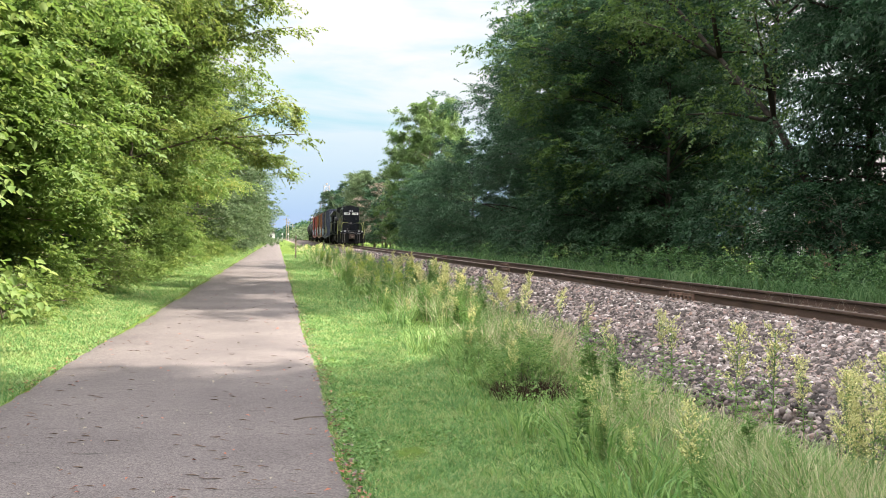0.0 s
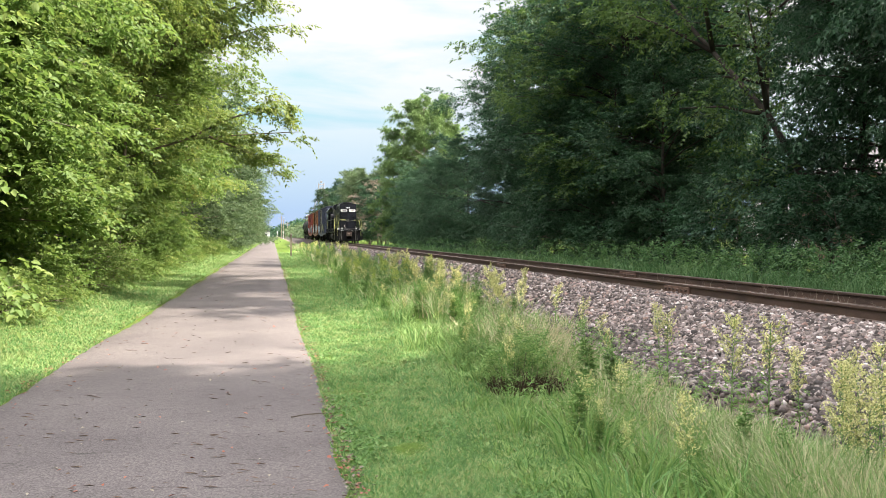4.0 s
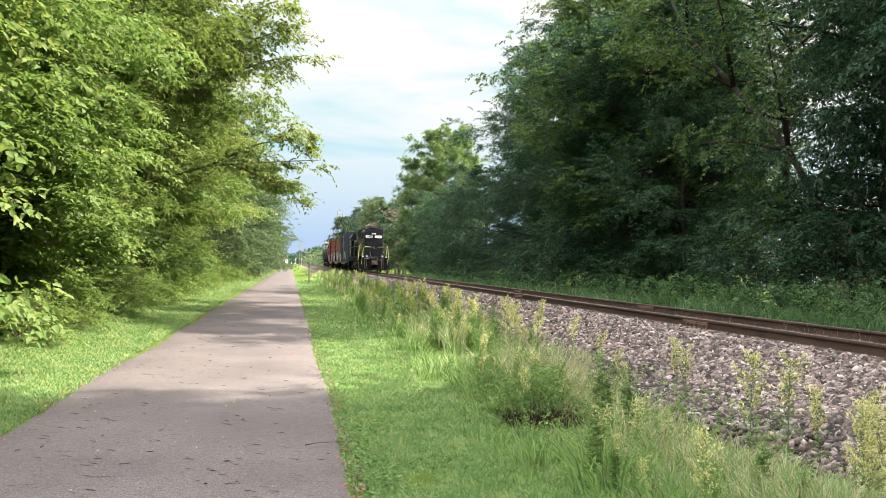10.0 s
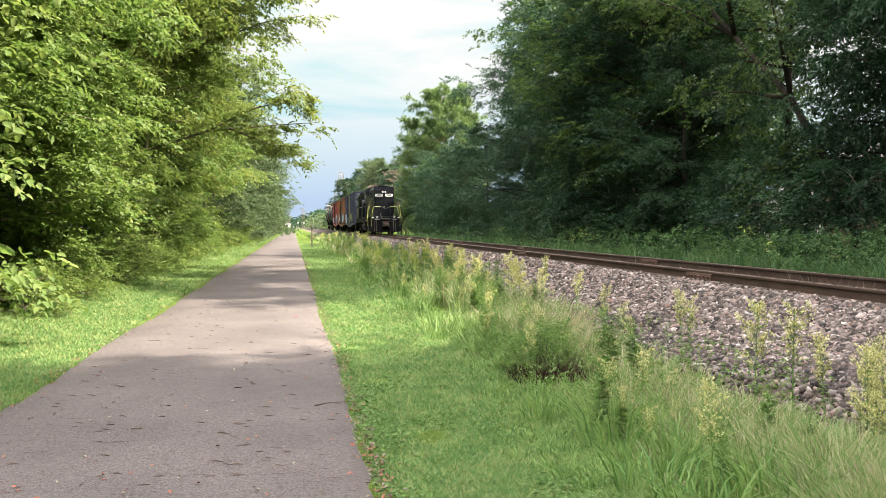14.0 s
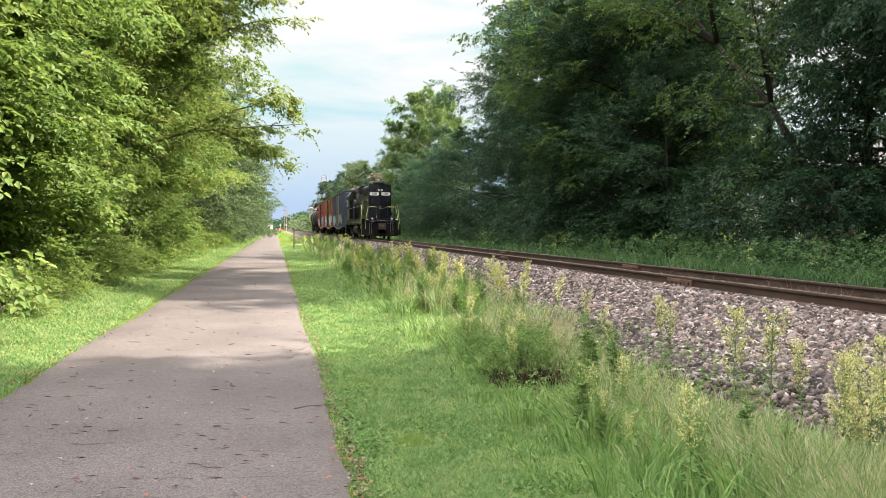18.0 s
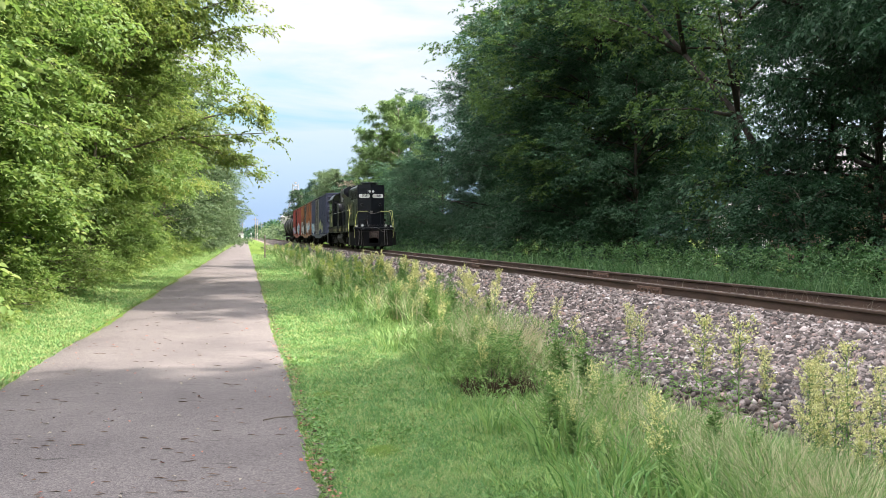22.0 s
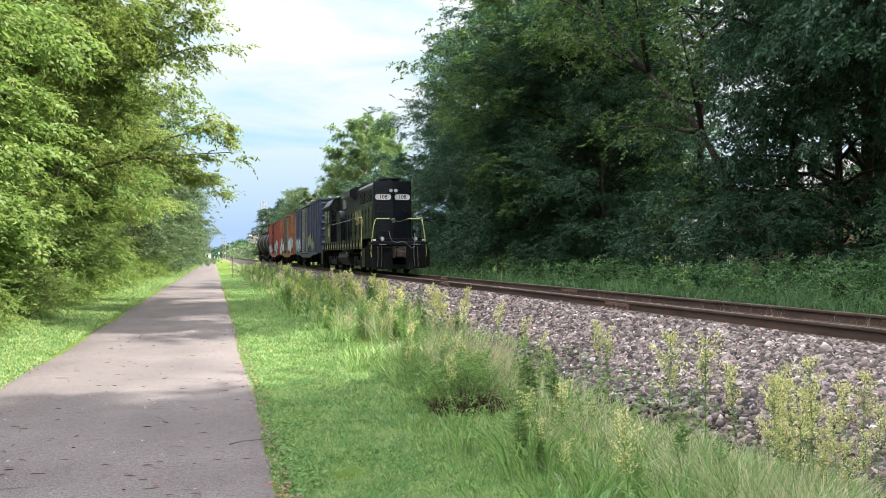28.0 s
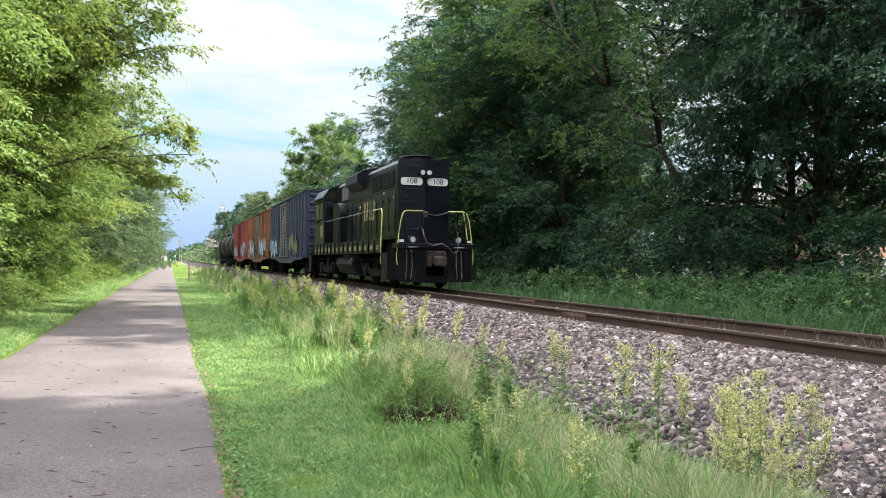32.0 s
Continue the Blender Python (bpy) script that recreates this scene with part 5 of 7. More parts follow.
    # blower duct, filter panel and lower carbody next to the cab
    for k in (-1, 1):
        x = k * 0.90
        bm = bmesh.new()
        arc = [(9.35 + 0.75 * (1 - math.cos(a)), 2.75 + 0.62 * math.sin(a)) for a in np.linspace(0, math.pi / 2, 9)]
        prism(bm, arc + [(10.9, 3.37), (10.9, DECK + 0.05), (9.35, DECK + 0.05)], "x", min(x, x + k * 0.34), max(x, x + k * 0.34))
        part("blower_duct", bm, SCUFF, lo, "rounded black duct beside the hood")
        part("filter_panel", bx(min(x, x + k * 0.06), max(x, x + k * 0.06), 9.1, 10.4, 3.45, 4.0, 0.01), solid("filter_grey", (0.05, 0.05, 0.048), (0.09, 0.09, 0.085), 0.7, 0, 3, 40, 0.1), lo)
        part("air_box", bx(min(x, x + k * 0.10), max(x, x + k * 0.10), 8.35, 9.2, DECK + 0.05, 2.7, 0.02), BLACK, lo)
    # cab
    cb = bmesh.new()
    prism(cb, [(-1.46, DECK + 0.034), (-1.46, 3.72), (-1.22, 4.10), (-0.75, 4.26), (0.75, 4.26), (1.22, 4.10), (1.46, 3.72), (1.46, DECK + 0.034)], "y", 11.95, 14.45)
    cab = part("cab", cb, OLIVE, lo, "olive cab with black roof")
    rb = bmesh.new()
    prism(rb, [(-1.52, 3.70), (-1.52, 3.75), (-1.25, 4.14), (-0.76, 4.31), (0.76, 4.31), (1.25, 4.14), (1.52, 3.75), (1.52, 3.70), (1.22, 4.11), (0.75, 4.27), (-0.75, 4.27), (-1.22, 4.11)], "y", 11.85, 14.6)
    part("cab_roof", rb, BLACK, lo)
    for k in (-1, 1):
        x = k * 1.46
        for ya, yb in ((12.15, 12.85), (12.95, 14.1)):
            part("window_frame", bx(min(x, x + k * 0.022), max(x, x + k * 0.022), ya, yb, 2.72, 3.56, 0.01), GRIME, cab)
            part("window_pane", bx(min(x + k * 0.023, x + k * 0.03), max(x + k * 0.023, x + k * 0.03), ya + 0.06, yb - 0.06, 2.78, 3.50), GLASS, cab)
        part("cab_front", bx(min(k * 0.95, k * 1.45), max(k * 0.95, k * 1.45), 11.92, 11.947, DECK + 0.04, 3.70), BLACK, cab)
        part("cab_front_window", bx(min(k * 1.02, k * 1.38), max(k * 1.02, k * 1.38), 11.90, 11.918, 2.85, 3.52, 0.008), GLASS, cab)
        part("arm_rest", bx(min(x, x + k * 0.10), max(x, x + k * 0.10), 12.95, 14.1, 2.66, 2.71, 0.01), GRIME, cab)
        part("cab_panel", bx(min(x, x + k * 0.012), max(x, x + k * 0.012), 12.3, 12.75, 1.95, 2.5), GOLDTXT if k < 0 else OLIVE, cab, "faded painted plate")
        mr = bmesh.new()
        tube(mr, [(x, 14.35, 3.05), (x + k * 0.16, 14.4, 3.02), (x + k * 0.16, 14.45, 2.1), (x, 14.4, 1.9)], 0.018, 6)
        part("grab_iron", mr, BLACK, cab)
        part("sunshade", bx(min(x, x + k * 0.22), max(x, x + k * 0.22), 12.1, 13.8, 3.62, 3.645), BLACK, cab)
    part("short_hood", bx(-0.93, 0.93, 14.46, 15.4, DECK + 0.034, 3.0, 0.06), BLACK, lo)
    # number boards, headlight, ladder rungs, class lamps on the hood end
    tilt = math.degrees(math.atan2(0.10, 0.93))
    for k in (-1, 1):
        m = pose(k * 0.45, 1.36 - 0.055 - 0.02, 3.55, 90, 0, k * tilt)
        nb = part("number_board", prism(bmesh.new(), rounded(0.72, 0.25, 0.09), "z", -0.02, 0.03), WHITE, lo, "white number board")
        nb.matrix_local = m
        words("number", "108", 0.26, BLACK, nb, pose(0, 0, 0.034), "black painted number")
        cl = part("class_lamp", cyl(bmesh.new(), (k * 0.60, 1.34, 2.98), (k * 0.60, 1.27, 2.98), 0.095, 0.085, 18), BLACK, lo)
        part("lamp_rim", cyl(bmesh.new(), (k * 0.60, 1.272, 2.98), (k * 0.60, 1.262, 2.98), 0.06, 0.06, 16), GRIME, cl)
    hl = part("headlight", prism(bmesh.new(), [(u, v + 3.84) for u, v in rounded(0.54, 0.28, 0.10)], "y", 1.12, 1.30), BLACK, lo, "black twin headlight housing")
    for x in (-0.115, 0.115):
        part("lens", cyl(bmesh.new(), (x, 1.13, 3.84), (x, 1.105, 3.84), 0.085, 0.08, 18), LENS, hl, "round glass headlight lens")
    for i, z in enumerate((4.06, 3.74, 3.30, 2.86, 1.98)):
        part("rung", tube(bmesh.new(), [(-0.74, 1.33, z), (-0.74, 1.24, z), (-0.22, 1.20, z), (-0.22, 1.28, z)], 0.014, 6), TANK, lo)
    part("end_vent", bx(-0.06, 0.10, 1.22, 1.27, 2.36, 2.56, 0.02), STEEL, lo, "pale latch plate")
    part("hood_step", bx(-0.28, 0.3, 1.20, 1.27, 2.46, 2.48), GRIME, lo)
    # handrails
    def rail(name, pts, r, mat, label=""):
        # rounds each corner with a mid point
        fine = [Vector(pts[0])]
        for a, b, c in zip(pts, pts[1:], pts[2:]):
            a, b, c = Vector(a), Vector(b), Vector(c)
            fine += [b + (a - b).normalized() * min(0.09, (a - b).length / 2), b + ((a - b).normalized() + (c - b).normalized()) * 0.028, b + (c - b).normalized() * min(0.09, (c - b).length / 2)]
        fine.append(Vector(pts[-1]))
        return part(name, tube(bmesh.new(), fine, r, 7), mat, lo, label, smooth=True)
    for k in (-1, 1):
        rail("end_handrail", [(k * 0.42, 0.05, 2.50), (k * 1.04, 0.06, 2.50), (k * 1.14, 0.06, 2.2), (k * 1.26, 0.04, 1.30), (k * 1.28, 0.03, 0.84), (k * 1.22, 0.03, 0.78)], 0.019, YELLOW, "pale yellow bent handrail")
        rail("step_handrail", [(k * 1.42, 2.6, 2.62), (k * 1.42, 1.42, 2.62), (k * 1.44, 1.30, 2.3), (k * 1.52, 1.15, 1.35), (k * 1.52, 1.15, 0.86), (k * 1.46, 1.2, 0.80)], 0.019, YELLOW, "pale yellow bent handrail")
        rail("side_handrail", [(k * 1.42, 2.62, 2.62), (k * 1.42, 11.8, 2.62)], 0.019, STEEL, "thin pale side handrail")
        for j in range(8):
            y = 2.0 + j * 1.35
            part("stanchion", tube(bmesh.new(), [(k * 1.42, y, DECK), (k * 1.42, y, 2.62)], 0.018, 5), BLACK, lo)
        for x in (0.42, 1.0):
            part("end_post", tube(bmesh.new(), [(k * x, 0.05, 1.46), (k * x, 0.05, 2.49)], 0.02, 6), BLACK, lo)
        part("marker", bx(min(k * 1.06, k * 1.2), max(k * 1.06, k * 1.2), -0.02, 0.02, 1.50, 1.58), WHITE, lo, "small white marker")
    part("end_chain", tube(bmesh.new(), [(-0.42, 0.05, 2.48), (-0.2, 0.05, 2.40), (0.0, 0.05, 2.36), (0.2, 0.05, 2.40), (0.42, 0.05, 2.48)], 0.012, 5), STEEL, lo)
    rail("top_grab", [(-1.0, 0.06, 2.40), (-0.5, 0.06, 2.40)], 0.012, GRIME)
    # tanks
    tk = bmesh.new()
    prism(tk, [(-1.30, 1.0), (-1.34, 0.75), (-1.18, 0.42), (-0.85, 0.32), (0.85, 0.32), (1.18, 0.42), (1.34, 0.75), (1.30, 1.0), (1.0, 1.12), (-1.0, 1.12)], "y", 6.4, 9.6)
    part("fuel_tank", tk, TANK, lo, "dusty black fuel tank")
    for k in (-1, 1):
        part("air_reservoir", cyl(bmesh.new(), (k * 1.14, 5.7, 1.13), (k * 1.14, 8.3, 1.13), 0.17, 0.17, 16), TANK, lo, "round air reservoir", True)
        part("filler", cyl(bmesh.new(), (k * 1.30, 6.2, 0.9), (k * 1.42, 6.2, 0.95), 0.08, 0.08, 12), STEEL, lo)
        part("drain_pipe", tube(bmesh.new(), [(k * 1.2, 9.9, 1.15), (k * 1.34, 10.0, 0.7), (k * 1.3, 10.1, 0.35)], 0.03, 6), GRIME, lo)
    # trucks
    for yc in (3.35, 12.65):
        bm = bmesh.new()
        for k in (-1, 1):
            x = k * 1.08
            prism(bm, [(-2.05, 0.60), (-2.0, 0.80), (-1.0, 0.84), (-0.7, 0.62), (0.7, 0.62), (1.0, 0.84), (2.0, 0.80), (2.05, 0.60), (1.75, 0.52), (1.1, 0.55), (0.75, 0.36), (-0.75, 0.36), (-1.1, 0.55), (-1.75, 0.52)], "x", x - 0.09, x + 0.09)
            for a in (-1.37, 1.37):
                box(bm, x - 0.14, x + 0.16, a - 0.17, a + 0.17, 0.34, 0.72, 0.03)
                for b in (-0.26, 0.26):
                    cyl(bm, (x + k * 0.02, a + b, 0.5), (x + k * 0.02, a + b, 0.86), 0.09, 0.09, 10)
                cyl(bm, (x + k * 0.1, a + 0.5, 0.8), (x + k * 0.1, a + 0.5, 1.05), 0.1, 0.1, 10)
            for i in range(5):
                box(bm, x - 0.05, x + 0.05, -0.5 + 0.02 * i, 0.5 - 0.02 * i, 0.42 + 0.045 * i, 0.455 + 0.045 * i)
            tube(bm, [(x + k * 0.12, -1.9, 0.95), (x + k * 0.12, 1.9, 0.95)], 0.025, 6)
        box(bm, -1.15, 1.15, -0.3, 0.3, 0.5, 1.1, 0.03)
        tr = part("truck", bm, GRIME, lo, "heavy black two-axle truck")
        tr.location = (0, yc, 0)
        for a in (-1.37, 1.37):
            wheelset(tr, a, 0.508)
        for k in (-1, 1):
            part("sand_pipe", tube(bmesh.new(), [(k * 1.2, -2.2, 1.2), (k * 1.0, -2.1, 0.5), (k * 0.8, -1.95, 0.12)], 0.02, 5), GRIME, tr)
            part("snow_guard", bx(min(k * 0.95, k * 1.25), max(k * 0.95, k * 1.25), -2.35, -2.15, 0.3, 0.75, 0.03), GRIME, tr)
    return lo


TRAIN = [(locomotive(), 0.0)]
TRAIN.append((boxcar("dark blue boxcar with grey ribbed door and sprayed paint", BLUE_DK, DOORGREY, 8.6, 3.0, 3,
                     [(2.6, 5.4, 1.05, 2.3, (PAINT_LIME, BLUE_DK, PAINT_LIME)), (11.0, 14.6, 1.05, 2.3, (PAINT_PALE, PAINT_BLUE, PAINT_PALE, BLUE_DK))]), 16.85))
TRAIN.append((boxcar("rusty orange boxcar with pale door and sprayed paint", ORANGE, DOORGREY, 7.6, 2.6, 5,
                     [(1.2, 5.6, 1.05, 2.4, (PAINT_PALE, PAINT_PALE, PAINT_BLUE)), (9.6, 14.2, 1.05, 2.5, (PAINT_PALE, PAINT_PALE, GRIME))]), 33.55))
TRAIN.append((boxcar("faded red boxcar with pale and blue sprayed paint", RED, RED, 7.6, 2.6, 7,
                     [(1.2, 6.0, 1.1, 2.5, (PAINT_BLUE, PAINT_PALE, PAINT_BLUE, BLACK)), (9.4, 14.4, 1.1, 2.4, (PAINT_PALE, PAINT_WINE, PAINT_BLUE))]), 50.25))
TRAIN.append((tank_car("weathered black tank car at the train's rear"), 67.0))
TRAIN.append((tank_car("dusty black tank car ending the train"), 84.4))


# ---- grass, weeds and undergrowth ----
def depth_spread(rng, n, near, far, power=1.0):
    """Distances that thin out away from the near end."""
    u = rng.uniform(0, 1, n)
    return 1.0 / (u * (1 / near ** power - 1 / far ** power) + 1 / far ** power) ** (1 / power)


def blades(rng, x, y, z, h, w, lean, out=None):
    """Bent grass blades, two quads each."""
    n = len(x)
    a = rng.uniform(0, math.tau, n)
    side = np.stack([np.cos(a), np.sin(a), np.zeros(n)], -1)
    b = rng.uniform(0, math.tau, n) if out is None else out + rng.normal(0, 0.7, n)
    tip = np.stack([np.cos(b), np.sin(b), np.zeros(n)], -1) * (lean * h)[:, None]
    p = np.stack([x, y, z], -1)
    up = np.array([0, 0, 1.0])
    W = w[:, None]
    mid = p + up * (h * 0.55)[:, None] + tip * 0.3
    top = p + up * (h * np.sqrt(np.clip(1 - 0.5 * lean ** 2, 0.2, 1)))[:, None] + tip
    v = np.stack([p - side * W / 2, p + side * W / 2, mid + side * W * 0.42, mid - side * W * 0.42, top + side * W * 0.08, top - side * W * 0.08], 1).reshape(-1, 3)
    i = np.arange(n)[:, None] * 6
    return v, np.concatenate([i + [0, 1, 2, 3], i + [3, 2, 4, 5]], 0)


def lawn():
    rng = np.random.default_rng(12)
    n = 190000
    y = depth_spread(rng, n, 3.2, 75)
    x = rng.uniform(0.46, 2.3, n) + rng.normal(0, 0.025, n)
    clod = np.sin(x * 5.3 + 1.3 * np.sin(y * 1.9)) * np.sin(y * 3.1 + 2.0 * np.sin(x * 2.3))
    h = rng.uniform(0.020, 0.048, n) * (1 + 0.35 * (x > 1.6)) * (1 + 0.35 * clod)
    w = 0.0042 + 0.00075 * y
    v, f = blades(rng, x, y, ground_z(x) - 0.006, h + 0.0012 * np.minimum(y, 20), w, rng.uniform(0.4, 1.2, n))
    tagged(from_arrays("verge_grass", v, f, [GRASS]), "short mown green grass beside the asphalt path", "grass", kind="stuff")
    n = 130000
    y = depth_spread(rng, n, 6.0, 110)
    x = rng.uniform(-4.9, -2.47, n)
    h = rng.uniform(0.025, 0.06, n) * (1 + 1.0 * np.clip((-x - 3.9), 0, 1))
    v, f = blades(rng, x, y, ground_z(x) - 0.006, h + 0.0008 * np.minimum(y, 20), 0.004 + 0.0006 * y, rng.uniform(0.4, 1.2, n))
    tagged(from_arrays("verge_grass", v, f, [GRASS]), "bright mown grass below the trees along the path", "grass", kind="stuff")


lawn()


def lawn_weeds():
    """Flat broad-leaved weeds in patches of the mown verge, thickest by the asphalt's edge."""
    rng = np.random.default_rng(14)
    n = 9000
    y = depth_spread(rng, n, 3.2, 24)
    x = 0.5 + 1.5 * rng.uniform(0, 1, n) ** 1.4
    spot = np.array([noise.noise((a * 1.7, b * 1.3, 9.4)) for a, b in zip(x, y)])
    keep = spot + 0.25 * (x < 0.75) > 0.16
    x, y = x[keep], y[keep]
    n = len(x)
    c = np.stack([x, y, ground_z(x) + rng.uniform(0.015, 0.05, n)], -1)
    d = rng.normal(0, 1, (n, 3)) * [1, 1, 0.3]
    ll = rng.uniform(0.022, 0.055, n)
    v, f = full_leaves(c, d, np.tile([0, 0, 1.0], (n, 1)) + rng.normal(0, 0.3, (n, 3)), ll, ll * rng.uniform(0.45, 0.75, n))
    tagged(from_arrays("lawn_weed", v, f, [WEED]), "small broad-leaved weeds in the mown grass", "weeds", kind="stuff")


lawn_weeds()


def tall_grass():
    rng = np.random.default_rng(21)
    n = 2500
    cy = depth_spread(rng, n, 2.8, 120)
    u = rng.beta(1.3, 1.7, n)
    left = 1.75 + 0.22 * np.sin(cy * 0.8) + 0.12 * np.sin(cy * 2.1) - 0.25 * np.clip((cy - 10) / 20, 0, 1)
    right = 4.75 - 0.95 * np.clip((13 - cy) / 3, 0, 1) + 0.25 * np.sin(cy * 1.7)
    cx = left + u * (right - left) + 0.4 * np.clip((cy - 20) / 60, 0, 1)
    patch = np.array([noise.noise((a * 0.9, b * 0.6, 3.1)) for a, b in zip(cx, cy)])
    prof = np.sin(math.pi * np.clip((cx - 1.6) / 3.4, 0.08, 0.95)) ** 0.8
    ch = np.clip(0.12 + 0.27 * prof * (1 + 1.6 * patch), 0.07, 0.75)
    ch = ch * (1 - 0.5 * np.clip((cx - 2.9) / 0.9, 0, 1) * np.clip((16 - cy) / 6, 0, 1))
    ch = ch * (1 - 0.62 * np.clip((2.75 - cx) / 0.75, 0, 1))
    ch = ch * (1 - 0.25 * np.clip((9 - cy) / 4, 0, 1))
    ch = ch * np.where(((cx - 2.5) / 0.55) ** 2 + ((cy - 7.5) / 0.75) ** 2 < 1, 0.35, 1.0)
    per = 28
    a = rng.uniform(0, math.tau, (n, per))
    q = np.sqrt(rng.uniform(0, 1, (n, per))) * (0.045 + 0.0040 * cy[:, None])
    x = (cx[:, None] + q * np.cos(a)).ravel()
    y = (cy[:, None] + q * np.sin(a)).ravel()
    h = (ch[:, None] * rng.uniform(0.4, 1.3, (n, per))).ravel()
    kind = np.where(cx + rng.normal(0, 0.25, n) < 2.5, 1, np.where(patch + rng.normal(0, 0.12, n) > 0.44, 2, 0))
    kind = np.repeat(kind, per)
    w = (0.0042 + 0.0008 * y) * np.where(kind == 1, 1.5, np.where(kind == 2, 0.75, 1.0))
    v, f = blades(rng, x, y, ground_z(x) - 0.01, h, w, rng.uniform(0.15, 0.95, len(x)), a.ravel())
    tagged(from_arrays("tall_grass", v, f, [TALL, GREEN, STRAW], idx=np.tile(kind, 2)), "uncut green and straw-coloured grass between path and ballast", "grass", kind="stuff")
    # leafy herbs among the grass
    n = 900
    y = depth_spread(rng, n, 5.5, 90)
    x = rng.uniform(1.9, 4.0, n)
    o = np.stack([x, y, ground_z(x) + rng.uniform(0.05, 0.4, n)], -1)
    d = rng.normal(0, 0.6, (n, 3)) + [0, 0, 0.7]
    v, f = sprays(rng, o, d, rng.uniform(0.08, 0.18, n) * (1 + y / 40), 10, 0.030, 0.1)
    tagged(from_arrays("verge_herbs", v, f, [WEED]), "low leafy herbs among uncut grass", "weeds", kind="stuff")


tall_grass()


def undergrowth():
    rng = np.random.default_rng(33)
    n = 8200
    y = depth_spread(rng, n, 5.0, 130, 0.8)
    x = 10.7 + rng.beta(1.1, 1.1, n) * 3.3
    prof = np.clip((x - 10.3) / 1.2, 0.15, 1.0) * (1 + 0.35 * np.array([noise.noise((a * 0.4, b * 0.35, 7.7)) for a, b in zip(x, y)]))
    z = ground_z(x) + np.clip(rng.uniform(0.05, 1.0, n) ** 0.7 * 1.15 * prof, 0.05, 1.6)
    d = rng.normal(0, 0.6, (n, 3)) + [-0.25, -0.1, 0.55]
    v, f = sprays(rng, np.stack([x, y, z], -1), d, rng.uniform(0.18, 0.36, n), 12, 0.075, 0.25)
    tagged(from_arrays("undergrowth", v, f, [UNDER]), "thick bright green weeds lining the railway", "weeds", kind="stuff")
    n = 16000
    y = depth_spread(rng, n, 5.0, 90)
    x = 9.9 + rng.beta(1.5, 1.2, n) * 2.6
    v, f = blades(rng, x, y, ground_z(x), rng.uniform(0.25, 0.75, n), 0.006 + 0.0009 * y, rng.uniform(0.2, 0.9, n))
    tagged(from_arrays("trackside_grass", v, f, [UNDER]), "long green grass at the foot of the ballast", "grass", kind="stuff")
    # thin dry stalks between the rails
    n = 260
    y = depth_spread(rng, n, 6.0, 45)
    x = TRACK_X + rng.uniform(-0.55, 0.6, n)
    v, f = blades(rng, x, y, ground_z(x), rng.uniform(0.15, 0.42, n), np.full(n, 0.007), rng.uniform(0.2, 0.9, n))
    tagged(from_arrays("dry_stalks", v, f, [LEAF_DEAD]), "thin dry grass stalks between the rails", "grass", kind="stuff")


undergrowth()


def weed_plant(name, seed, h, flower, leafy, heads, spread, label, cat="weed", big=1.0):
    """A stem with narrow leaves and a loose flower head."""
    rng = np.random.default_rng(seed)
    root = empty(name)
    tagged(root, label, cat, "tall weeds by the ballast")
    top = Vector((rng.uniform(-0.08, 0.08), rng.uniform(-0.08, 0.08), h))
    pts = [Vector((top.x * u * u, top.y * u * u, h * u)) for u in (0, 0.25, 0.5, 0.75, 1)]
    part("stem", tube(bmesh.new(), pts, 0.006, 5, 0.002), WEED, root)
    k = leafy
    u = rng.uniform(0.12, 0.85, k)
    a = np.arange(k) * 2.4
    c = np.stack([top.x * u * u, top.y * u * u, h * u], -1)
    d = np.stack([np.cos(a), np.sin(a), rng.uniform(-0.1, 0.7, k)], -1)
    ll = rng.uniform(0.05, 0.10, k) * (1.15 - 0.5 * u) * big
    v, f = leaves(c, d, np.tile([0, 0, 1.0], (k, 1)) + rng.normal(0, 0.2, (k, 3)), ll, ll * 0.17)
    from_arrays("foliage", v, f, [WEED], root)
    nb = 16
    tw = bmesh.new()
    C, Dn = [], []
    for i in range(nb):
        q = 0.48 + 0.5 * (i + rng.uniform(0, 1)) / nb
        ang = i * 2.4 + rng.uniform(-0.6, 0.6)
        s0 = Vector((top.x * q * q, top.y * q * q, h * q))
        rise = rng.uniform(0.5, 1.8)
        way = Vector((math.cos(ang), math.sin(ang), rise)).normalized()
        ln = spread * rng.uniform(0.5, 1.5) * (1.55 - q) * 1.3
        e = s0 + way * ln
        m = s0 + way * ln * 0.5 + Vector((math.cos(ang), math.sin(ang), 0)) * ln * 0.1
        tube(tw, [s0, m, e], 0.0025, 3, 0.001)
        kk = max(3, int(heads / nb * rng.uniform(0.3, 1.6)))
        t = rng.uniform(0.25, 1.05, kk)
        C.append(np.array(s0)[None] + np.array(e - s0)[None] * t[:, None] + rng.normal(0, 0.016, (kk, 3)))
        Dn.append(np.array(way)[None] + rng.normal(0, 0.6, (kk, 3)))
    C, Dn = np.concatenate(C), np.concatenate(Dn)
    ll = rng.uniform(0.014, 0.030, len(C))
    v, f = leaves(C, Dn, rng.normal(0, 1, (len(C), 3)), ll, ll * 0.6)
    tagged(from_arrays("flower_head", v, f, [flower], root), kind="stuff")
    tagged(part("branching", tw, WEED, root), kind="stuff")
    return root


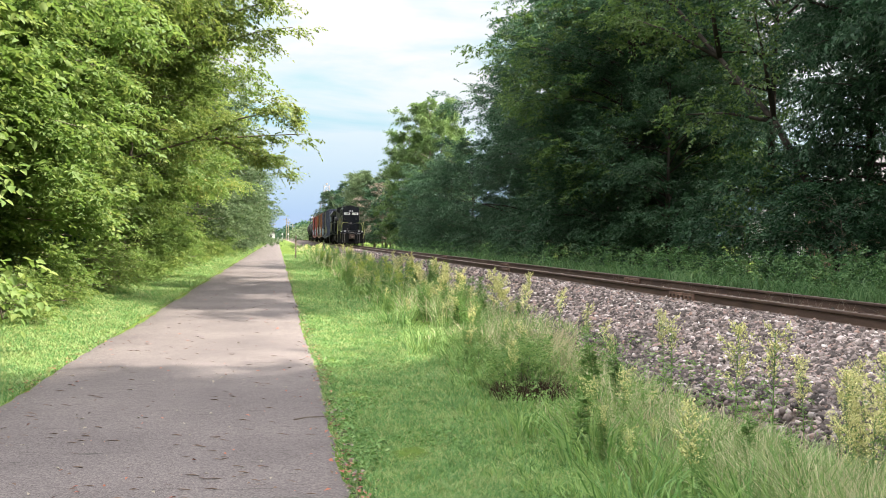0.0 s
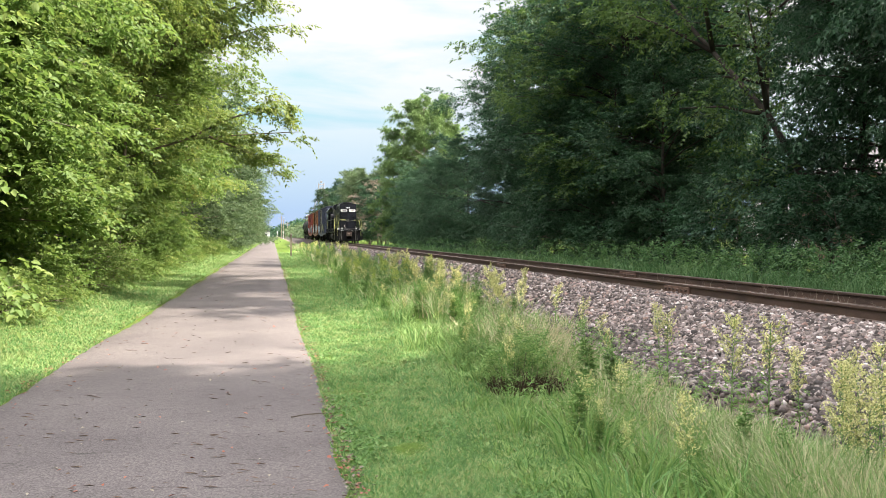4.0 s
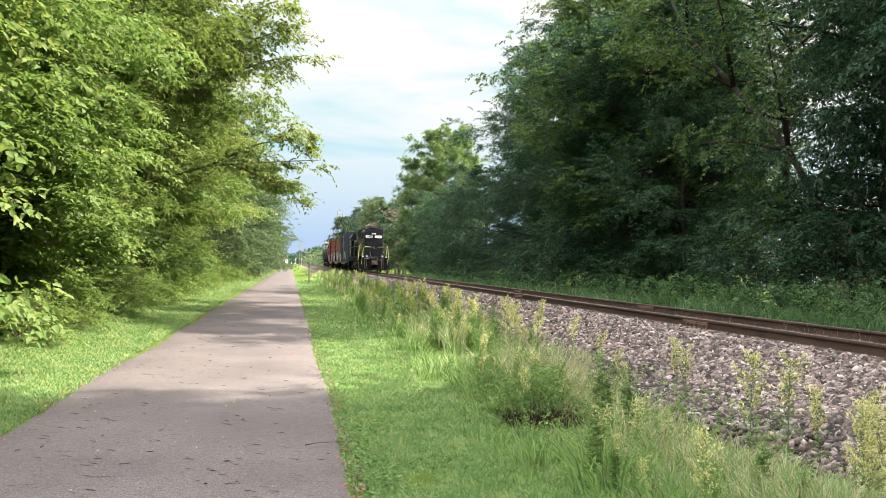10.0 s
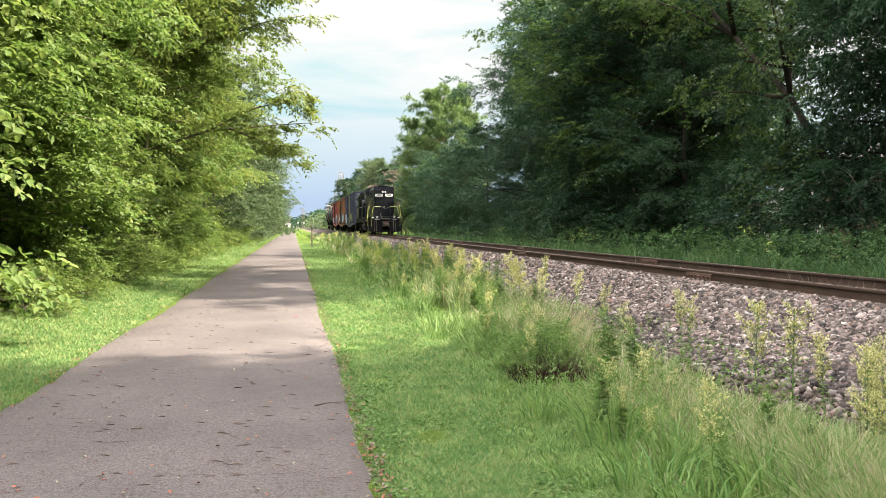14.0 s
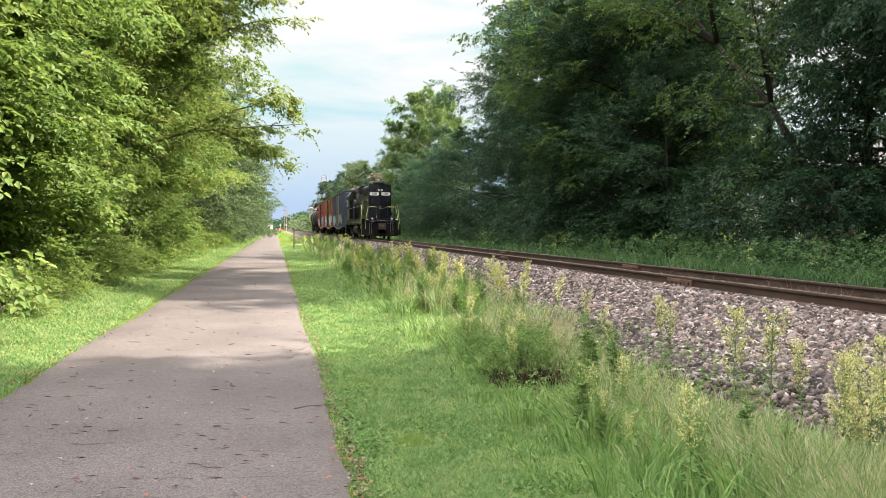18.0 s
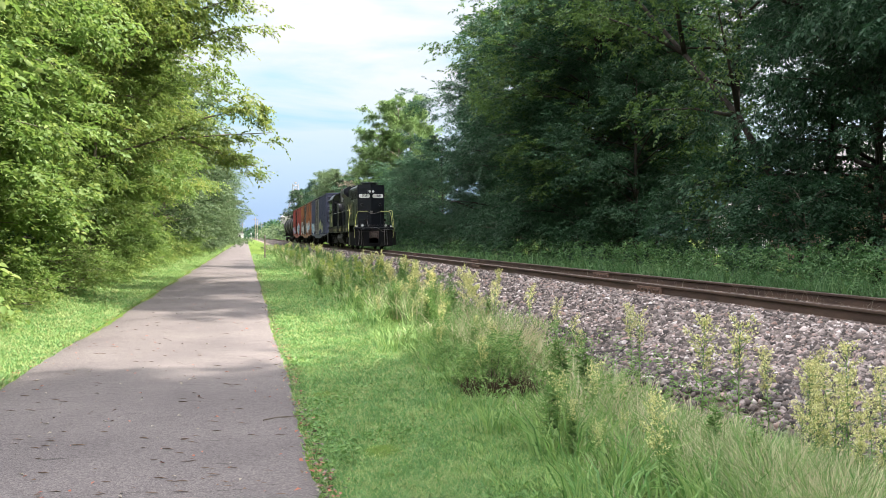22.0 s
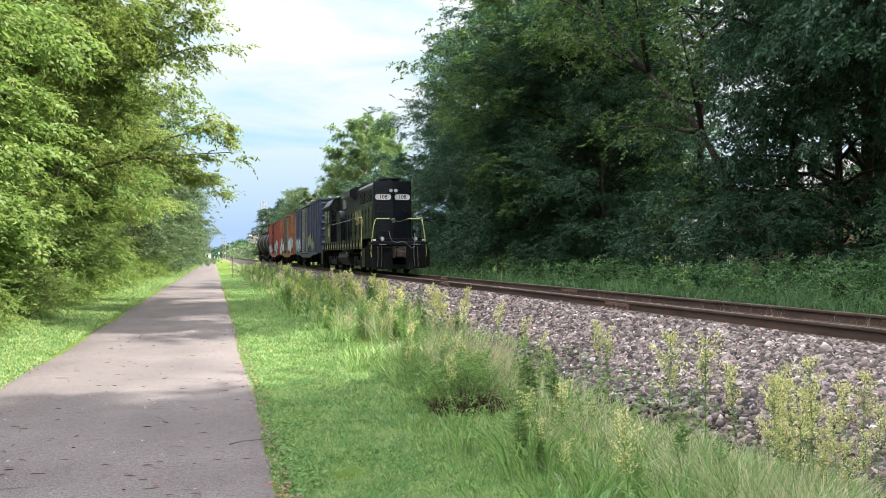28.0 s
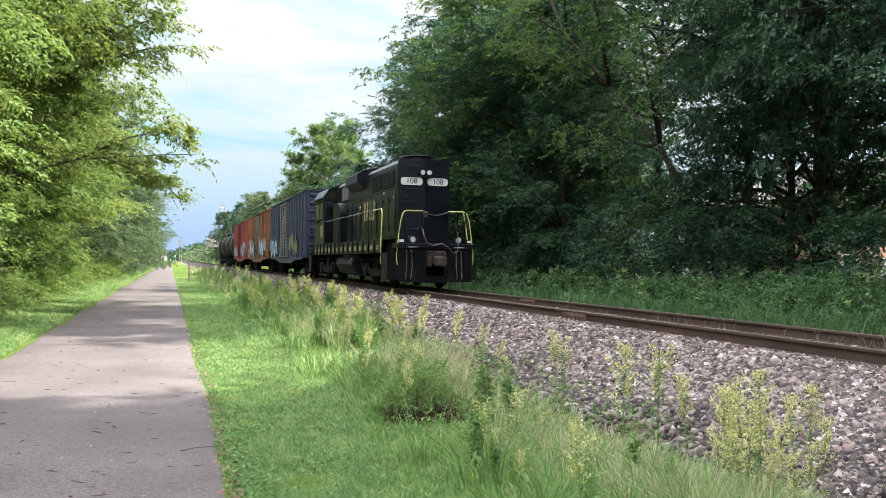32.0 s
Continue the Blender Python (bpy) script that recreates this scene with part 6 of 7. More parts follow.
W_TALL = weed_plant("horseweed", 5, 0.95, FLOWER, 60, 560, 0.115, "tall thin horseweed with pale seed heads")
W_TALL2 = weed_plant("horseweed", 6, 0.75, FLOWER, 50, 400, 0.125, "slender horseweed with creamy flower heads")
W_PALE = weed_plant("horseweed", 7, 0.85, FLOWER, 40, 1300, 0.17, "bushy pale yellow weed in full flower")
W_GOLD = weed_plant("goldenrod", 8, 0.80, GOLD, 60, 600, 0.14, "goldenrod with small yellow flower plume")
W_LEAF = weed_plant("milkweed", 9, 0.72, WEED, 190, 260, 0.16, "upright green weed with narrow leaves", big=1.5)
for src, x, y, s in [(W_TALL, 3.36, 5.63, 1.0), (W_TALL2, 3.75, 5.75, 1.15), (W_TALL2, 4.0, 5.2, 0.9), (W_TALL, 3.9, 4.75, 0.85), (W_TALL2, 3.6, 4.35, 0.9), (W_TALL, 4.2, 4.6, 0.75), (W_TALL2, 3.3, 4.1, 0.8),
                     (W_TALL2, 3.99, 7.9, 0.95), (W_TALL, 4.15, 8.4, 0.8), (W_TALL2, 4.28, 12.2, 0.95), (W_TALL2, 4.1, 10.6, 0.85), (W_TALL, 4.52, 14.7, 0.9), (W_TALL2, 3.95, 9.6, 0.7),
                     (W_PALE, 3.73, 13.8, 1.0), (W_PALE, 3.6, 13.0, 0.9), (W_PALE, 3.9, 14.6, 1.05), (W_PALE, 3.6, 15.9, 1.0), (W_TALL, 3.85, 12.6, 0.85), (W_PALE, 3.3, 16.6, 0.9), (W_PALE, 3.16, 18.7, 1.0), (W_TALL, 3.6, 17.5, 1.0), (W_PALE, 3.9, 19.5, 1.0),
                     (W_GOLD, 3.0, 20.5, 0.9), (W_GOLD, 3.3, 23.0, 0.9), (W_GOLD, 2.82, 27.0, 1.0), (W_GOLD, 2.6, 29.0, 0.9), (W_GOLD, 3.4, 30.0, 1.0), (W_PALE, 4.0, 27.5, 0.9), (W_PALE, 4.3, 31.0, 0.9),
                     (W_LEAF, 2.4, 10.2, 0.8), (W_LEAF, 2.7, 15.5, 0.9), (W_LEAF, 3.0, 7.0, 0.9), (W_LEAF, 2.9, 7.3, 1.0), (W_LEAF, 2.5, 18.5, 1.0), (W_LEAF, 2.5, 24.0, 1.2)]:
    place(src, x, y, random.Random(int(x * 100 + y)).uniform(0, 360), s)
rng_w = random.Random(77)
for i in range(230):
    y = 21 + 75 * rng_w.random() ** 1.5
    x = rng_w.uniform(2.2, 4.8) + (y - 20) * 0.006
    place(rng_w.choice([W_PALE, W_GOLD, W_GOLD, W_LEAF, W_LEAF, W_LEAF, W_LEAF, W_LEAF, W_LEAF, W_LEAF, W_TALL2]), x, y, rng_w.uniform(0, 360), rng_w.uniform(0.6, 1.1))
for i in range(46):
    place(rng_w.choice([W_TALL2, W_LEAF, W_LEAF, W_TALL]), rng_w.uniform(2.2, 3.6), rng_w.uniform(3.6, 20), rng_w.uniform(0, 360), rng_w.uniform(0.35, 0.8))
for i in range(16):
    place(rng_w.choice([W_TALL2, W_TALL]), rng_w.uniform(3.1, 4.1), rng_w.uniform(3.7, 5.4), rng_w.uniform(0, 360), rng_w.uniform(0.5, 0.8))
for i in range(24):
    y = rng_w.uniform(12, 24)
    place(rng_w.choice([W_TALL2, W_LEAF, W_LEAF, W_LEAF]), rng_w.uniform(2.4, 4.0), y, rng_w.uniform(0, 360), rng_w.uniform(0.7, 1.1))
for ob in (W_TALL, W_TALL2, W_PALE, W_GOLD, W_LEAF):
    for o in (*ob.children_recursive, ob):
        bpy.data.objects.remove(o)

# dense tufts at the edge of the uncut strip
def tuft(name, seed, h, r, n, mat, label, wide=0.008):
    rng = np.random.default_rng(seed)
    root = empty(name)
    tagged(root, label, "grass tuft", "grass tufts")
    a, q = rng.uniform(0, math.tau, n), r * np.sqrt(rng.uniform(0, 1, n))
    v, f = blades(rng, q * np.cos(a), q * np.sin(a), np.zeros(n), h * rng.uniform(0.5, 1.1, n), np.full(n, wide), rng.uniform(0.3, 1.0, n), a)
    from_arrays("blade_mass", v, f, [mat], root)
    return root


def feathery(seed, h, r, n):
    """A low bush of upright stems set with tiny narrow leaves."""
    rng = np.random.default_rng(seed)
    root = empty("feathery_weed")
    tagged(root, "feathery green weed over a dark hollow", "weed", "grass tufts")
    a, q = rng.uniform(0, math.tau, n), np.sqrt(rng.uniform(0, 1, n))
    z = h * np.sqrt(np.clip(1 - 0.8 * q ** 2, 0, 1)) * rng.uniform(0.25, 1.0, n) ** 0.6
    o = np.stack([r * q * np.cos(a), r * q * np.sin(a), z], -1)
    d = rng.normal(0, 0.4, (n, 3)) + np.stack([0.5 * q * np.cos(a), 0.5 * q * np.sin(a), np.full(n, 0.8)], -1)
    v, f = sprays(rng, o, d, rng.uniform(0.08, 0.16, n), 12, 0.042, 0.0, 0.45)
    from_arrays("foliage", v, f, [GREEN], root)
    st = bmesh.new()
    for k in range(26):
        b, c = rng.uniform(0, math.tau), rng.uniform(0.1, 0.95)
        tube(st, [(0.5 * r * c * math.cos(b), 0.5 * r * c * math.sin(b), 0), (r * c * math.cos(b), r * c * math.sin(b), h * math.sqrt(1 - 0.8 * c * c) * 0.9)], 0.003, 3, 0.0015)
    tagged(part("stem_mass", st, BARK, root, "thin brown stems"), kind="stuff")
    return root


G_BUSH = feathery(3, 0.48, 0.38, 330)
G_LONG = tuft("grass_tuft", 4, 0.42, 0.26, 85, GREEN, "arching bright green long grass tuft", 0.016)
G_DRY = tuft("grass_tuft", 5, 0.55, 0.35, 520, STRAW, "straw-coloured dry grass tuft")
# dark stems added where the hollow under the feathery tuft lies in shade
G_HOLLOW = tuft("dead_brush", 6, 0.30, 0.34, 420, HOLLOW_DARK, "dark stems filling the shaded hollow below the tuft", 0.007)
for src, x, y, s in [(G_HOLLOW, 2.40, 7.85, 0.95), (G_HOLLOW, 2.66, 7.75, 0.8), (G_BUSH, 2.45, 8.2, 1.0), (G_BUSH, 2.75, 8.8, 1.0), (G_BUSH, 2.35, 9.4, 0.7), (G_BUSH, 2.5, 10.8, 0.7), (G_LONG, 2.15, 7.25, 0.55), (G_LONG, 2.55, 7.15, 0.5), (G_LONG, 2.2, 5.5, 1.0), (G_LONG, 2.35, 5.9, 0.8), (G_LONG, 1.95, 6.4, 0.7), (G_LONG, 2.5, 5.0, 0.9), (G_LONG, 2.05, 4.5, 0.9),
                     (G_LONG, 2.1, 3.9, 0.9), (G_LONG, 2.6, 4.1, 1.0), (G_LONG, 2.0, 11.5, 0.9), (G_LONG, 2.1, 14.8, 1.0), (G_LONG, 2.9, 5.9, 0.8), (G_DRY, 3.0, 9.4, 0.9), (G_DRY, 3.4, 10.3, 0.9), (G_DRY, 3.1, 8.6, 0.9)]:
    place(src, x, y, (x * 977) % 360, s)
for ob in (G_BUSH, G_LONG, G_DRY, G_HOLLOW):
    for o in (*ob.children_recursive, ob):
        bpy.data.objects.remove(o)


# ---- ballast stones ----
CUBE = np.array([[-1, -1, -1], [1, -1, -1], [1, 1, -1], [-1, 1, -1], [-1, -1, 1], [1, -1, 1], [1, 1, 1], [-1, 1, 1]], float) * 0.5
CUBE_F = np.array([[0, 3, 2, 1], [4, 5, 6, 7], [0, 1, 5, 4], [1, 2, 6, 5], [2, 3, 7, 6], [3, 0, 4, 7]])


def ballast():
    rng = np.random.default_rng(44)
    n = 80000
    y = depth_spread(rng, n, 4.2, 75, 0.9)
    x = np.where(rng.uniform(0, 1, n) < 0.8, rng.uniform(3.75, 7.25, n), rng.uniform(7.25, 10.2, n))
    toe = 4.45 + 0.25 * np.sin(y * 1.3) + 0.15 * np.sin(y * 3.1)
    keep = rng.uniform(0, 1, n) < 0.06 + np.clip((x - toe + 0.55) / 0.6, 0, 1) ** 1.6
    x, y, toe = x[keep], y[keep], toe[keep]
    n = len(x)
    # darker stones gather along the toe, mostly at the near end
    toe_dark = (rng.uniform(0, 1, n) < 0.75 * np.clip(1 - np.abs(x - toe - 0.05) / 0.55, 0, 1) * np.clip((15 - y) / 4, 0.15, 1)).astype(int)
    s = rng.uniform(0.020, 0.052, n) * (1 + y / 90)
    v = CUBE[None] * (1 + rng.uniform(-0.38, 0.38, (n, 8, 3)))
    v = v * (s[:, None, None] * rng.uniform(0.7, 1.35, (n, 1, 3)))
    q = rng.normal(0, 1, (n, 4)); q /= np.linalg.norm(q, axis=1, keepdims=True)
    w, a, b, c = q.T
    R = np.stack([np.stack([1 - 2 * (b * b + c * c), 2 * (a * b - c * w), 2 * (a * c + b * w)], -1), np.stack([2 * (a * b + c * w), 1 - 2 * (a * a + c * c), 2 * (b * c - a * w)], -1), np.stack([2 * (a * c - b * w), 2 * (b * c + a * w), 1 - 2 * (a * a + b * b)], -1)], 1)
    v = np.einsum("nij,nkj->nki", R, v)
    v = v + np.stack([x, y, ground_z(x) + rng.uniform(0.004, 0.030, n)], -1)[:, None]
    f = (CUBE_F[None] + np.arange(n)[:, None, None] * 8).reshape(-1, 4)
    tagged(from_arrays("ballast", v.reshape(-1, 3), f, [STONE, STONE_DARK], idx=np.repeat(toe_dark, 6)), "crushed grey and pinkish railway ballast stones", "ballast", kind="stuff")
    bank = empty("ballast_bank", 0, 0, 0)
    tagged(bank, "loose grey ballast stones on the bank", "ballast", kind="structure")
    shapes = []
    for k in range(7):
        me = bpy.data.meshes.new("stone")
        vv = CUBE * (1 + rng.uniform(-0.35, 0.35, (8, 3)))
        me.from_pydata([tuple(p) for p in vv], [], [tuple(int(i) for i in g) for g in CUBE_F])
        me.materials.append(STONE)
        shapes.append(me)
    for i in range(290):
        ob = new("stone", shapes[i % 7])
        ob.parent = bank
        x, y = rng.uniform(4.7, 6.7), rng.uniform(5.2, 8.0)
        k = rng.uniform(0.022, 0.046)
        ob.location = (x, y, float(ground_z(x)) + 0.3 * k)
        ob.rotation_euler = tuple(rng.uniform(0, 6.28, 3))
        ob.scale = (k * rng.uniform(0.8, 1.4), k, k * rng.uniform(0.6, 1))


ballast()


# ---- fallen leaves, twigs and grit on the path ----
def litter():
    rng = np.random.default_rng(55)
    n = 1700
    y = np.where(rng.uniform(0, 1, n) < 0.75, depth_spread(rng, n, 4.0, 60), rng.uniform(9, 38, n))
    edge = rng.uniform(0, 1, n)
    x = np.where(edge < 0.5, rng.normal(0.47, 0.05, n), np.where(edge < 0.75, rng.normal(-2.42, 0.07, n), rng.uniform(-2.4, 0.42, n)))
    d = rng.normal(0, 1, (n, 3)) * [1, 1, 0.12]
    ll = rng.uniform(0.016, 0.046, n) * (1 + y / 60)
    v, f = leaves(np.stack([x, y, np.full(n, 0.026)], -1), d, np.tile([0, 0, 1.0], (n, 1)) + rng.normal(0, 0.2, (n, 3)), ll, ll * 0.55)
    pick = rng.integers(0, 3, n)
    mats = [LEAF_DEAD, solid("leaf_red", (0.20, 0.05, 0.03), (0.30, 0.10, 0.05), 0.7), solid("leaf_brown", (0.05, 0.03, 0.02), (0.12, 0.07, 0.04), 0.8)]
    tagged(from_arrays("fallen_leaves", v, f, mats, idx=pick), "scattered dry brown and reddish fallen leaves", "leaves", kind="stuff")
    tw = empty("fallen_twig", 0.30, 7.05, 0.0)
    tagged(tw, "thin crooked brown twig lying on the asphalt", "twig")
    part("stick", tube(bmesh.new(), [(-0.16, -0.06, 0.028), (-0.05, 0.0, 0.034), (0.06, 0.03, 0.03), (0.17, 0.06, 0.026)], 0.007, 5, 0.003), BARK, tw)
    part("fork", tube(bmesh.new(), [(-0.03, 0.005, 0.033), (0.06, -0.03, 0.03)], 0.004, 5, 0.002), BARK, tw)
    n = 260
    y = depth_spread(rng, n, 4.2, 40)
    x = rng.uniform(-2.3, 0.4, n)
    d = np.stack([np.ones(n), rng.normal(0, 0.15, n), np.zeros(n)], -1)
    ll = rng.uniform(0.03, 0.11, n)
    v, f = leaves(np.stack([x, y, np.full(n, 0.024)], -1), d, np.tile([0, 0, 1.0], (n, 1)), ll, ll * 0.16, 0.02)
    tagged(from_arrays("fallen_needles", v, f, [mats[2]]), "small dark twigs and stems strewn over asphalt", "twigs", kind="stuff")


litter()


# ---- distance ----
WHITEWASH = solid("far_white", (0.38, 0.38, 0.38), (0.5, 0.5, 0.5), 0.7, 0, 0.3, 8, 0.05)
GALV = solid("galvanised", (0.30, 0.31, 0.32), (0.48, 0.49, 0.50), 0.5, 0.5, 1, 20, 0.05)
BRICK = solid("brick_wall", (0.24, 0.14, 0.11), (0.36, 0.22, 0.17), 0.85, 0, 3, 30, 0.2)
ROOFING = solid("roof_shingle", (0.06, 0.06, 0.065), (0.12, 0.115, 0.11), 0.9, 0, 2, 30, 0.2)
WOODPOST = solid("post_wood", (0.12, 0.10, 0.075), (0.24, 0.20, 0.15), 0.85, 0, 6, 40, 0.3)
DARKMETAL = solid("fence_metal", (0.015, 0.015, 0.016), (0.03, 0.03, 0.032), 0.5, 0.3, 5, 40, 0.05)


FARSTEEL = solid("far_steel", (0.20, 0.19, 0.19), (0.30, 0.27, 0.27), 0.7, 0, 1, 20, 0.05)


def grain_elevator():
    g = empty("grain_elevator", 29.0, 455.0, 0)
    tagged(g, "pale grain elevator with lattice leg tower far away", "grain elevator")
    for x in (-7.5, 0.0, 7.5):
        s = part("silo", cyl(bmesh.new(), (x, 0, 0), (x, 0, 12), 3.6, 3.6, 24), FARSTEEL, g)
        part("silo_roof", cyl(bmesh.new(), (x, 0, 12), (x, 0, 14.5), 3.7, 0.5, 24), FARSTEEL, s)
    bm = bmesh.new()
    for x in (-1.4, 1.4):
        for y in (-1.4, 1.4):
            tube(bm, [(x - 3, y, 0), (x - 3, y, 30)], 0.18, 5)
    for k in range(10):
        z = 2 + 3 * k
        for a, b in (((-1.4, -1.4), (1.4, -1.4)), ((1.4, -1.4), (1.4, 1.4)), ((-1.4, 1.4), (1.4, 1.4)), ((-1.4, -1.4), (-1.4, 1.4))):
            tube(bm, [(a[0] - 3, a[1], z), (b[0] - 3, b[1], z)], 0.1, 4)
            tube(bm, [(a[0] - 3, a[1], z), (b[0] - 3, b[1], z + 3 if z < 27 else z)], 0.08, 4)
    part("leg_tower", bm, FARSTEEL, g)
    part("head_house", bx(-3.5, -2.5, -0.5, 0.5, 30, 31.0, 0.1), FARSTEEL, g)
    part("distributor", bx(-1.6, 1.2, -0.9, 0.9, 22, 24, 0.1), FARSTEEL, g)
    for x in (-7.5, 0.0, 7.5):
        part("spout", tube(bmesh.new(), [(-3, 0, 27.5), (x, 0, 14.6)], 0.25, 6), FARSTEEL, g)


grain_elevator()


def far_trees():
    rng = np.random.default_rng(91)
    n = 5200
    x = rng.uniform(-170, 240, n)
    y = rng.uniform(560, 640, n)
    top = 8 + 5 * np.array([noise.noise((a * 0.05, 0.3, 1.7)) for a in x]) + 3 * np.array([noise.noise((a * 0.21, 5.3, 1.7)) for a in x])
    z = np.clip(top, 3, 18) * rng.uniform(0.05, 1, n) ** 0.6
    d = rng.normal(0, 1, (n, 3)) + [0, -0.4, 0.3]
    v, f = sprays(rng, np.stack([x, y, z], -1), d, rng.uniform(2, 4, n), 7, 1.9, 0.2)
    tagged(from_arrays("far_woods", v, f, [LEAF_RIGHT]), "hazy dark green woods on the horizon", "woods", kind="stuff")
    n = 2600
    y = rng.uniform(230, 420, n)
    x = rng.uniform(6, 70, n)
    z = rng.uniform(0.1, 1, n) ** 0.7 * (4.5 + 2.5 * np.array([noise.noise((a * 0.12, b * 0.03, 1.7)) for a, b in zip(x, y)]))
    v, f = sprays(rng, np.stack([x, y, z], -1), rng.normal(0, 1, (n, 3)) + [0, -0.4, 0.3], rng.uniform(1.2, 2.2, n), 7, 1.0, 0.2)
    tagged(from_arrays("far_thicket", v, f, [LEAF_FAR]), "light green thicket beside the distant railway", "woods", kind="stuff")


far_trees()


def utility_pole(x, y, h):
    p = empty("utility_pole", x, y, 0)
    tagged(p, "distant wooden utility pole with one crossarm", "utility pole", "utility poles")
    part("pole", cyl(bmesh.new(), (0, 0, -0.1), (0, 0, h), 0.16, 0.11, 8), WOODPOST, p)
    part("crossarm", bx(-1.2, 1.2, -0.07, 0.07, h - 0.9, h - 0.75), WOODPOST, p)
    for k in (-1.0, 0.0, 1.0):
        part("insulator", cyl(bmesh.new(), (k, 0, h - 0.75), (k, 0, h - 0.6), 0.05, 0.04, 6), GALV, p)


for x, y, h in ((3.4, 330, 9.0), (5.0, 395, 9.0), (-2.0, 470, 9.0), (9.0, 520, 9.5)):
    utility_pole(x, y, h)


def sign_post():
    s = empty("sign_post", 1.32, 62.0, -0.05)
    tagged(s, "thin dark trail sign post in the mown verge", "sign post")
    part("post", bx(-0.055, 0.055, -0.055, 0.055, 0, 1.70, 0.008), WOODPOST, s)
    part("sign_plate", bx(0.058, 0.075, -0.20, 0.20, 1.30, 1.68, 0.004), GALV, s, "weathered metal plate seen edge-on")


sign_post()


def white_gate(x, y):
    b = empty("bollard", x, y, 0)
    tagged(b, "white painted trail bollard at the far road", "bollard", "bollards")
    part("post", cyl(bmesh.new(), (0, 0, -0.1), (0, 0, 1.25), 0.11, 0.11, 12), WHITEWASH, b)
    part("cap", cyl(bmesh.new(), (0, 0, 1.25), (0, 0, 1.32), 0.12, 0.06, 12), WHITEWASH, b)


for x in (-2.6, 0.2, 1.4):
    white_gate(x, 334.0)


def crossing_sign(x, y):
    c = empty("road_sign", x, y, 0)
    tagged(c, "pale road sign beside the distant crossing", "road sign", "road signs")
    part("post", cyl(bmesh.new(), (0, 0, -0.1), (0, 0, 3.0), 0.06, 0.06, 8), GALV, c)
    part("plate", bx(-0.3, 0.3, -0.09, -0.065, 2.3, 2.95, 0.02), GALV, c)


for x, y in ((1.9, 338), (4.3, 342)):
    crossing_sign(x, y)
road = bmesh.new()
prism(road, [(441, -0.02), (441, 0.03), (450, 0.06), (459, 0.03), (459, -0.02)], "x", -200, 200)
tagged(part("road", road, ASPHALT), "distant asphalt cross road", "road", kind="structure")


def far_house(x, y, w, d, h, mat, label):
    hs = empty("house", x, y, 0)
    tagged(hs, label, "house")
    part("wall", bx(-w / 2, w / 2, 0, d, -0.1, h), mat, hs)
    rf = bmesh.new()
    prism(rf, [(-w / 2 - 0.4, h + 0.002), (0, h + w * 0.28), (w / 2 + 0.4, h + 0.002)], "y", -0.3, d + 0.3)
    part("roof", rf, ROOFING, hs)
    for k in (-0.28, 0.28):
        wd = part("window", bx(k * w - 0.55, k * w + 0.55, -0.06, -0.004, 1.0, 2.3, 0.02), WHITEWASH, hs)
        part("pane", bx(k * w - 0.45, k * w + 0.45, -0.08, -0.062, 1.1, 2.2), GLASS, wd)
    part("door", bx(-0.5, 0.5, -0.05, -0.004, 0, 2.05, 0.02), WHITEWASH, hs)
    for k in (0.2, 0.5, 0.8):
        wd = part("window", bx(-w / 2 - 0.06, -w / 2 - 0.004, d * k - 0.6, d * k + 0.6, 1.0, 2.3, 0.02), WHITEWASH, hs)
        part("pane", bx(-w / 2 - 0.08, -w / 2 - 0.062, d * k - 0.5, d * k + 0.5, 1.1, 2.2), GLASS, wd)


far_house(-6, 465, 9, 10, 3.2, WHITEWASH, "small white house beyond the distant road")
far_house(40, 38, 10, 12, 5.2, BRICK, "brick house with white windows behind the trees")
far_house(46, 56, 10, 12, 3.2, WHITEWASH, "white house behind the trees beyond the railway")
far_house(38, 14, 10, 14, 3.4, WHITEWASH, "low white building behind the trees")


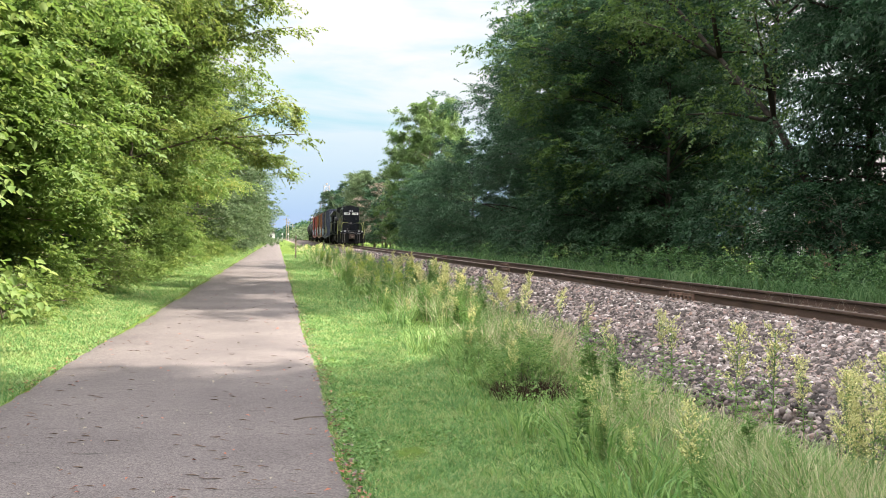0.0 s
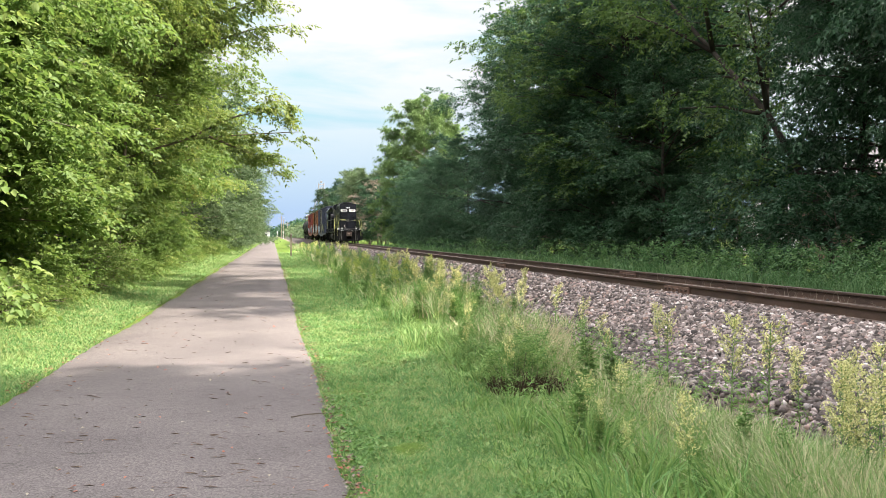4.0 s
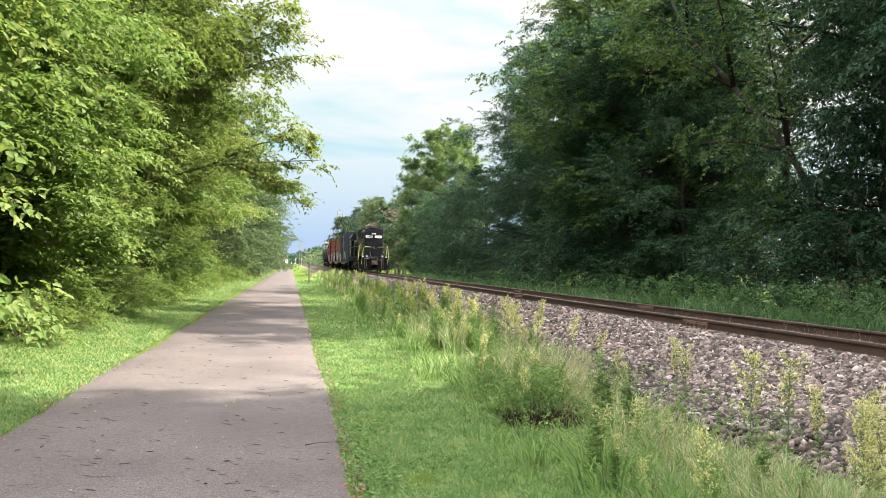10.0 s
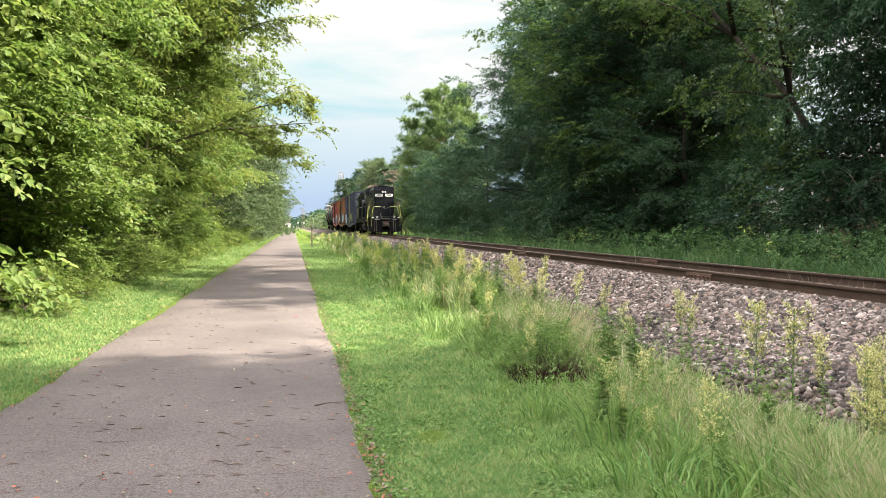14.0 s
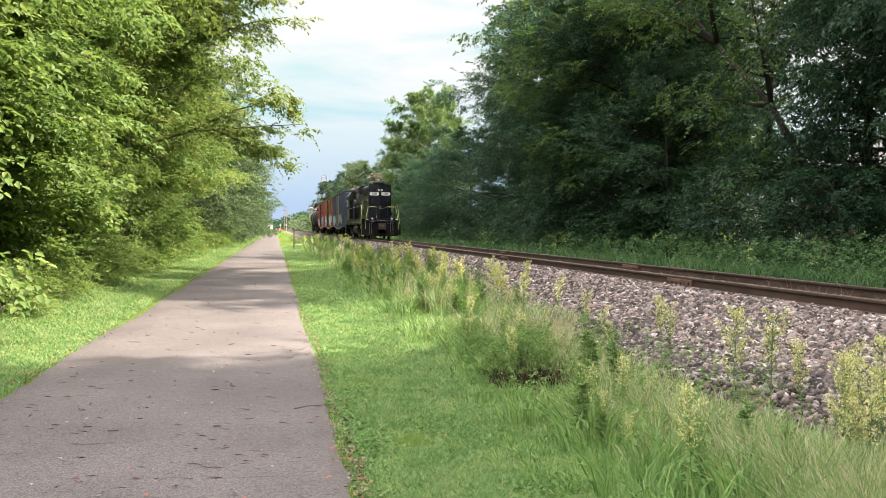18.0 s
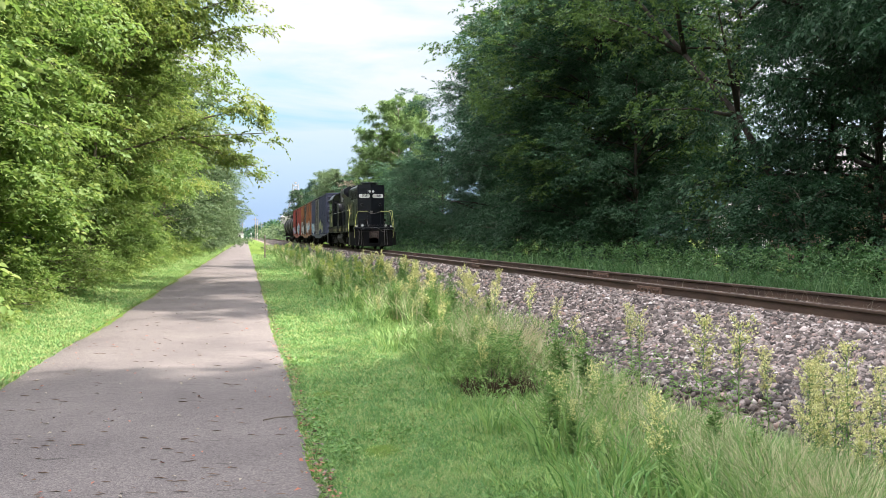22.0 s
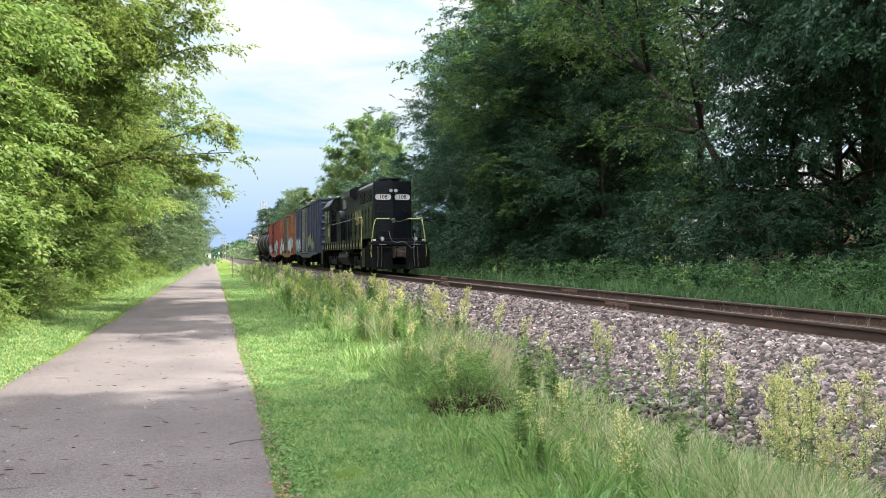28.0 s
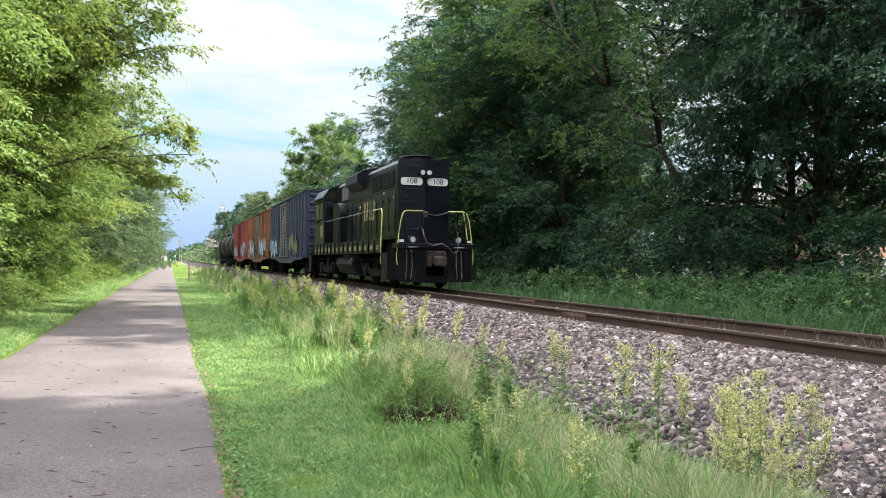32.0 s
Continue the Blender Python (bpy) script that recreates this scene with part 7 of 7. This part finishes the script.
def iron_fence():
    f = empty("iron_fence", 23.5, 0, 0)
    tagged(f, "black iron picket fence behind the trees", "fence")
    picket = bpy.data.meshes.new("picket")
    b = cyl(bmesh.new(), (0, 0, 0), (0, 0, 1.75), 0.016, 0.016, 5)
    cyl(b, (0, 0, 1.75), (0, 0, 1.87), 0.028, 0.002, 5)
    b.to_mesh(picket); b.free(); picket.materials.append(DARKMETAL)
    y = 26.0
    while y < 60:
        p = new("picket", picket)
        p.parent, p.location = f, (0, y, -0.02)
        y += 0.16
    for z in (0.25, 1.55):
        part("rail", bx(-0.02, 0.02, 26, 60, z, z + 0.04), DARKMETAL, f)
    for i in range(13):
        part("post", bx(-0.04, 0.04, 26 + i * 2.8 - 0.04, 26 + i * 2.8 + 0.04, -0.1, 1.95, 0.005), DARKMETAL, f)


iron_fence()


def far_car():
    c = empty("car")
    tagged(c, "small red car crossing on the distant road", "car")
    b = bmesh.new()
    prism(b, [(-2.15, 0.35), (-2.2, 0.75), (-1.2, 0.92), (-0.5, 1.42), (1.0, 1.42), (1.7, 0.95), (2.15, 0.88), (2.2, 0.4)], "y", -0.85, 0.85)
    part("body", b, solid("car_paint", (0.45, 0.03, 0.02), (0.55, 0.05, 0.035), 0.3), c)
    for s in (-1, 1):
        w = bmesh.new()
        prism(w, [(-0.95, 0.95), (-0.45, 1.36), (0.92, 1.36), (1.45, 0.97)], "y", s * 0.853 - 0.005, s * 0.853 + 0.005)
        part("side_window", w, GLASS, c)
    for x in (-1.35, 1.35):
        for s in (-1, 1):
            wh = part("wheel", cyl(bmesh.new(), (x, s * 0.7, 0.31), (x, s * 0.88, 0.31), 0.31, 0.31, 16), GRIME, c)
    for s in (-0.6, 0.6):
        part("headlight", bx(-2.21, -2.17, s - 0.18, s + 0.18, 0.6, 0.74), LENS, c)
    return c


CAR = far_car()


def motions():
    """The train rolls up and gathers speed, its wheels turning; a car crosses far away."""
    knots = [i * 1.0 for i in range(33)]
    for vehicle, off in TRAIN:
        walk(vehicle, [(t, pose(TRACK_X, front_end(t) + off, RAIL_Z)) for t in knots])
    for axle, r in WHEELS:
        x, y, z = axle.location
        start = front_end(0)
        walk(axle, [(k * 0.25, pose(x, y, z, math.degrees((start - front_end(k * 0.25)) / r))) for k in range(129)])
    walk(CAR, [(t, pose(x, 448.0, 0.06)) for t, x in ((0, 95.0), (14.5, 17.0), (16.5, 7.6), (17.5, 4.6), (18.5, 0.9), (19.5, -3.4), (21, -11.0), (32, -80.0))])


motions()
